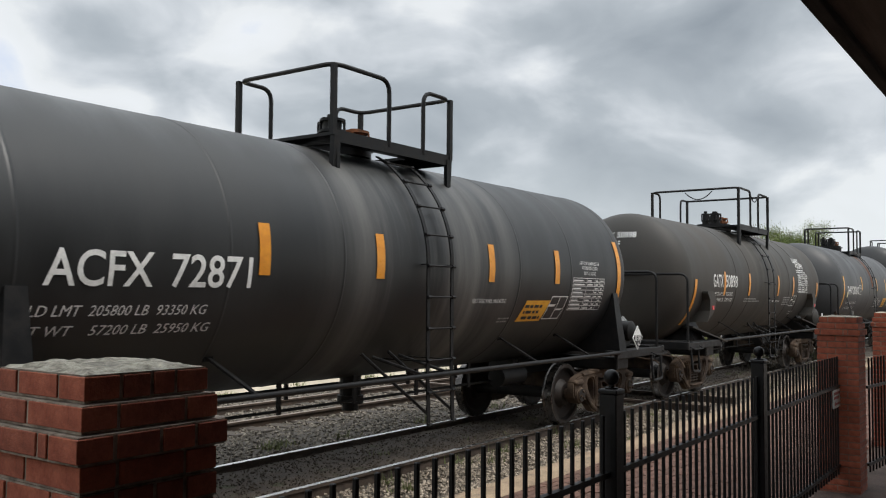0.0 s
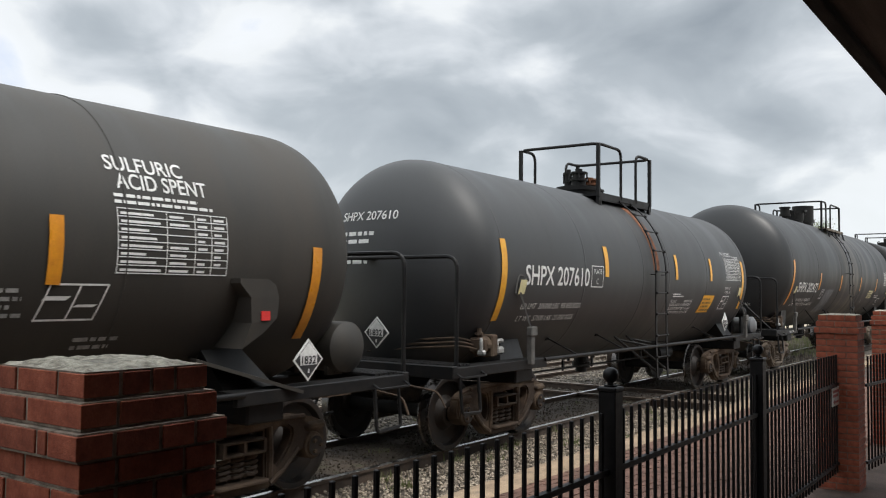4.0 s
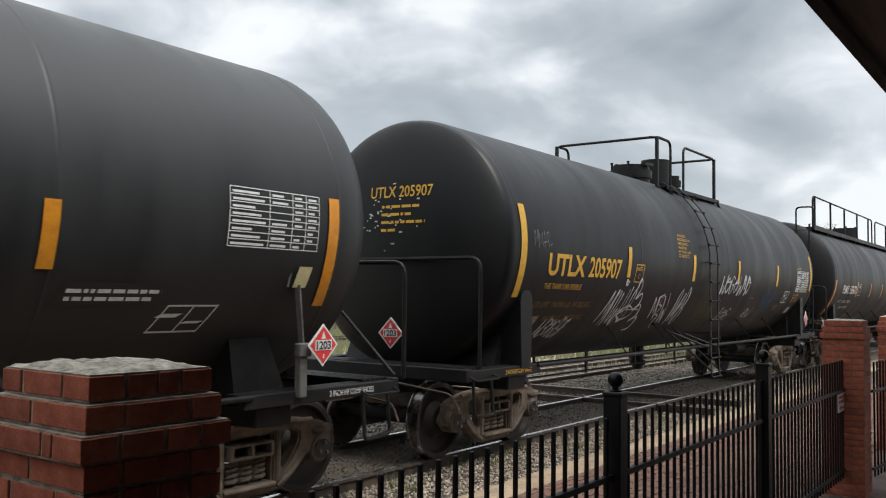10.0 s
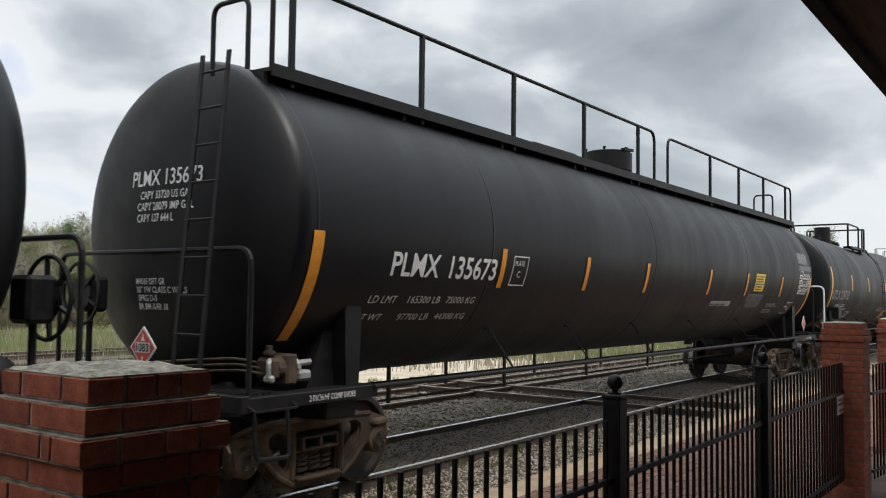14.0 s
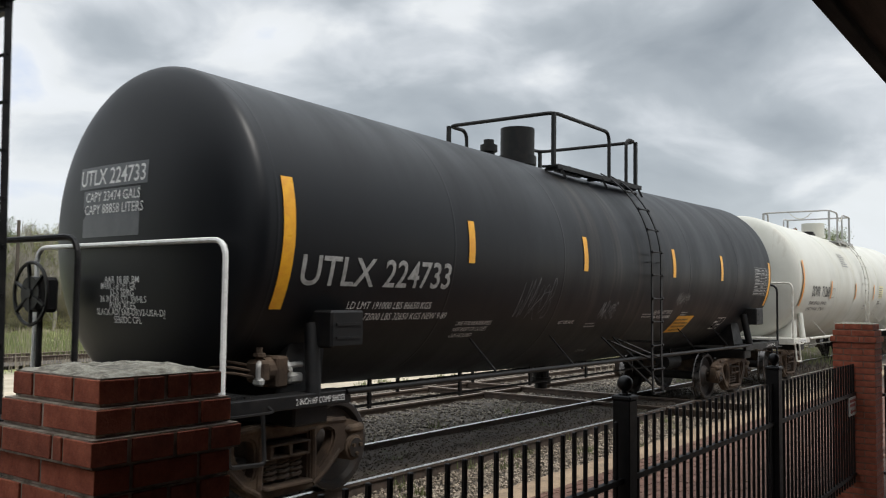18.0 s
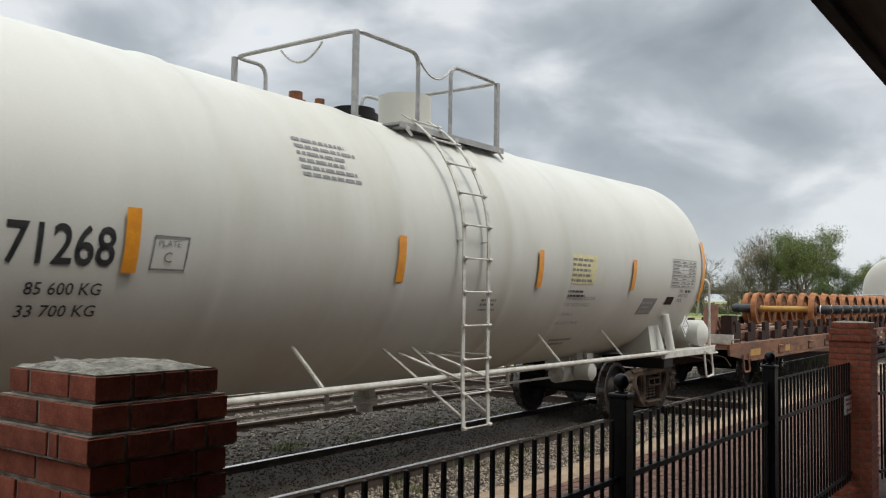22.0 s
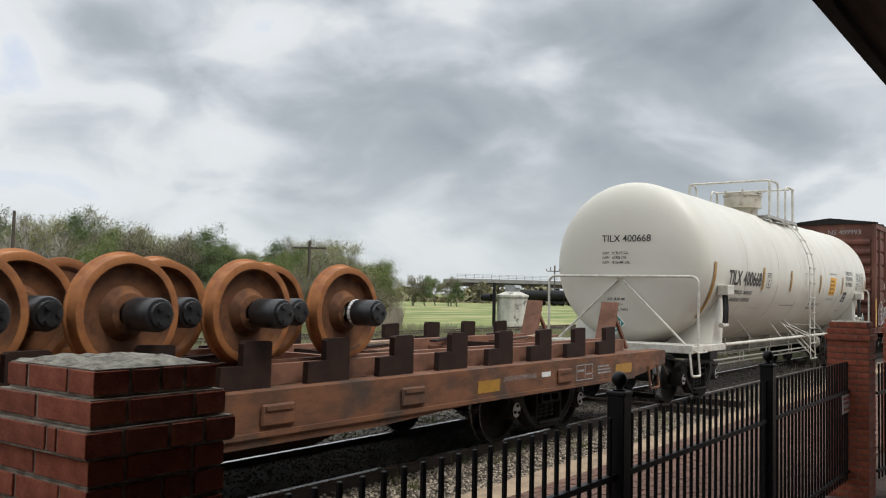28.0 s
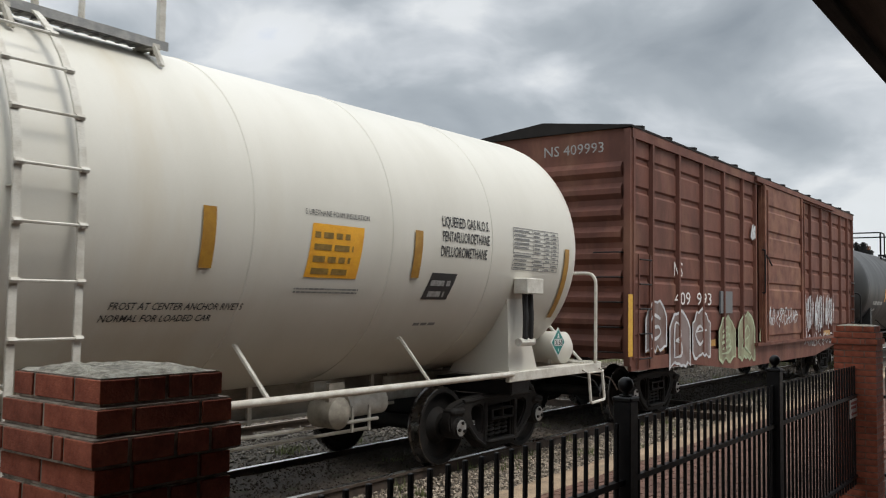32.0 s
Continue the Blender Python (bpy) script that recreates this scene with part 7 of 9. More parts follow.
car, rel, skin = tank_car(dict(
    label="very long black tank car with a full-length roof walk", tank=(-89.08, -70.5), r=1.60, zc=2.68, depth=0.45, depth_back=0.52, power=2.1, head_mat="head_tone", paint="tank_black", saddle_in=True, hoop_at=(-89.62, -69.65), hoods=((-88.22, 1.92, 0.12), (-71.45, 1.92, 0.12)), shoe_marks=[(-70.79, "white"), (-88.95, "white")],
    trucks=(-88.4, -71.45), ends=(-89.75, -69.6), struts=(-85.3, -83.2, -80.9, -78.2, -75.4, -73.4), seams=(-86, -81, -76), outlet=False,
    domes=[("manway", -79.45, 0.0, [(0.16, 0.36), (0.32, 0.46), (0.04, 0.40)], "iron")], strip="orange", saddle_top=0.3,
    strips=strips((-85.74, -83.47, -81.32, -78.3, -75.96, -73.28), 2.09, 2.55, 0.10) + [(-88.96, 1.55, 2.55, 0.14), (-70.62, 1.6, 2.58, 0.14)],
    texts=[("PLMX", -87.85, 2.18, 0.24, 0.82, dict(bold=0.016)), ("135673", -86.82, 2.18, 0.24, 0.94, dict(bold=0.016)), ("LD LMT", -88.05, 1.90, 0.085, 0.45, dict(bold=0.0, shear=0.15)),
           ("165300 LB   75000 KG", -87.4, 1.90, 0.085, 1.25, dict(bold=0.0)), ("LT WT", -88.1, 1.72, 0.085, 0.38, dict(bold=0.0, shear=0.15)),
           ("97700 LB   44300 KG", -87.45, 1.72, 0.085, 1.25, dict(bold=0.0)), ("PLATE", -85.46, 2.36, 0.06, 0.22, dict(bold=0.0)), ("C", -85.38, 2.22, 0.08, 0.07, dict(bold=0.0)),
           ("TRIMETHYLAMINE", -75.68, 2.0, 0.11, 1.0, dict(mat="ink")), ("ANHYDROUS", -75.55, 1.86, 0.11, 0.8, dict(mat="ink")),
           ("DOT 112J340W", -71.72, 2.70, 0.05, 0.42, dict(bold=0.0))],
    tables=[(-71.73, -70.68, 2.17, 2.67, 8, "white")], marks=[(-85.52, -85.16, 2.12, 2.48, 0.02, False, "white"), (-72.40, -71.9, 1.69, 1.96, 0.16, True, "white")],
    notices=[(-75.41, -74.74, 2.19, 2.57, 0.04, "notice", 6, "ink"), (-75.72, -74.64, 1.98, 2.13, 0.04, "grey_panel", 0, ""), (-75.6, -74.66, 1.84, 1.97, 0.02, "grey_panel", 0, ""),
             (-77.86, -76.66, 1.87, 1.97, 0.0, "white_faded", 0, ""), (-71.8, -70.9, 2.92, 3.2, 0.02, "grey_panel", 0, ""), (-71.75, -70.6, 2.76, 2.88, 0.02, "grey_panel", 0, "")],
    graffiti=[(-71.75, -70.95, 2.95, 3.18, "14062751", "white_faded", 31, 0.02, 0.05)],
    print=[(-77.82, -76.7, 1.88, 1.96, 1, "ink"), (-74.0, -73.1, 1.86, 1.95, 2, "white_faded"), (-74.05, -73.3, 1.72, 1.82, 2, "white_faded")],
    end_texts=[("PLMX 135673", 0.40, 3.00, 0.15, 1.02), ("CAPY 33720 US GAL", 0.25, 2.87, 0.075, 0.75), ("CAPY 28079 IMP GAL", 0.29, 2.76, 0.075, 0.82), ("CAPY 127 644 L", 0.29, 2.65, 0.075, 0.55),
               ("M901E DFT GR", 0.32, 2.05, 0.06, 0.45), ("36\" 1W CLASS C WHLS", 0.32, 1.97, 0.06, 0.75), ("SPRG D-5", 0.30, 1.89, 0.06, 0.3), ("BR BM AAR 18", 0.30, 1.81, 0.06, 0.45)],
    placards=[(-89.86, -0.32, 1.48, "placard_red", "1083", "end"), (-70.83, -1.47, 1.42, "placard_red", "1083", "side")],
    brake_wheels=[(-89.85, 0.7, 1.96)], control_valves=[-89.0]))
# roof walk with a long handrail and end ladder
bm = bmesh.new()
a, b, yn, zf = rel(-89.05), rel(-69.95), 0.85, 4.07
box(bm, a, b, -yn - 0.17, -yn + 0.17, zf, zf + 0.04)
box(bm, a, b, -yn - 0.19, -yn - 0.165, zf - 0.05, zf + 0.07)
for k in range(10):
    x = a + (b - a) * k / 9
    bar(bm, (x, -yn, zf), (x, -yn, zf - 0.12), 0.06, 0.2)
part("roof_walk", bm, M["iron"], car)
for p, q, posts in ((-89.0, -79.55, (-88.74, -86.62, -84.52, -82.39, -80.29)), (-78.9, -70.0, (-76.5, -74.55, -72.58, -70.55))):
    bm = bmesh.new()
    pipe(bm, rounded([(rel(p), -yn - 0.12, zf), (rel(p), -yn - 0.12, 5.02), (rel(q), -yn - 0.12, 5.02), (rel(q), -yn - 0.12, zf - 0.1)], 0.2, 5), 0.026)
    for u in posts:
        bar(bm, (rel(u), -yn - 0.12, zf - 0.1), (rel(u), -yn - 0.12, 5.02), 0.05, 0.05)
    part("walk_railing", bm, M["iron"], car)
for p, q in ((-80.9, -79.0),):
    bm = bmesh.new()
    pipe(bm, rounded([(rel(p), yn, zf), (rel(p), yn, 4.82), (rel(q), yn, 4.82), (rel(q), yn, zf)], 0.15, 5), 0.024)
    part("manway_railing", bm, M["iron"], car)
bm = bmesh.new()
pipe(bm, rounded([(rel(-89.4), -0.6, 4.0), (rel(-89.4), -0.6, 4.66), (rel(-89.4), -1.08, 4.66), (rel(-89.4), -1.08, 4.0)], 0.12, 5), 0.024)
part("ladder_top_hoop", bm, M["iron"], car)
bm = bmesh.new()
pipe(bm, rounded([(rel(-70.0), 0.0, 4.0), (rel(-70.0), 0.0, 4.9), (rel(-70.0), -0.5, 4.9), (rel(-70.0), -0.5, 4.0)], 0.12, 5), 0.024)
part("ladder_top_hoop", bm, M["iron"], car)
for xl, yl in ((rel(-89.8), -0.82), (rel(-69.93), -0.82)):
    bm = bmesh.new()
    for y in (yl - 0.18, yl + 0.18):
        bar(bm, (xl, y, 1.1), (xl + (0.25 if xl < 0 else -0.05), y, 4.15), 0.05, 0.016)
    lad = part("end_ladder", bm, M["iron"], car)
    for k in range(9):
        f = (k + 0.5) / 9
        rb = bmesh.new()
        x = xl + (0.25 if xl < 0 else -0.05) * f
        pipe(rb, [(x, yl - 0.20, 1.1 + 3.05 * f), (x, yl + 0.20, 1.1 + 3.05 * f)], 0.012, 6)
        part("rung", rb, M["iron"], lad)

car7, rel7, skin7 = tank_car(dict(
    label="flat-headed black tank car with faded stencils and chalk drawings", tank=(-68.0, -53.34), r=1.555, zc=2.57, sag=0.11, deck_far=1.05, saddle_pole=True, boxes=(-67.05, -54.3), shoe_marks=[(-67.6, "white"), (-53.5, "white")], power=2.3, depth=0.33, depth_back=0.48, paint="tank_coal", hoop_at=(-68.36, -52.42), hoop=(2.42, 2.36),
    trucks=(-67.3, -54.5), ends=(-68.5, -52.5), ladder=(-60.14, -59.77), deck_from=-61.93, deck=(-61.86, -58.95, 3.90, 4.71), gate=(-60.01, -59.34), rail_r=0.03,
    struts=(-64.3, -62.4, -57.7, -55.9), bead=0.0015, seams=(-65.3, -62.8, -58.2, -55.6), strip="amber", white_hoop=0,
    domes=[("safety_valve", -62.14, 0.1, [(0.1, 0.09), (0.1, 0.13), (0.08, 0.08)], "iron"), ("valve_housing", -61.32, 0.1, [(0.14, 0.30), (0.44, 0.27)], "iron"),
           ("manway", -59.7, 0.1, [(0.08, 0.25), (0.06, 0.22), (0.05, 0.08)], "iron")],
    strips=strips((-64.98, -62.20, -58.97, -56.55), 2.36, 2.83, 0.12) + [(-67.77, 1.85, 3.0, 0.14), (-53.44, 1.9, 2.82, 0.12)],
    texts=[("UTLX", -67.58, 2.07, 0.27, 1.0, dict(mat="white_faded")), ("224733", -66.44, 2.07, 0.27, 1.10, dict(mat="white_faded")),
           ("LD LMT 191000 LBS 86650 KGS", -66.86, 1.85, 0.08, 1.31, dict(bold=0.0)), ("LT  WT  72000 LBS 32650 KGS NEW 9-89", -66.94, 1.74, 0.08, 1.74, dict(bold=0.0)),
           ("LINE FOR HEATER PIPES", -64.93, 1.66, 0.055, 0.72, dict(bold=0.0)), ("NOT INLET OR OUTLET", -64.93, 1.59, 0.055, 0.68, dict(bold=0.0)), ("CAPS REQUIRED", -64.93, 1.52, 0.055, 0.45, dict(bold=0.0)),
           ("VACUUM RELIEF DEVICE", -59.47, 1.76, 0.055, 0.78, dict(bold=0.0, shear=0.1)), ("TANK WHEN UNLOADING", -59.47, 1.68, 0.055, 0.78, dict(bold=0.0, shear=0.1)), ("BOT OPE VALVE", -62.55, 1.64, 0.05, 0.42, dict(bold=0.0)), ("CLEANED", -61.3, 1.2, 0.05, 0.3, dict(mat="white_faded"))],
    tables=[(-54.48, -53.42, 2.12, 2.68, 8, "white_faded")], marks=[(-56.12, -55.64, 1.44, 1.66, 0.12, True, "white")],
    notices=[(-58.42, -57.62, 1.42, 1.71, 0.16, "notice_orange", 4, "yellow_dull")],
    graffiti=[(-63.85, -62.98, 1.72, 2.22, "41670", "spray_grey", 41, 0.010, 0.1), (-61.5, -61.0, 1.7, 1.95, "1406273", "spray_grey", 42, 0.012, 0.05), (-58.70, -58.16, 1.88, 2.12, "10627", "white_faded", 43, 0.008, 0.1)],
    print=[(-61.75, -61.4, 1.58, 1.66, 2, "white_faded"), (-59.9, -59.25, 1.7, 1.78, 2, "white_faded"), (-58.2, -57.9, 1.72, 1.80, 2, "white_faded")],
    end_texts=[("UTLX 224733", 0.81, 3.00, 0.15, 1.08), ("CAPY 23474 GALS", 0.69, 2.84, 0.09, 0.9), ("CAPY 88858 LITERS", 0.70, 2.72, 0.09, 0.96), ("AAR 18 BR BM", 0.32, 2.07, 0.06, 0.54), ("MARK L-8 DFT GR", 0.38, 2.01, 0.06, 0.55),
               ("D-5 SPRG", 0.22, 1.95, 0.06, 0.36), ("36 IN IW STL WHLS", 0.40, 1.89, 0.06, 0.72), ("RWS XLES", 0.24, 1.83, 0.06, 0.4), ("SLACK ADJ SAB-DRV2-USA-DJ", 0.47, 1.77, 0.06, 1.03), ("SE60DC CPL", 0.18, 1.70, 0.06, 0.42)],
    brake_wheels=[(-68.6, 1.1, 1.96)], control_valves=[-67.6]))
for y0, y1, z0, z1 in ((0.84, -0.30, 2.97, 3.18), (0.74, -0.20, 2.50, 2.95)):
    bm = bmesh.new()
    for k in range(6):
        ya, yb = y0 + (y1 - y0) * k / 6, y0 + (y1 - y0) * (k + 1) / 6
        end_patch(bm, skin7, yb, ya, z0, z1, 0.003)
    part("stencil_patch", bm, M["grey_panel"], car7)

tank_car(dict(
    label="weathered chalk-white tank car with rusty stains on its head", tank=(-50.71, -35.91), r=1.575, zc=2.575, sag=0.10, power=2.15, depth=0.37, depth_back=0.55, smooth_heads=True, hoop_at=(-51.10, -35.15), hoop=(2.44, 2.36), head_mat="chalk_head", paint="tank_chalk", steel="iron_chalk",
    trucks=(-50.15, -37.05), ends=(-51.25, -35.0), ladder=(-43.63, -43.14), deck=(-44.55, -41.72, 3.88, 4.80), deck_far=1.10, gate=(-43.45, -42.79), deck_mat="galvanised", rail_mat="galvanised",
    chain=True, ink="ink_faded", struts=(-47.9, -45.58, -41.02, -39.05), seams=(-46.9, -44.6, -42.5, -41.0), bead=0.022, bead_width=0.09, strip="orange", saddle_paint=True, saddle_pole=True, shoe_marks=[(-50.78, "ink")], pipe_r=0.034,
    domes=[("valve_housing", -42.5, 0.1, [(0.12, 0.38), (0.36, 0.35)], "tank_chalk"), ("manway", -43.5, 0.1, [(0.08, 0.30), (0.06, 0.26)], "iron"), ("valve", -44.4, 0.2, [(0.1, 0.12), (0.1, 0.08)], "rust_plate"), ("valve", -43.9, 0.3, [(0.1, 0.1), (0.14, 0.06)], "rust_plate")],
    strips=strips((-47.72, -44.62, -41.80, -38.90), 2.10, 2.56, 0.12) + [(-50.63, 1.9, 3.0, 0.14), (-35.87, 1.95, 3.0, 0.12)],
    texts=[("DOWX", -49.62, 2.14, 0.27, 0.80, dict(mat="ink")), ("71268", -48.63, 2.14, 0.27, 0.79, dict(mat="ink")),
           ("LD LMT 188700 LB     85 600 KG", -49.65, 1.93, 0.09, 1.75, dict(bold=0.006, mat="ink")), ("LT WT  74100 LB     33 700 KG", -49.65, 1.78, 0.09, 1.75, dict(bold=0.006, mat="ink")),
           ("4 IN FIBERGLASS INSULATION", -40.9, 1.94, 0.05, 0.85, dict(bold=0.0)), ("DO NOT EXCEED 400 DEG F", -40.95, 1.85, 0.05, 0.8, dict(bold=0.0)), ("HOT OPR VALVE", -41.0, 1.72, 0.05, 0.45, dict(bold=0.0)),
           ("AUXILIARY VALVES ATTACHED", -41.05, 1.60, 0.05, 0.8, dict(bold=0.0)), ("LINING -", -36.86, 2.09, 0.055, 0.24, dict(bold=0.0, shear=0.1, mat="ink")), ("APPLIED 7-2000", -36.84, 2.01, 0.055, 0.45, dict(bold=0.0, shear=0.1, mat="ink")), ("BY UTCI", -36.84, 1.93, 0.055, 0.23, dict(bold=0.0, shear=0.1, mat="ink")),
           ("PLATE", -47.48, 2.30, 0.045, 0.2, dict(bold=0.0)), ("C", -47.42, 2.18, 0.08, 0.07, dict(bold=0.0))],
    tables=[(-37.31, -36.20, 2.17, 2.64, 8, "ink_faded")], brake_wheels=[(-35.1, -0.62, 1.91)], marks=[(-47.54, -47.22, 2.12, 2.38, 0.02, False, "ink_faded")],
    notices=[(-40.98, -40.2, 2.16, 2.56, 0.04, "notice_pale", 5, "ink_faded"), (-38.38, -37.80, 1.72, 1.98, 0.08, "ink_faded", 3, "white_faded"), (-37.36, -37.03, 1.88, 2.01, 0.03, "flat_dark", 0, "")],
    print=[(-41.0, -40.3, 1.98, 2.1, 2, "ink"), (-45.93, -45.1, 3.02, 3.42, 6, "ink_faded"), (-43.0, -42.6, 1.86, 1.96, 2, "ink_faded"), (-40.7, -40.0, 1.3, 1.42, 2, "ink_faded"), (-36.58, -36.24, 2.09, 2.17, 1, "ink"), (-43.0, -42.6, 1.80, 1.84, 1, "ink_faded")],
    end_texts=[("DOWX", 0.48, 3.17, 0.14, 0.36), ("71268", 0.0, 3.17, 0.14, 0.40)], end_print=[(0.61, 0.10, 2.86, 3.12, 4), (-0.06, -0.45, 2.77, 3.14, 5)],
    placards=[(-51.26, -0.21, 1.49, "white", "", "end"), (-36.55, -1.50, 1.50, "white", "", "side")],
    reservoirs=[(-35.44, -0.95, 1.34, 0.25, 0.9, "tank_chalk"), (-38.9, -0.75, 0.82, 0.14, 0.25, "tank_chalk")]))


def flat_car():
    mid = along(-19.9)
    car = thing("flat_car", "rust-orange flat car fitted with dark chocks for wheelsets", "flat car", group="cars of the train")
    CARS.append((car, mid))
    rel = lambda u: along(u) - mid
    a, b = rel(-33.9), rel(-6.3)
    for i, u in enumerate((-30.0, -9.8)):
        truck(car, rel(u), "dark" if i == 0 else "dark")
        coupler(car, (a, b)[i], (-1, 1)[i])
    for s in (-1, 1):
        bm = bmesh.new()
        y = s * 1.42
        prism(bm, [(a, 1.07), (a, 0.86), (a + 1.2, 0.72), (rel(-30.0) + 2.2, 0.70), (rel(-30.0) + 4.0, 0.62), (rel(-9.8) - 4.0, 0.62), (rel(-9.8) - 2.2, 0.70),
                   (b - 1.2, 0.72), (b, 0.86), (b, 1.07)], "y", min(y, y - s * 0.05), max(y, y - s * 0.05))
        box(bm, a, b, min(y, y - s * 0.28), max(y, y - s * 0.28), 1.05, 1.085)
        box(bm, a + 1.3, b - 1.3, min(y + s * 0.03, y), max(y + s * 0.03, y), 0.70, 0.745)
        part("side_sill", bm, M["flat_orange"], car)
        bm = bmesh.new()
        box(bm, rel(-32.6), rel(-7.2), s * 1.02 - 0.05, s * 1.02 + 0.05, 1.085, 1.27)
        part("chock_beam", bm, M["flat_salmon"], car)
        bm = bmesh.new()
        box(bm, rel(-32.6), rel(-7.2), s * 0.79 - 0.04, s * 0.79 + 0.04, 1.085, 1.285)
        part("wheel_rail", bm, M["flat_salmon"], car)
        k = 0
        u = -32.95 if s < 0 else -33.29
        rk = random.Random(40 + s)
        while u < -7.3:
            bm = bmesh.new()
            yy = s * 1.20
            d = rk.uniform(-0.02, 0.02)
            prism(bm, [(rel(u), 1.085), (rel(u) + 0.33, 1.085), (rel(u) + 0.33 + d * 0.4, 1.485 + d * 0.5), (rel(u) + 0.30, 1.50), (rel(u) + 0.03, 1.50 + d * 0.6), (rel(u) + d * 0.5, 1.48)], "y", yy - 0.035, yy + 0.035)
            prism(bm, [(rel(u) - 0.25, 1.085), (rel(u) + 0.02, 1.085), (rel(u) + 0.02, 1.29), (rel(u) - 0.24, 1.285 + d * 0.5)], "y", yy - 0.04, yy + 0.03)
            part("chock", bm, M["flat_dark"], car)
            u += 1.03
            k += 1
    bm = bmesh.new()
    box(bm, a, b, -1.36, 1.36, 0.98, 1.05)
    part("deck", bm, M["flat_salmon"], car)
    bm = bmesh.new()
    box(bm, a + 0.2, b - 0.2, -0.3, 0.3, 0.62, 0.98)
    prism(bm, [(rel(-27.6), 0.62), (rel(-26.2), 0.27), (rel(-13.6), 0.27), (rel(-12.2), 0.62)], "y", -0.3, 0.3)
    part("centre_sill", bm, M["flat_dark"], car)
    rnd = random.Random(9)
    for k in range(46):
        x = rel(-32.4) + k * 0.55
        bm = bmesh.new()
        box(bm, x, x + 0.09, -0.95, 0.95, 1.085, 1.085 + rnd.uniform(0.05, 0.17))
        part("deck_bar", bm, M["flat_salmon"] if k % 3 else M["flat_dark"], car)
    # slanting end stands
    for u, way in ((-33.0, -1), (-7.05, -1)):
        for s in (-1, 1):
            bm = bmesh.new()
            x, y = rel(u), s * 0.72
            v = [bm.verts.new(p) for p in ((x + way * 0.15, y - 0.16, 1.1), (x + way * 0.15, y + 0.16, 1.1), (x - way * 0.10, y + 0.14, 1.86), (x - way * 0.10, y - 0.14, 1.86),
                                           (x + way * 0.22, y - 0.16, 1.1), (x + way * 0.22, y + 0.16, 1.1), (x - way * 0.03, y + 0.14, 1.87), (x - way * 0.03, y - 0.14, 1.87))]
            for q in ((0, 1, 2, 3), (4, 7, 6, 5), (0, 4, 5, 1), (1, 5, 6, 2), (2, 6, 7, 3), (3, 7, 4, 0)):
                bm.faces.new([v[i] for i in q])
            bmesh.ops.recalc_face_normals(bm, faces=bm.faces[:])
            for t in (-1, 1):
                bar(bm, (x - way * 0.0, y + t * 0.12, 1.62), (x - way * 0.42, y + t * 0.14, 1.1), 0.05, 0.05)
            part("end_stand", bm, M["flat_salmon"], car)
    bm = bmesh.new()
    x = rel(-33.65)
    box(bm, x, x + 1.15, 1.22, 1.30, 1.08, 1.78)
    box(bm, x + 0.08, x + 0.5, 1.16, 1.22, 1.1, 1.5)
    box(bm, x + 0.82, x + 1.12, 1.12, 1.22, 1.1, 1.62)
    part("bulkhead_panel", bm, M["flat_salmon"], car)
    bm = bmesh.new()
    box(bm, rel(-33.19), rel(-32.78), -1.22, -1.0, 1.085, 1.65)
    pipe(bm, [(rel(-33.1), -1.25, 1.5), (rel(-32.55), -1.0, 1.5)], 0.03)
    spin(bm, [(rel(-32.55), 0), (rel(-32.55), 0.06), (rel(-32.51), 0.06), (rel(-32.51), 0)], 10, "x", (0, -1.0, 1.5))
    part("hand_brake_stand", bm, M["flat_dark"], car)
    side = Wall(y=-1.42)
    sticker(car, side, "number_board", rel(-24.18), rel(-22.46), 0.745, 1.068, M["cream_field"], "cream painted number field", lean=0.10)
    lettering(car, side, "AOK 6313", rel(-23.80), 0.82, 0.20, M["ink_worn"], 1.02, 0.012, out=0.009)
    for u0, u1 in ((-32.6, -31.9), (-29.93, -29.53), (-25.0, -24.6), (-21.9, -21.4), (-16.6, -16.1), (-12.08, -11.60), (-8.3, -7.7)):
        sticker(car, side, "reflector_strip", rel(u0), rel(u1), 0.80, 0.945, M["ochre"], lean=0.02)
    bars(car, side, rel(-31.4), rel(-30.7), 0.80, 0.86, 1, M["flat_dark"], 3)
    lettering(car, side, "LMT", rel(-18.6), 0.90, 0.075, M["white_faded"], 0.3)
    lettering(car, side, "142900", rel(-17.95), 0.91, 0.085, M["white"], 0.36)
    lettering(car, side, "77100", rel(-17.95), 0.72, 0.085, M["white"], 0.31)
    # cream end block, grab irons and a deep stirrup at the leading corner
    bm = bmesh.new()
    box(bm, a + 0.55, a + 0.62, -1.30, -0.35, 1.085, 1.26)
    part("end_block", bm, M["iron_chalk"], car)
    for y in (-1.2, -0.6):
        bm = bmesh.new()
        pipe(bm, rounded([(a - 0.0, y, 0.98), (a - 0.07, y, 0.98), (a - 0.07, y + 0.4, 0.98), (a, y + 0.4, 0.98)], 0.03), 0.012, 6)
        part("grab_iron", bm, M["flat_orange"], car)
    bm = bmesh.new()
    pipe(bm, rounded([(a + 0.1, -1.42, 1.08), (a + 0.1, -1.42, 1.17), (a + 0.62, -1.42, 1.17), (a + 0.62, -1.42, 1.08)], 0.03), 0.012, 6)
    part("grab_iron", bm, M["flat_orange"], car)
    rb = random.Random(21)
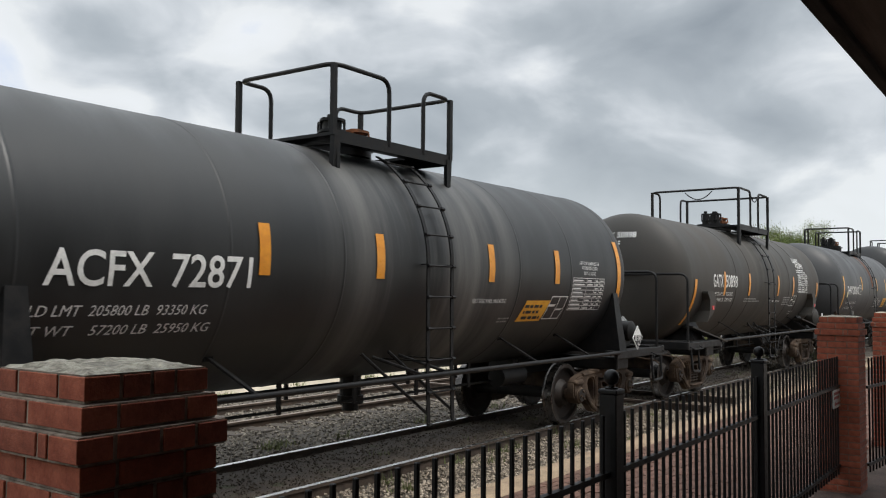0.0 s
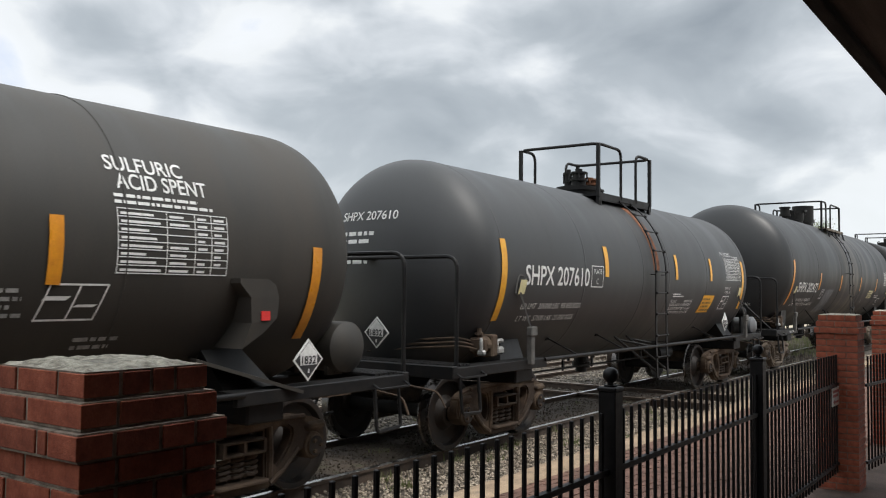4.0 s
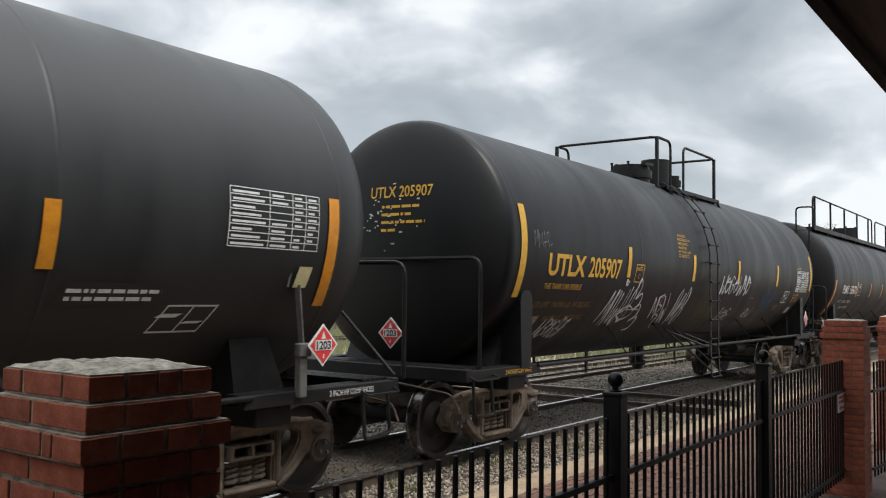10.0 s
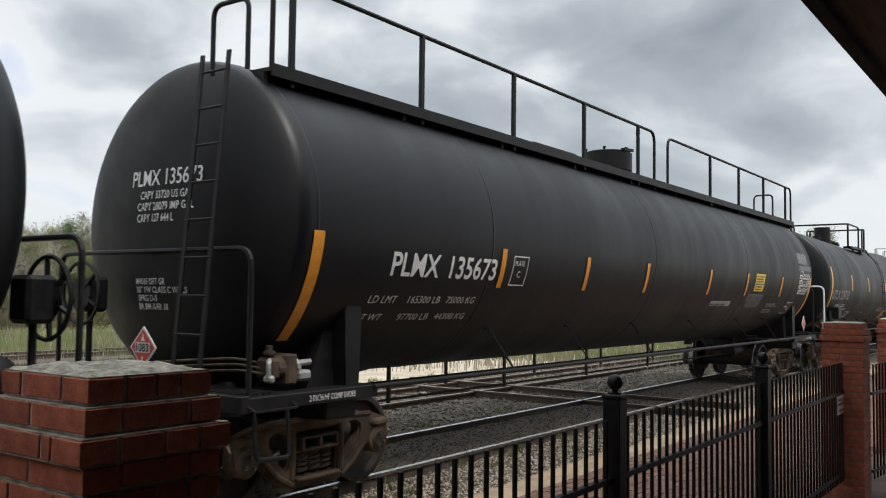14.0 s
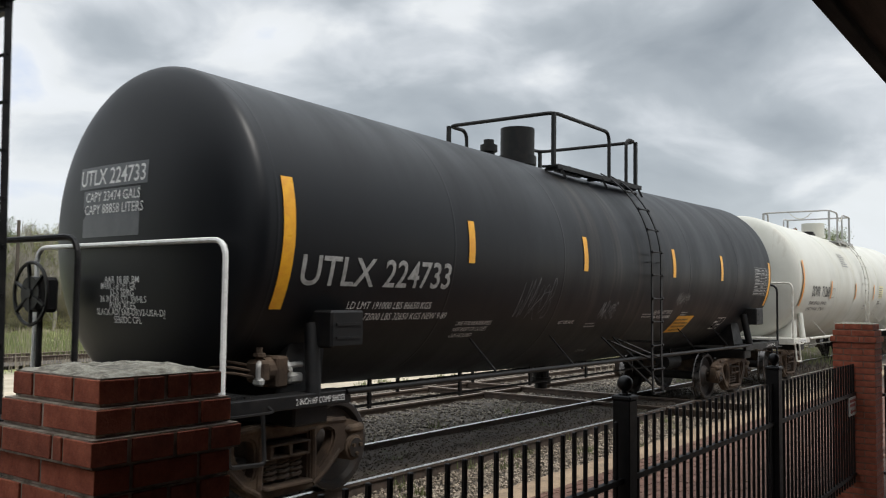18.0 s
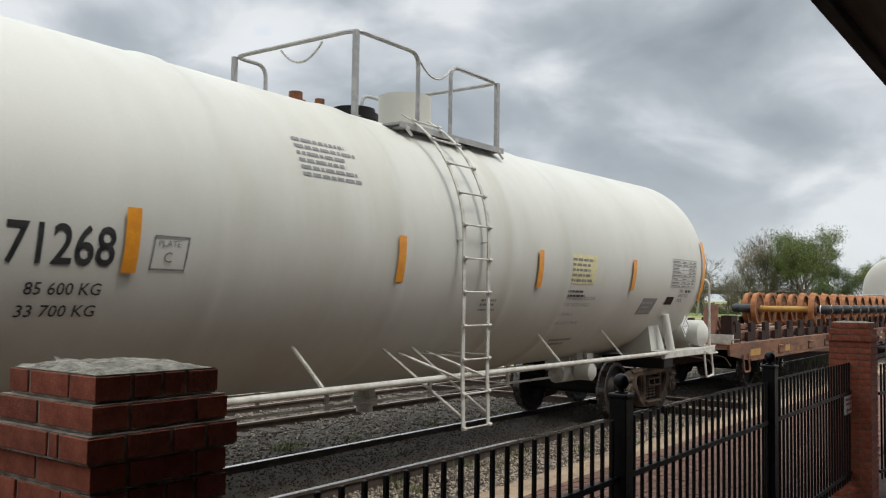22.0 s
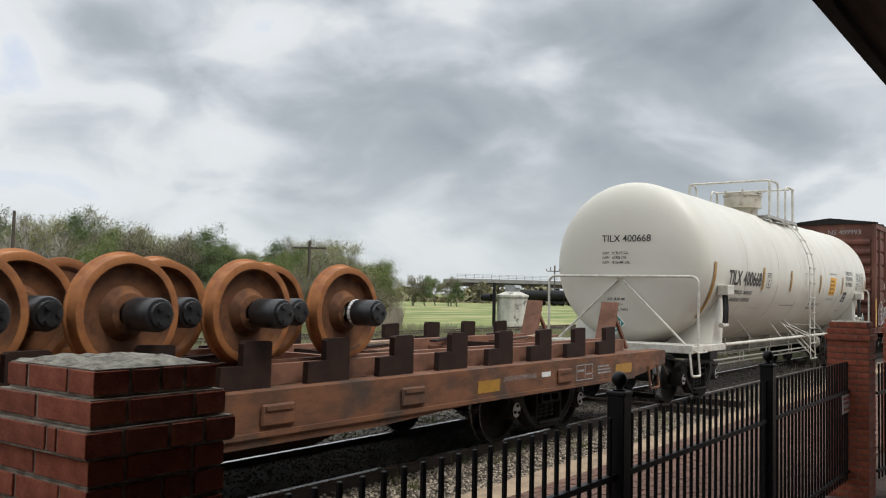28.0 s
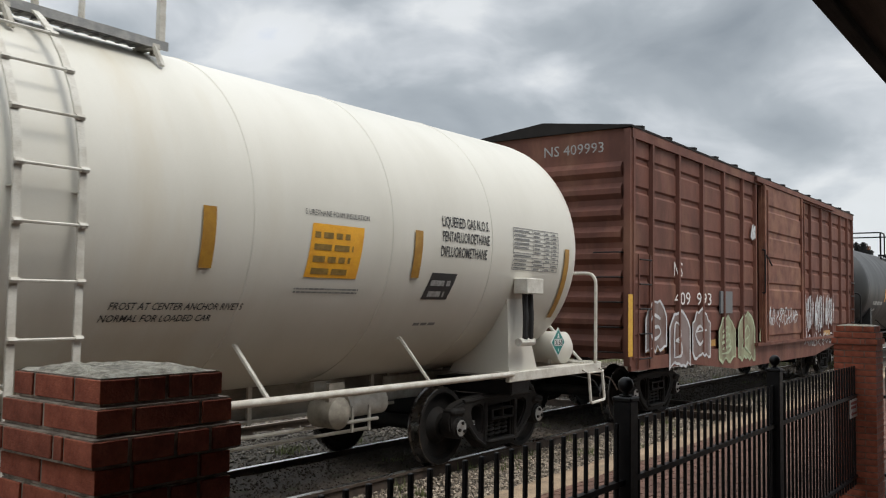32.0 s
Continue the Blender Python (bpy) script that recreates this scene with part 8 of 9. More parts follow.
    for k in range(34):
        bm = bmesh.new()
        x, y, q = rb.uniform(rel(-32.2), rel(-7.6)), rb.choice((-0.45, -0.1, 0.2, 0.5)) + rb.uniform(-0.15, 0.15), rb.uniform(-0.5, 0.5)
        bar(bm, (x, y, 1.27), (x + 0.9 * math.cos(q), y + 0.6 * math.sin(q), 1.27 + rb.uniform(-0.03, 0.07)), rb.uniform(0.08, 0.16), 0.03)
        part("loose_board", bm, M[rb.choice(("flat_salmon", "flat_orange", "concrete", "flat_dark"))], car)
    for u in (-30.3, -27.6, -25.9, -20.4, -15.2, -13.3, -9.94):
        bm = bmesh.new()
        box(bm, rel(u) - 0.2, rel(u) + 0.2, -1.455, -1.42, 0.78, 0.98, bevel=0.02)
        box(bm, rel(u) - 0.16, rel(u) + 0.16, -1.47, -1.455, 0.92, 0.96)
        part("stake_pocket", bm, M["flat_orange"], car)
    bars(car, side, rel(-8.9), rel(-8.45), 0.84, 0.98, 3, M["white_faded"], 4)
    lettering(car, side, "2 INCH HF COMP SHOES", rel(-11.51), 0.90, 0.06, M["white_faded"], 0.80, 0.0, 0.15)
    sticker(car, side, "white_tab", rel(-10.56), rel(-10.32), 0.895, 0.96, M["white"])
    frame_mark(car, side, rel(-9.57), rel(-9.06), 0.78, 1.0, M["white_faded"], 0, True)
    for u in (-33.0, -6.9):
        for s in (-1, 1):
            bm = bmesh.new()
            x = rel(u)
            pipe(bm, rounded([(x - 0.18, s * 1.45, 0.86), (x - 0.18, s * 1.48, 0.50), (x + 0.18, s * 1.48, 0.50), (x + 0.18, s * 1.45, 0.86)], 0.05), 0.02, 6)
            part("stirrup", bm, M["flat_orange"], car)
    # the load stands in the chocks and rides along
    load = wheelset_pieces(M["load_rust"], M["load_tread"], M["load_rust"], M["bearing"], 0.13)
    first = wheelset_pieces(M["load_rust"], M["load_tread"], M["axle_yellow"], M["bearing"], 0.13)
    for k in range(19):
        w = thing("rail_wheelset", "rusty orange rail wheelset with black axle bearings on the flat car" if k else
                  "rusty orange rail wheelset with a yellow axle on the flat car", "wheelset", group="wheelsets carried as freight")
        for piece, me in (first if k == 0 else load):
            part(piece, me, None, w)
        LOADS.append((w, along(-25.3 + k * 0.6325), 0.25 if k % 2 else -0.2))
        if k in (0, 2, 9, 18):
            tag = bmesh.new()
            spin(tag, [(-0.99, 0.134), (-0.955, 0.134)], 16, "y")
            part("paper_tag", tag, M["white"], w)


LOADS = []
flat_car()

tank_car(dict(
    label="clean cream-white pressure tank car with black lettering", tank=(-4.38, 10.32), r=1.58, zc=2.64, sag=0.06, power=2.6, depth=0.55, through_sill=True, step_at=(-0.06, 0.36), smooth_heads=True, paint="tank_cream", steel="iron_white",
    trucks=(-3.75, 9.35), ends=(-5.22, 11.4), ladder=(2.72, 3.18), deck=(2.12, 4.35, 4.02, 4.97), deck_far=1.2, deck_from=1.55, gate=(2.89, 3.62), deck_mat="galvanised", gear="dark",
    ink="ink", struts=(-1.45, 0.85, 5.10, 7.37), seams=(-2.2, 0.2, 2.2, 4.8, 6.6, 8.4), bead=0.008, bead_width=0.016, strip="ochre", saddle_paint=True, pipe_r=0.034, hoop_brace=(-1, 1), hoop_at=(-5.0, 11.15), hoop_y=1.53, saddle_width=(0.34, 0.17), saddle_lean=0.25,
    domes=[("manway", 3.05, 0.1, [(0.20, 0.38), (0.05, 0.49), (0.27, 0.475), (0.04, 0.50), (0.04, 0.46)], "dome_cream")], saddle_top=0.42, outlet=False,
    strips=strips((-1.0, 1.32, 4.33, 7.0), 2.18, 2.66, 0.13) + [(-4.24, 1.6, 2.66, 0.14), (10.18, 1.75, 2.64, 0.12)],
    texts=[("TILX", -3.36, 2.26, 0.275, 0.82, dict(bold=0.028)), ("400668", -2.40, 2.26, 0.275, 1.24, dict(bold=0.028)), ("LD LMT 189700 LB  86000 KG", -3.5, 2.07, 0.085, 1.84, dict(bold=0.012, shear=0.12)),
           ("LT WT   96300 LB  43700 KG", -3.52, 1.92, 0.085, 1.84, dict(bold=0.012, shear=0.12)), ("PLATE", -0.66, 2.46, 0.055, 0.22, dict(bold=0.015)), ("C", -0.60, 2.28, 0.12, 0.1, dict(bold=0.03)),
           ("FROST AT CENTER ANCHOR RIVETS", 3.58, 1.85, 0.06, 1.24, dict(shear=0.15)), ("NORMAL FOR LOADED CAR", 3.53, 1.76, 0.06, 1.0, dict(shear=0.15)),
           ("5 URETHANE FOAM INSULATION", 5.38, 2.69, 0.05, 0.85, dict(bold=0.0)), ("LIQUEFIED GAS N.O.S.", 7.42, 2.74, 0.11, 0.9, {}), ("PENTAFLUOROETHANE", 7.42, 2.58, 0.11, 0.9, {}),
           ("DIFLUOROMETHANE", 7.40, 2.42, 0.11, 0.88, {})],
    tables=[(8.85, 9.95, 2.33, 2.83, 10, "ink_faded")], marks=[(-0.72, -0.38, 2.23, 2.55, 0.02, False, "ink")],
    notices=[(5.43, 6.12, 2.14, 2.62, 0.04, "notice_orange", 4, "yellow_dull"), (7.22, 7.68, 1.96, 2.24, 0.08, "ink", 2, "white_faded")],
    print=[(0.95, 2.4, 1.84, 1.88, 1, "ink_faded"), (5.35, 6.4, 2.0, 2.06, 2, "ink_faded"), (7.3, 7.75, 1.68, 1.74, 1, "ink_faded"), (-1.4, -0.6, 1.78, 1.8, 1, "ink_faded")],
    end_texts=[("TILX 400668", 0.42, 3.02, 0.13, 1.0), ("CAPY   21770 US GAL", 0.40, 2.78, 0.05, 0.55), ("CAPY   82408 LTR", 0.40, 2.69, 0.05, 0.5), ("CAPY   18126 IMP GAL", 0.40, 2.60, 0.05, 0.58),
               ("AAR 18 BR BM", 0.30, 1.90, 0.05, 0.36), ("SPRG D-5", 0.22, 1.80, 0.05, 0.24), ("36 IN STL WHLS", 0.30, 1.70, 0.05, 0.42)],
    placards=[(-5.02, 0.06, 1.46, "placard_green", "3163", "end"), (10.02, -1.55, 1.43, "placard_green", "3163", "side")],
    reservoirs=[(10.75, -0.85, 1.32, 0.22, 0.8, "tank_cream"), (6.5, -0.85, 0.80, 0.16, 0.3, "sill_grimy")]))


def drain_hoses(car, mid, u, way):
    """The white box with two black hoses on the saddle."""
    x = along(u) - mid
    bm = bmesh.new()
    box(bm, x - 0.19, x + 0.19, -1.72, -1.52, 2.04, 2.23, bevel=0.01)
    part("hose_box", bm, M["iron_white"], car)
    for d in (-0.06, 0.07):
        bm = bmesh.new()
        pipe(bm, rounded([(x + d, -1.6, 2.06), (x + d, -1.62, 1.75), (x + d + 0.02, -1.6, 1.50)], 0.1), 0.035, 8)
        part("drain_hose", bm, M["hose"], car)
        bm = bmesh.new()
        spin(bm, [(x + d - 0.10, 0), (x + d - 0.10, 0.05), (x + d + 0.10, 0.05), (x + d + 0.12, 0.0)], 10, "x", (0, -1.58, 1.46))
        part("hose_coupling", bm, M["iron_white"], car)


for u, way in ((-3.73, -1), (9.15, 1)):
    drain_hoses(CARS[-1][0], CARS[-1][1], u, way)


def box_car():
    mid = 20.2
    car = thing("box_car", "brown-red ribbed box car with white and green graffiti", "box car", group="cars of the train")
    CARS.append((car, mid))
    rel = lambda u: along(u) - mid
    a, b, zb, ze = rel(12.35), rel(28.05), 1.10, 4.62
    for u in (14.3, 26.1):
        truck(car, rel(u), "dark")
    coupler(car, a - 0.25, -1)
    coupler(car, b + 0.25, 1)
    for s in (-1, 1):
        bm = bmesh.new()
        y = s * 1.46
        box(bm, a, b, min(y, y - s * 0.04), max(y, y - s * 0.04), zb, ze)
        part("side_wall", bm, M["box_red"], car)
        bm = bmesh.new()
        box(bm, a, b, s * 1.51 - 0.04, s * 1.51 + 0.04, ze - 0.14, ze + 0.02)
        part("eave_rail", bm, M["box_red"], car)
        bm = bmesh.new()
        prism(bm, [(a, 1.12), (a, 0.92), (a + 2.6, 0.90), (rel(17.2), 0.70), (rel(23.4), 0.70), (b - 2.6, 0.90), (b, 0.92), (b, 1.12)], "y", s * 1.50 - 0.03, s * 1.50 + 0.03)
        part("side_sill", bm, M["box_red"], car)
        us = [12.42, 13.15, 14.28, 15.42, 16.56, 17.70, 18.55, 22.25, 23.1, 24.2, 25.3, 26.4, 27.3, 27.98]
        for u in us:
            bm = bmesh.new()
            w = 0.055
            prism(bm, [(rel(u) - w, s * 1.46), (rel(u) + w, s * 1.46), (rel(u) + w * 0.6, s * 1.55), (rel(u) - w * 0.6, s * 1.55)], "z", zb, ze - 0.12)
            part("side_post", bm, M["box_red"], car)
        for p, q in zip(us, us[1:]):
            if 18.5 < p < 22.2:
                continue
            for k in range(7):
                z = zb + 0.34 + k * 0.46
                bm = bmesh.new()
                prism(bm, [(s * 1.46, z), (s * 1.492, z + 0.03), (s * 1.492, z + 0.36), (s * 1.46, z + 0.40)], "x", rel(p) + 0.06, rel(q) - 0.06)
                part("side_panel", bm, M["box_red"], car)
    # sliding door with cross ribs and lock bars
    bm = bmesh.new()
    box(bm, rel(18.85), rel(21.95), -1.57, -1.50, 1.16, 4.50)
    door = part("door", bm, M["box_door"], car, "rust-brown sliding door")
    for k in range(6):
        bm = bmesh.new()
        z = 1.28 + k * 0.56
        prism(bm, [(-1.57, z), (-1.60, z + 0.03), (-1.60, z + 0.42), (-1.57, z + 0.46)], "x", rel(18.98), rel(21.85))
        part("door_panel", bm, M["box_door"], door)
    for u in (18.92, 21.90):
        bm = bmesh.new()
        box(bm, rel(u) - 0.05, rel(u) + 0.05, -1.64, -1.57, 1.16, 4.50, bevel=0.01)
        pipe(bm, [(rel(u) + 0.12, -1.64, 1.2), (rel(u) + 0.12, -1.64, 4.4)], 0.02, 6)
        part("door_post", bm, M["box_door"], door)
    for z, t in ((4.52, 0.10), (1.10, 0.06)):
        bm = bmesh.new()
        box(bm, rel(18.4), rel(25.4), -1.62, -1.50, z, z + t)
        part("door_track", bm, M["box_red"], car)
    bm = bmesh.new()
    pipe(bm, rounded([(rel(18.7), -1.62, 2.2), (rel(18.7), -1.68, 2.2), (rel(18.7), -1.68, 3.1), (rel(18.7), -1.62, 3.1)], 0.03), 0.018, 6)
    pipe(bm, [(rel(18.9), -1.65, 3.0), (rel(19.3), -1.65, 2.8)], 0.018, 6)
    part("door_lock", bm, M["iron"], door)
    # corrugated ends
    for x, w in ((a, -1), (b, 1)):
        bm = bmesh.new()
        box(bm, min(x, x - w * 0.05), max(x, x - w * 0.05), -1.46, 1.46, zb, ze)
        prism(bm, [(-1.46, ze), (1.46, ze), (0.0, ze + 0.17)], "x", min(x, x - w * 0.05), max(x, x - w * 0.05))
        part("end_wall", bm, M["box_red"], car)
        for k in range(9):
            bm = bmesh.new()
            z = zb + 0.10 + k * 0.335
            prism(bm, [(x, z), (x + w * 0.075, z + 0.08), (x + w * 0.075, z + 0.16), (x, z + 0.25)], "y", -1.38, 1.38)
            part("end_rib", bm, M["box_red"], car)
        for s in (-1, 1):
            bm = bmesh.new()
            box(bm, x - 0.06, x + 0.06, s * 1.48 - 0.05, s * 1.48 + 0.05, 1.0, ze)
            part("corner_post", bm, M["box_red"], car)
    # roof
    bm = bmesh.new()
    prism(bm, [(-1.56, ze + 0.02), (1.56, ze + 0.02), (1.56, ze + 0.05), (0, ze + 0.23), (-1.56, ze + 0.05)], "x", a - 0.06, b + 0.06)
    part("roof", bm, M["roof_dark"], car)
    for k in range(14):
        bm = bmesh.new()
        x = a + 0.4 + k * 1.14
        for s in (-1, 1):
            bar(bm, (x, s * 1.55, ze + 0.075), (x, 0, ze + 0.255), 0.09, 0.05)
        part("roof_rib", bm, M["roof_dark"], car)
    # corner ladders
    for x in (a + 0.18, b - 0.62):
        bm = bmesh.new()
        for d in (0.0, 0.44):
            bar(bm, (x + d, -1.57, 0.95), (x + d, -1.57, 2.7), 0.04, 0.02)
        lad = part("side_ladder", bm, M["box_red"], car)
        for k in range(5):
            rb = bmesh.new()
            pipe(rb, [(x, -1.59, 1.1 + 0.38 * k), (x + 0.44, -1.59, 1.1 + 0.38 * k)], 0.012, 6)
            part("rung", rb, M["iron"], lad)
    for k in range(5):
        rb = bmesh.new()
        pipe(rb, rounded([(a - 0.02, -1.4, 1.2 + 0.38 * k), (a - 0.13, -1.38, 1.2 + 0.38 * k), (a - 0.13, -0.95, 1.2 + 0.38 * k), (a - 0.02, -0.93, 1.2 + 0.38 * k)], 0.04), 0.012, 6)
        part("grab_iron", rb, M["iron"], car)
    side, end = Wall(y=-1.50), Wall(x=a - 0.05)
    lettering(car, end, "NS 409993", -0.05, 4.28, 0.16, M["white_faded"], 1.05, end=True, out=0.03)
    lettering(car, side, "NS", rel(14.08), 2.41, 0.24, M["white"], 0.38, out=0.02)
    lettering(car, side, "409", rel(14.11), 1.93, 0.22, M["white"], 0.72, out=0.02)
    lettering(car, side, "993", rel(15.15), 1.93, 0.22, M["white"], 0.74, out=0.02)
    bars(car, side, rel(14.05), rel(14.7), 1.35, 1.5, 2, M["white_faded"], 8, out=0.02)
    for u0, u1 in ((12.14, 12.3),):
        sticker(car, Wall(y=-1.57), "reflector_strip", rel(u0), rel(u1), 1.15, 2.08, M["yellow"])
    for u0, u1 in ((12.92, 13.65), (15.6, 16.1), (20.6, 21.6), (24.4, 25.1)):
        sticker(car, side, "reflector_strip", rel(u0), rel(u1), 1.18, 1.30, M["ochre"], out=0.02)
    wall = Wall(y=-1.53)
    fields = [(12.85, 13.72, 1.22, 2.0, "spray_white"), (13.82, 14.78, 0.90, 1.84, "spray_white"), (14.86, 15.78, 1.02, 1.86, "spray_white"),
              (16.22, 17.2, 0.86, 1.74, "spray_green"), (17.35, 18.45, 0.86, 1.78, "spray_green"), (18.75, 19.5, 1.2, 1.62, "spray_green")]
    for i, (u0, u1, z0, z1, m) in enumerate(fields):
        bm = bmesh.new()
        n = 9
        rnd = random.Random(60 + i)
        top = [z1 - 0.28 * abs(2 * k / n - 1) ** 2.2 + rnd.uniform(-0.05, 0.05) for k in range(n + 1)]
        bot = [z0 + rnd.uniform(-0.07, 0.07) for k in range(n + 1)]
        w = Wall(y=-1.60) if 18.85 < u0 < 22 else wall
        lo = [bm.verts.new(w.side(rel(u0) + (u1 - u0) * k / n, bot[k])) for k in range(n + 1)]
        hi = [bm.verts.new(w.side(rel(u0) + (u1 - u0) * k / n, top[k])) for k in range(n + 1)]
        for k in range(n):
            bm.faces.new((lo[k], lo[k + 1], hi[k + 1], hi[k]))
        part("graffiti", bm, M["spray_wash" if m == "spray_white" else "spray_wash_green"], car, "washed-out sprayed block letter")
        # sprayed outline round the letter
        bm = bmesh.new()
        ring = [(k / n, bot[k]) for k in range(n + 1)] + [(k / n, top[k]) for k in range(n, -1, -1)]
        cx, cz = 0.5, (z0 + z1) / 2
        w2 = Wall(y=w.y - 0.005)
        last = None
        for px, pz in ring + ring[:1]:
            row = [bm.verts.new(w2.side(rel(u0) + (u1 - u0) * (cx + (px - cx) * q), cz + (pz - cz) * q)) for q in (0.90, 1.0)]
            if last:
                bm.faces.new((last[0], row[0], row[1], last[1]))
            last = row
        part("graffiti", bm, M[m], car, "sprayed letter outline")
        scribble(car, Wall(y=w.y - 0.008), rel(u0) + 0.15, rel(u1) - 0.25, z0 + 0.12, z1 - 0.2, ("3", "0", "7", "9", "6", "3")[i], M[m], 80 + i, 0.055, 0.0)
    for i, (u0, u1, z0, z1) in enumerate(((22.2, 23.2, 1.3, 2.2), (23.4, 24.3, 1.3, 2.2), (24.5, 25.4, 1.4, 2.2), (19.0, 21.4, 1.5, 1.9), (22.4, 26.9, 0.95, 1.25), (18.2, 18.5, 3.3, 3.6))):
        scribble(car, Wall(y=-1.60) if 18.85 < u0 < 22 else wall, rel(u0), rel(u1), z0, z1, "14062735017", M["spray_white"], 90 + i, 0.035, 0.12)
    bm = bmesh.new()
    box(bm, rel(16.37), rel(17.05), -1.53, -1.50, 1.78, 2.2)
    part("repair_plate", bm, M["grey_panel"], car)
    return car


box_car()

tank_car(dict(
    label="dusty black tank car behind the box car", tank=(30.6, 44.6), r=1.5, zc=2.5, paint="tank_slate", trucks=(31.2, 43.9), ends=(29.5, 45.7),
    ladder=(37.3, 37.8), deck=(36.4, 38.9, 3.9, 4.75), gate=(37.2, 37.9), cluster=37.4, struts=(34.0, 36.0, 39.6, 41.6), strip="orange",
    strips=strips((33.4, 36.0, 39.0, 41.7), 2.1, 2.55, 0.12), texts=[("LD LMT", 31.6, 1.8, 0.085, 0.5, {})], print=[(31.5, 33.2, 2.0, 2.24, 1, "white_faded")]))

# ---- trees, field edge and distance ----
M["bark"] = material("bark", (0.12, 0.105, 0.085), (0.17, 0.145, 0.12), 0.9, scale=6, stretch=(1, 1, 0.3), bump=0.4)
M["bark_pale"] = material("bark_pale", (0.29, 0.265, 0.225), (0.21, 0.19, 0.16), 0.9, scale=6, stretch=(1, 1, 0.3), bump=0.4)
M["leaf_green"] = material("leaf_green", (0.105, 0.145, 0.035), (0.155, 0.19, 0.055), 0.7, scale=0.7, bump=0, island=0.16, speck=0.0)
M["leaf_spring"] = material("leaf_spring", (0.19, 0.21, 0.065), (0.26, 0.25, 0.10), 0.7, scale=0.7, bump=0, island=0.16, speck=0.0)
M["leaf_bud"] = material("leaf_bud", (0.19, 0.165, 0.09), (0.15, 0.145, 0.075), 0.8, scale=0.7, bump=0, island=0.16, speck=0.0)
M["leaf_dark"] = material("leaf_dark", (0.075, 0.115, 0.034), (0.105, 0.145, 0.045), 0.7, scale=0.7, bump=0, island=0.16, speck=0.0)
M["reed"] = material("reed", (0.29, 0.25, 0.19), (0.21, 0.185, 0.145), 0.9, scale=0.5, bump=0, island=0.3)
M["grass_blade"] = material("grass_blade", (0.13, 0.155, 0.055), (0.185, 0.195, 0.085), 0.8, scale=0.4, bump=0, island=0.35)
M["steel_grey"] = material("steel_grey", (0.20, 0.21, 0.22), (0.28, 0.29, 0.29), 0.6, 0.3, scale=4)
M["pole_wood"] = material("pole_wood", (0.06, 0.048, 0.038), (0.09, 0.072, 0.058), 0.9, scale=4, stretch=(1, 1, 0.2))
M["case_silver"] = material("case_silver", (0.36, 0.37, 0.37), (0.26, 0.27, 0.27), 0.5, 0.3, scale=4)
M["hut_white"] = material("hut_white", (0.52, 0.50, 0.44), (0.36, 0.35, 0.31), 0.85, scale=1.6, stretch=(1, 1, 0.35), bump=0.2, dust=(0.12, 0.11, 0.10), dust_at=(0.56, 0.68), dust_scale=2.4)
M["bridge_pale"] = material("bridge_concrete", (0.27, 0.265, 0.25), (0.21, 0.205, 0.195), 0.9, scale=0.6, bump=0.2)
M["bridge_steel"] = material("bridge_steel", (0.10, 0.085, 0.075), (0.14, 0.12, 0.10), 0.8, scale=0.8, bump=0.2)


def soup(name, v, f, mat):
    me = bpy.data.meshes.new(name)
    me.from_pydata(np.asarray(v, float).reshape(-1, 3).tolist(), [], np.asarray(f).tolist())
    me.materials.append(mat)
    return me


def quads(centres, size, rnd, flat=0.6):
    """Small leaf blades with random turns round the given points."""
    k = len(centres)
    d = rnd.normal(size=(k, 3))
    d /= np.linalg.norm(d, axis=1)[:, None]
    e = np.cross(d, rnd.normal(size=(k, 3)))
    e /= np.linalg.norm(e, axis=1)[:, None] + 1e-9
    s = (size * (0.6 + 0.8 * rnd.rand(k)))[:, None]
    c = np.asarray(centres)
    v = np.stack([c - d * s, c - e * s * flat, c + d * s, c + e * s * flat], 1)
    f = np.arange(k * 4).reshape(k, 4)
    return v.reshape(-1, 3), f


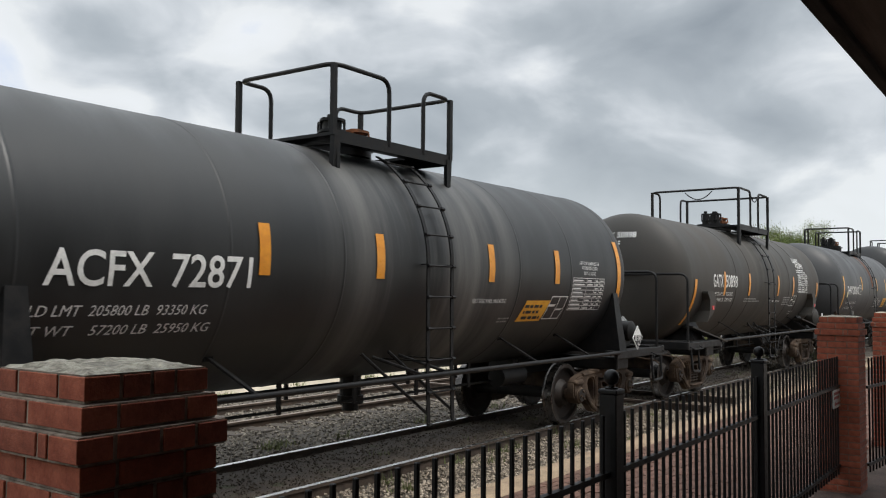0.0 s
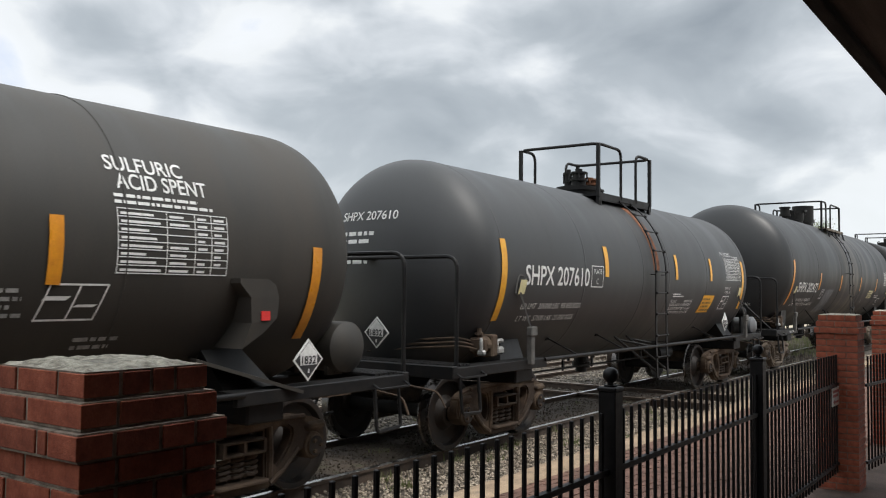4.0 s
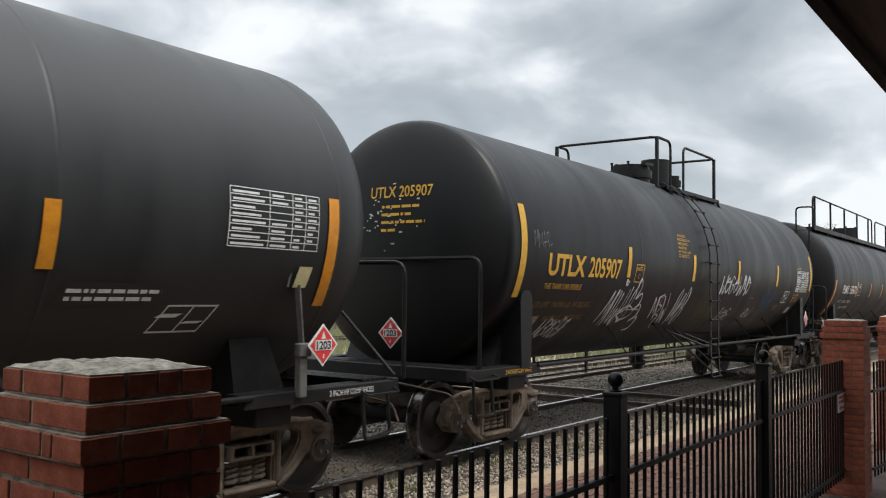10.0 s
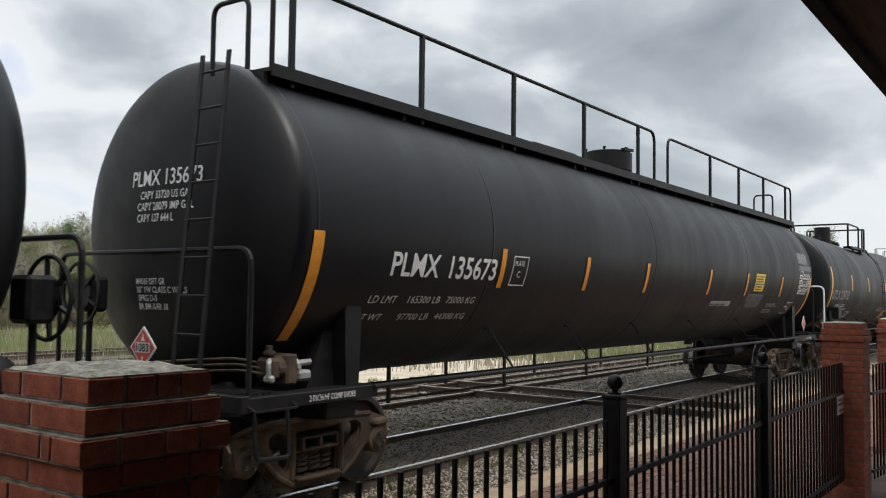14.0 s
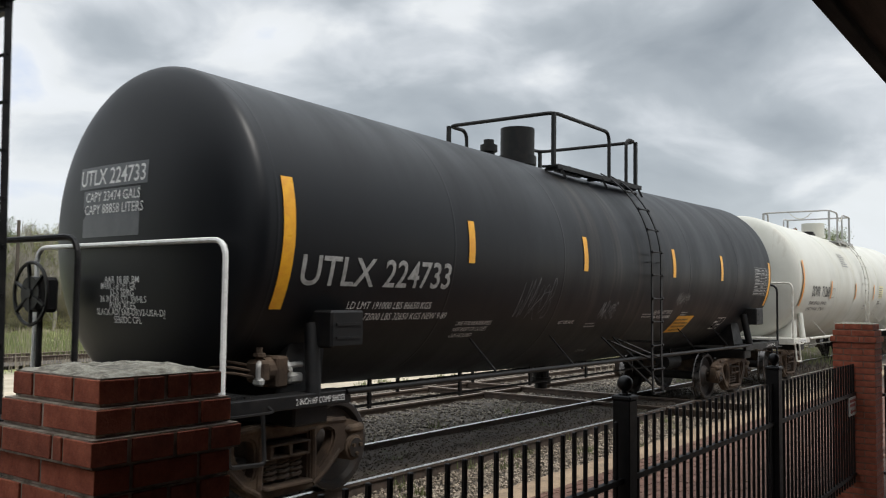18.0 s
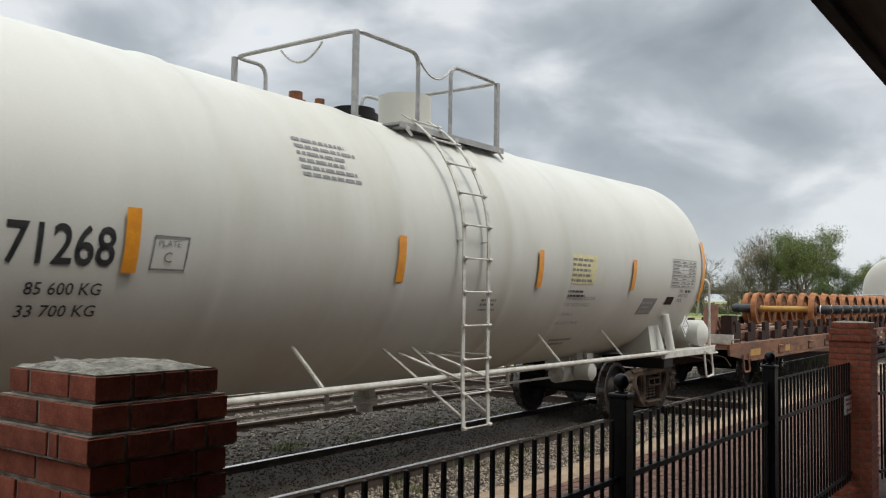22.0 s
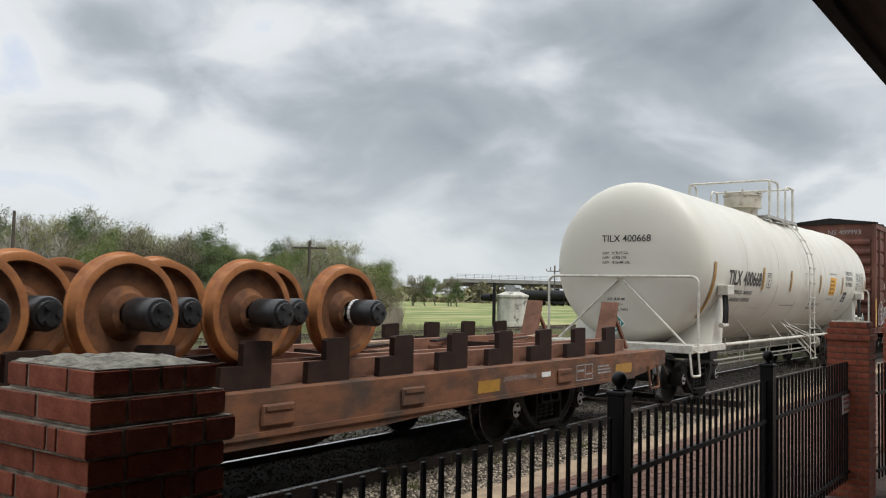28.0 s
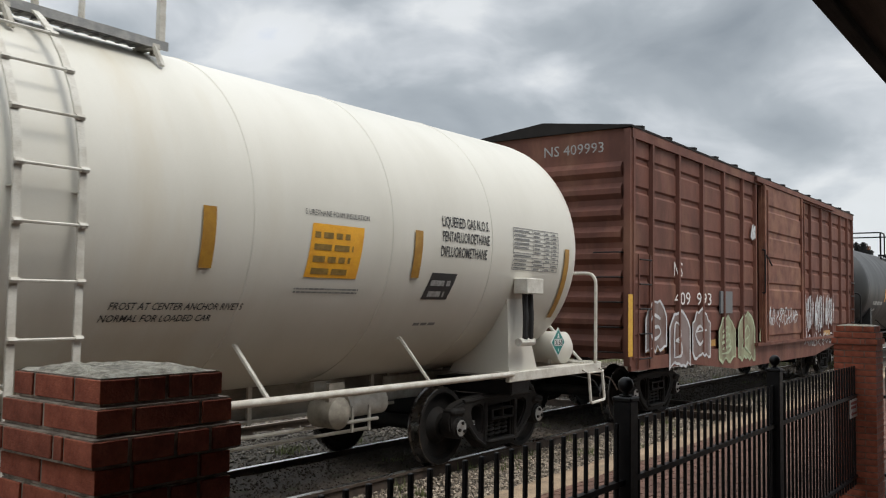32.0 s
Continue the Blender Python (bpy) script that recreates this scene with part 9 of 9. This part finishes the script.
def tree_meshes(seed, height, spread, leaves, leaf_size, mat, bark, twigs=500, start=0.25, trunks=1):
    rnd = np.random.RandomState(seed)
    bm = bmesh.new()
    tips = []

    def grow(p, d, length, r, level):
        pts = [p]
        q = p.copy()
        way = d.copy()
        for _ in range(3):
            way = (way + Vector(rnd.normal(size=3)) * 0.13 + Vector((0, 0, 0.05))).normalized()
            q = q + way * (length / 3)
            pts.append(q.copy())
        n = 7 if level == 0 else 5 if level == 1 else 3
        rings = []
        for i, c in enumerate(pts):
            rr = r * (1 - 0.5 * i / 3)
            a = way.orthogonal().normalized()
            b = way.cross(a)
            rings.append([bm.verts.new(c + (a * math.cos(6.283 * k / n) + b * math.sin(6.283 * k / n)) * rr) for k in range(n)])
        for a, b in zip(rings, rings[1:]):
            for k in range(n):
                bm.faces.new((a[k], a[(k + 1) % n], b[(k + 1) % n], b[k]))
        if level >= 3:
            tips.append((pts[-1], way, length))
            return
        for i in range((5, 4, 4)[level]):
            f = (start + (1 - start) * (i + rnd.rand()) / 5) if level == 0 else 0.35 + 0.65 * rnd.rand()
            j = min(2, int(f * 3))
            base = pts[j] + (pts[j + 1] - pts[j]) * (f * 3 - j)
            side = Vector(rnd.normal(size=3))
            side = (side - way * side.dot(way)).normalized()
            nd = (way * (0.55 if level == 0 else 0.7) + side * spread + Vector((0, 0, 0.18))).normalized()
            grow(base, nd, length * (0.52 if level == 0 else 0.62) * (0.75 + 0.5 * rnd.rand()), r * (0.42 if level == 0 else 0.55), level + 1)
        grow(pts[-1], way, length * 0.55, r * 0.5, level + 1)

    for k in range(trunks):
        lean = Vector((rnd.normal() * 0.12, rnd.normal() * 0.12, 1)).normalized()
        grow(Vector((rnd.normal() * 0.3 * (trunks > 1), rnd.normal() * 0.3 * (trunks > 1), -0.3)), lean, height * 0.52, height * 0.016 + 0.03, 0)
    trunk = mesh_of("trunk", bm, bark)
    pick = rnd.randint(0, len(tips), leaves)
    cs = np.array([tips[i][0] for i in pick]) + rnd.normal(size=(leaves, 3)) * height * 0.036
    v, f = quads(cs, leaf_size, rnd)
    if twigs:
        pick = rnd.randint(0, len(tips), twigs)
        a = np.array([tips[i][0] for i in pick]) + rnd.normal(size=(twigs, 3)) * height * 0.02
        w = np.array([tips[i][1] for i in pick]) + rnd.normal(size=(twigs, 3)) * 0.5
        b = a + w * height * 0.06
        o = rnd.normal(size=(twigs, 3)) * 0.012
        tv = np.stack([a - o, a + o, b], 1).reshape(-1, 3)
    else:
        tv = np.zeros((0, 3))
    crown = bpy.data.meshes.new("crown")
    faces = f.tolist() + (np.arange(len(tv)).reshape(-1, 3) + len(v)).tolist()
    crown.from_pydata(np.concatenate([v, tv]).tolist(), [], faces)
    crown.materials.append(mat)
    crown.materials.append(bark)
    for p in crown.polygons[len(f):]:
        p.material_index = 1
    return trunk, crown


KINDS = [
    ("green", "leafy green tree at the edge of the field", tree_meshes(1, 7.0, 0.75, 26000, 0.043, M["leaf_green"], M["bark"], 300)),
    ("spring", "tree with fresh yellow-green spring leaves", tree_meshes(2, 7.0, 0.7, 22000, 0.04, M["leaf_spring"], M["bark"], 700, trunks=2)),
    ("bud", "brownish budding tree with bare twigs", tree_meshes(3, 7.0, 0.65, 20000, 0.036, M["leaf_bud"], M["bark"], 1500, trunks=2)),
    ("bare", "bare pale tree with fine twigs", tree_meshes(4, 7.5, 0.55, 300, 0.05, M["leaf_bud"], M["bark_pale"], 1300)),
    ("dark", "dense dark green tree", tree_meshes(5, 6.5, 0.6, 24000, 0.045, M["leaf_dark"], M["bark"], 200, start=0.12)),
    ("bushy", "low budding bush under the trees", tree_meshes(6, 4.0, 0.9, 12000, 0.034, M["leaf_bud"], M["bark"], 900, start=0.05, trunks=3)),
    ("mixed", "thin spring tree with sparse green leaves", tree_meshes(7, 7.0, 0.6, 9000, 0.04, M["leaf_spring"], M["bark_pale"], 1500)),
]
PROTO = {}


def tree(kind, az, dist, height, seed):
    nm, label, (trunk, crown) = next(k for k in KINDS if k[0] == kind)
    base = {"bushy": 4.0, "dark": 6.5, "bare": 7.5}.get(kind, 7.0)
    rnd = random.Random(seed)
    root = thing("tree" if kind != "bushy" else "bush", label, "tree" if kind != "bushy" else "bush",
                 (dist * math.cos(radians(az)), dist * math.sin(radians(az)), -0.24), "trees along the field")
    root.rotation_euler = (0, 0, rnd.uniform(0, 6.28))
    s = height / base * 0.92
    root.scale = (s * rnd.uniform(0.9, 1.2), s * rnd.uniform(0.9, 1.2), s)
    part("trunk", trunk, None, root)
    part("crown", crown, None, root)


def skyline(az):
    """How high the wood's edge stands over the eye, as a slope, by bearing."""
    pts = ((37.5, 0.026), (39.0, 0.034), (41.5, 0.040), (43.0, 0.052), (44.3, 0.062), (46.5, 0.056), (50, 0.058), (53.5, 0.066), (57, 0.066), (61.4, 0.078), (64, 0.07), (70, 0.07))
    return float(np.interp(az, [p[0] for p in pts], [p[1] for p in pts]))


rnd = random.Random(77)
az = 40.5
i = 0
while az < 66:
    d = rnd.uniform(66, 78)
    kind = rnd.choice(("green", "spring", "bud", "bud", "mixed", "bud", "dark", "green", "green", "spring"))
    tree(kind, az, d, max(3.0, (skyline(az) * rnd.uniform(0.72, 1.24)) * d + 2.2), i)
    if i % 2 == 0:
        tree(rnd.choice(("bud", "spring", "green", "bud")), az + 0.3, d + 10, (skyline(az) * rnd.uniform(0.8, 1.0)) * (d + 10) + 2.2, i + 500)
    az += rnd.uniform(0.45, 0.75)
    i += 1
az = 39.5
while az < 66:
    tree("bushy", az, rnd.uniform(54, 64), rnd.uniform(2.0, 4.4), i)
    az += rnd.uniform(0.6, 1.0)
    i += 1
for kind, a, d, h in (("bare", 61.5, 62, 6.9), ("bare", 60.2, 57, 5.6), ("bare", 51.2, 72, 6.4), ("bare", 62.6, 60, 6.4), ("green", 58.6, 62, 6.2), ("green", 46.6, 63, 5.6), ("mixed", 44.3, 63, 6.1), ("dark", 50.9, 64, 5.6), ("spring", 55.0, 60, 4.6),
                      ("green", 40.1, 75, 5.1), ("dark", 41.6, 70, 4.4), ("bud", 37.9, 150, 5.8), ("dark", 37.1, 150, 5.2), ("green", 36.4, 155, 6.2), ("bud", 35.6, 152, 5.6), ("dark", 35.0, 150, 4.8),
                      ("bare", 19.9, 130, 8.8), ("bud", 19.3, 135, 7.6), ("green", 14.2, 130, 14.0), ("green", 13.2, 128, 13.4), ("bud", 15.9, 132, 12.2), ("bare", 16.6, 134, 11.0), ("bare", 17.2, 134, 9.0), ("bare", 15.2, 134, 13),
                      ("spring", 25.2, 170, 5.4), ("bud", 23.8, 180, 6.0), ("bud", 22.2, 180, 6.2), ("dark", 12.0, 140, 11.0), ("green", 10.4, 140, 10), ("bud", 18.2, 150, 7.0), ("spring", 21.0, 175, 5.0),
                      ("bud", 26.5, 190, 5.4), ("dark", 29.5, 230, 5), ("bud", 33.5, 220, 6), ("dark", 32.4, 240, 5)):
    tree(kind, a, d, h, i)
    i += 1


def far_hedge(name, az0, az1, d0, d1, h, count, size, mat, seed, label, category, thin=1.0, upright=False):
    rnd = np.random.RandomState(seed)
    az = np.radians(az0 + (az1 - az0) * rnd.rand(count))
    d = d0 + (d1 - d0) * rnd.rand(count)
    lump = 0.55 + 0.45 * np.sin(az * 61 + seed) * np.sin(az * 23)
    if upright:
        hh = h * (0.25 + 0.75 * rnd.rand(count)) * (0.45 + 0.55 * np.clip(lump + 0.35 * np.sin(az * 140 + 2), 0, 1))
        x, y = d * np.cos(az), d * np.sin(az)
        lean = rnd.normal(size=(count, 2)) * 0.16
        w = size * (0.5 + rnd.rand(count))
        a = np.stack([x - w * np.sin(az), y + w * np.cos(az), np.full(count, -0.25)], 1)
        b = np.stack([x + w * np.sin(az), y - w * np.cos(az), np.full(count, -0.25)], 1)
        c = np.stack([x + lean[:, 0] * hh, y + lean[:, 1] * hh, hh], 1)
        me = soup(name, np.stack([a, b, c], 1), np.arange(count * 3).reshape(-1, 3), mat)
    else:
        z = -0.2 + h * rnd.rand(count) ** thin * lump
        v, f = quads(np.stack([d * np.cos(az), d * np.sin(az), z], 1), size, rnd)
        me = soup(name, v, f, mat)
    return tagged(new(name, me), label, category, kind="stuff")


far_hedge("undergrowth", 39.5, 67, 57, 84, 3.0, 60000, 0.045, M["leaf_bud"], 1, "tangled brown and green undergrowth below the trees", "undergrowth")
far_hedge("undergrowth_green", 39.5, 67, 54, 80, 2.2, 40000, 0.042, M["leaf_spring"], 2, "fresh green brush among the trunks", "undergrowth")
far_hedge("reeds", 38.6, 56.0, 51, 62, 1.9, 11000, 0.015, M["reed"], 3, "dry tan reeds and weeds along the field edge", "reeds", upright=True)
far_hedge("far_wood", 8, 40, 210, 320, 6.0, 12000, 0.7, M["leaf_bud"], 4, "hazy far woods on the horizon", "woods", 1.4)
far_hedge("far_bank", 17, 27.5, 150, 165, 2.2, 26000, 0.12, M["leaf_dark"], 5, "dark scrubby bank below the overpass", "scrub")
far_hedge("grass_tufts", 12, 68, 31, 52, 0.20, 22000, 0.016, M["grass_blade"], 6, "tufts of fresh green grass in the field", "grass", upright=True)
far_hedge("dry_grass_tufts", 12, 68, 26, 58, 0.26, 12000, 0.014, M["reed"], 7, "tufts of dry pale grass in the field", "grass", upright=True)

rnd = np.random.RandomState(21)
spots = np.stack([rnd.uniform(4, 30, 90), rnd.choice((5.6, 5.9, 6.1, 7.0, 8.6, 13.6, 14.2), 90) + rnd.normal(size=90) * 0.18], 1)
base = np.repeat(spots, 40, 0)
base = np.concatenate([base + rnd.normal(size=base.shape) * 0.07, np.full((len(base), 1), -0.15)], 1)
tip = base + np.stack([rnd.normal(size=len(base)) * 0.04, rnd.normal(size=len(base)) * 0.04, rnd.uniform(0.04, 0.16, len(base))], 1)
wide = np.stack([rnd.normal(size=len(base)), rnd.normal(size=len(base)), np.zeros(len(base))], 1) * 0.006
me = soup("weeds", np.stack([base - wide, base + wide, tip], 1), np.arange(len(base) * 3).reshape(-1, 3), M["grass_blade"])
tagged(new("weeds", me), "small green weeds growing through the stones", "weeds", kind="stuff")

# overpass far behind the field
root = thing("overpass", "pale concrete highway overpass with a mesh railing", "bridge", (0, 0, 0))
A, B = Vector((230 * math.cos(radians(35.5)), 230 * math.sin(radians(35.5)), 0)), Vector((300 * math.cos(radians(12)), 300 * math.sin(radians(12)), 0))
way = (B - A).normalized()
side = Vector((-way.y, way.x, 0))
L = (B - A).length


def beam_on(bm, s0, s1, w0, w1, z0, z1):
    v = [bm.verts.new(A + way * s + side * w + Vector((0, 0, z))) for s in (s0, s1) for w in (w0, w1) for z in (z0, z1)]
    for q in ((0, 1, 3, 2), (4, 6, 7, 5), (0, 4, 5, 1), (2, 3, 7, 6), (0, 2, 6, 4), (1, 5, 7, 3)):
        bm.faces.new([v[k] for k in q])


bm = bmesh.new()
beam_on(bm, 0, L, -5, 5, 5.0, 5.5)
beam_on(bm, 0, L, -5.2, -4.9, 5.0, 5.95)
beam_on(bm, 0, L, 4.9, 5.2, 5.0, 5.95)
part("bridge_deck", bm, M["bridge_pale"], root)
bm = bmesh.new()
for w in (-4, 0, 4):
    beam_on(bm, 0, L, w - 0.3, w + 0.3, 4.0, 5.0)
part("girder", bm, M["bridge_steel"], root)
s = 8.0
while s < L:
    bm = bmesh.new()
    for w in (-3.6, 0, 3.6):
        beam_on(bm, s - 0.5, s + 0.5, w - 0.5, w + 0.5, -0.3, 3.4)
    beam_on(bm, s - 0.6, s + 0.6, -4.8, 4.8, 3.4, 4.0)
    part("pier", bm, M["bridge_pale"], root)
    s += 17.0
bm = bmesh.new()
s = 0.0
while s < L:
    beam_on(bm, s - 0.05, s + 0.05, -5.1, -5.0, 5.9, 7.1)
    s += 2.4
for z in (6.3, 6.7, 7.05):
    beam_on(bm, 0, L, -5.1, -5.04, z, z + 0.06)
part("bridge_railing", bm, M["steel_grey"], root)


def bearing(az, d, z=-0.24):
    return Vector((d * math.cos(radians(az)), d * math.sin(radians(az)), z))


# masts, hoarding, lamp
for a, d, h, w in ((25.38, 300, 25.2, 0.42), (24.37, 320, 18.8, 0.2)):
    root = thing("radio_mast", "thin grey lattice radio mast", "mast", bearing(a, d), "masts beyond the overpass")
    bm = bmesh.new()
    for k in range(3):
        q = k * 2.094
        bar(bm, (w * math.cos(q), w * math.sin(q), 0), (w * 0.5 * math.cos(q), w * 0.5 * math.sin(q), h), 0.16, 0.16)
    part("mast_legs", bm, M["steel_grey"], root)
    bm = bmesh.new()
    for k in range(int(h / 1.2)):
        z = k * 1.2
        f = 1 - 0.5 * z / h
        for q in range(3):
            p, r = q * 2.094, (q + 1) * 2.094
            bar(bm, (w * f * math.cos(p), w * f * math.sin(p), z), (w * f * math.cos(r), w * f * math.sin(r), z + 1.1), 0.08, 0.08)
    part("lattice", bm, M["steel_grey"], root)
root = thing("billboard", "dark roadside billboard on a single pole", "billboard", bearing(22.32, 200))
bm = bmesh.new()
pipe(bm, [(0, 0, 0), (0, 0, 6.8)], 0.25)
part("pole", bm, M["bridge_steel"], root)
bm = bmesh.new()
box(bm, -0.3, 0.3, -1.5, 1.5, 6.6, 8.9)
part("panel", bm, M["bridge_steel"], root)
root = thing("power_pole", "tall dark power pole with insulators on its arm", "utility pole", bearing(28.69, 215))
bm = bmesh.new()
pipe(bm, [(0, 0, 0), (0, 0, 9.6)], 0.18)
bar(bm, (0.9, -1.7, 8.2), (-0.9, 1.7, 8.2), 0.2, 0.2)
part("pole", bm, M["bridge_steel"], root)
for s, h in ((-1.0, 0.9), (-0.55, 0.55), (0.5, 1.0), (1.0, 0.5)):
    bm = bmesh.new()
    pipe(bm, [(-s * 0.9, s * 1.7, 8.2), (-s * 0.95, s * 1.8, 8.2 + h)], 0.10, 6)
    part("insulator", bm, M["bridge_steel"], root)

# poles in the wood's edge
for a, d, h, arm in ((62.25, 58, 6.6, False), (48.35, 60, 4.3, False), (44.7, 60, 5.6, True)):
    root = thing("utility_pole", "weathered wooden utility pole among the trees", "utility pole", bearing(a, d), "poles along the wood")
    bm = bmesh.new()
    spin(bm, [(-0.2, 0), (-0.2, 0.13), (h, 0.09), (h, 0)], 10, "z")
    part("pole", bm, M["pole_wood"], root)
    if arm:
        bm = bmesh.new()
        bar(bm, (0.8, -0.8, h - 0.5), (-0.8, 0.8, h - 0.5), 0.1, 0.12)
        part("crossarm", bm, M["pole_wood"], root)

# round hut by the siding
root = thing("round_hut", "round weathered white concrete hut with a lidded top", "hut", bearing(31.4, 60))
bm = bmesh.new()
spin(bm, [(0.0, 0), (0.0, 1.12), (0.35, 1.10), (0.36, 1.06), (2.05, 1.04), (2.06, 1.12), (2.18, 1.12), (2.42, 0.55), (2.44, 0.0)], 32, "z")
part("shell", bm, M["hut_white"], root, smooth=False)
bm = bmesh.new()
box(bm, -0.42, 0.42, -0.36, 0.36, 2.36, 2.70, bevel=0.03)
prism(bm, [(-0.5, 2.70), (0.5, 2.70), (0.35, 2.86), (-0.35, 2.86)], "x", -0.42, 0.42)
part("hatch", bm, M["case_silver"], root)
bm = bmesh.new()
spin(bm, [(0.0, 0), (0.0, 0.12), (3.0, 0.11), (3.0, 0)], 12, "z", (-1.15, 0.75, 0))
part("vent_pipe", bm, M["iron"], root)
bm = bmesh.new()
spin(bm, [(-0.35, 0), (-0.35, 0.26), (0.35, 0.26), (0.35, 0)], 16, "y", (-1.1, 1.35, 2.0))
part("drum", bm, M["iron"], root)

# black tank cars standing on a yard line below the overpass
for k in range(4):
    base = bearing(29.55 - k * 1.05, 196 + k * 3.0)
    root = thing("yard_tank_car", "black tank car standing far off in the yard", "tank car", base, "cars standing in the yard")
    root.rotation_euler = (0, 0, radians(118))
    bm = bmesh.new()
    spin(bm, [(-5.4, 0), (-5.25, 0.8), (-4.9, 1.25), (4.9, 1.25), (5.25, 0.8), (5.4, 0)], 18, "x", (0, 0, 2.2))
    part("tank", bm, M["iron"], root, smooth=True)
    bm = bmesh.new()
    disc_stack(bm, 0, 0, 3.3, [(0.5, 0.5)], 12)
    part("dome", bm, M["iron"], root)
    for x in (-3.9, 3.9):
        bm = bmesh.new()
        box(bm, x - 1.3, x + 1.3, -1.1, 1.1, 0.35, 0.95, bevel=0.1)
        for d in (-0.85, 0.85):
            spin(bm, [(-0.8, 0), (-0.8, 0.46), (0.8, 0.46), (0.8, 0)], 12, "y", (x + d, 0, 0.46))
        part("truck", bm, M["truck_dark"], root)

root = thing("concrete_pipe", "short pale concrete pipe lying in the grass", "pipe", bearing(55.2, 40))
bm = bmesh.new()
spin(bm, [(-0.3, 0.13), (-0.3, 0.18), (0.3, 0.18), (0.3, 0.13), (-0.3, 0.13)], 20, "y", (0, 0, 0.18))
part("pipe_body", bm, M["concrete"], root)
root = thing("white_trailer", "long white trailer parked below the overpass", "trailer", bearing(23.7, 150))
bm = bmesh.new()
box(bm, -1.2, 1.2, -5, 5, 0.9, 3.0, bevel=0.05)
part("body", bm, M["white"], root)
for y in (-3.8, -2.8, 3.6):
    for x in (-1.0, 1.0):
        bm = bmesh.new()
        spin(bm, [(x - 0.14, 0), (x - 0.14, 0.48), (x + 0.14, 0.48), (x + 0.14, 0)], 14, "x", (0, y, 0.48))
        part("wheel", bm, M["iron"], root)

# ---- paving bricks of the walk ----
bm = bmesh.new()
box(bm, -0.0985, 0.0985, -0.0485, 0.0485, -0.03, 0.0, bevel=0.004)
paver = mesh_of("paver", bm, M["paver"])
walk_ground = bpy.data.objects["pavement"]
rnd = random.Random(5)
far_v, far_f = [], []
near_count = 0
row = 0
y = 2.30
while y < 4.70:
    x = 2.2 + (0.1 if row % 2 else 0.0)
    while x < 24:
        z = -0.107 + rnd.uniform(-0.004, 0.004)
        if near_count < 300 and 3.4 < x < 6.6 and 3.4 < y:
            ob = new("paver", paver)
            ob.parent, ob.location = walk_ground, (x, y, z)
            near_count += 1
        else:
            b = len(far_v)
            for dx, dy, dz in ((-1, -1, -0.03), (1, -1, -0.03), (1, 1, -0.03), (-1, 1, -0.03), (-1, -1, 0), (1, -1, 0), (1, 1, 0), (-1, 1, 0)):
                far_v.append((x + dx * 0.0975, y + dy * 0.0475, z + dz))
            far_f += [(b + 4, b + 5, b + 6, b + 7), (b, b + 1, b + 5, b + 4), (b + 1, b + 2, b + 6, b + 5), (b + 2, b + 3, b + 7, b + 6), (b + 3, b, b + 4, b + 7)]
        x += 0.2035
    y += 0.1035
    row += 1
ob = part("paver_field", soup("paver_field", far_v, far_f, M["paver_far"]), None, walk_ground)
ob["kind"] = "stuff"


# ---- motion ----


def motions():
    steps = [i * 0.5 for i in range(65)]
    for car, u in CARS:
        walk(car, [(t, pose(u + to_go(t), TRACK_Y, 0)) for t in steps])
    for w, u, y in LOADS:
        walk(w, [(t, pose(u + to_go(t), TRACK_Y + y, 1.285 + WHEEL_R)) for t in steps])
    tenths = [i * 0.1 for i in range(321)]
    turns = [math.degrees((to_go(t) - to_go(0)) / WHEEL_R) for t in tenths]
    for w, dx in WHEELSETS:
        first = (dx * 40) % 90
        walk(w, [(t, pose(dx, 0, WHEEL_R, 0, a + first, 0)) for t, a in zip(tenths, turns)])


motions()
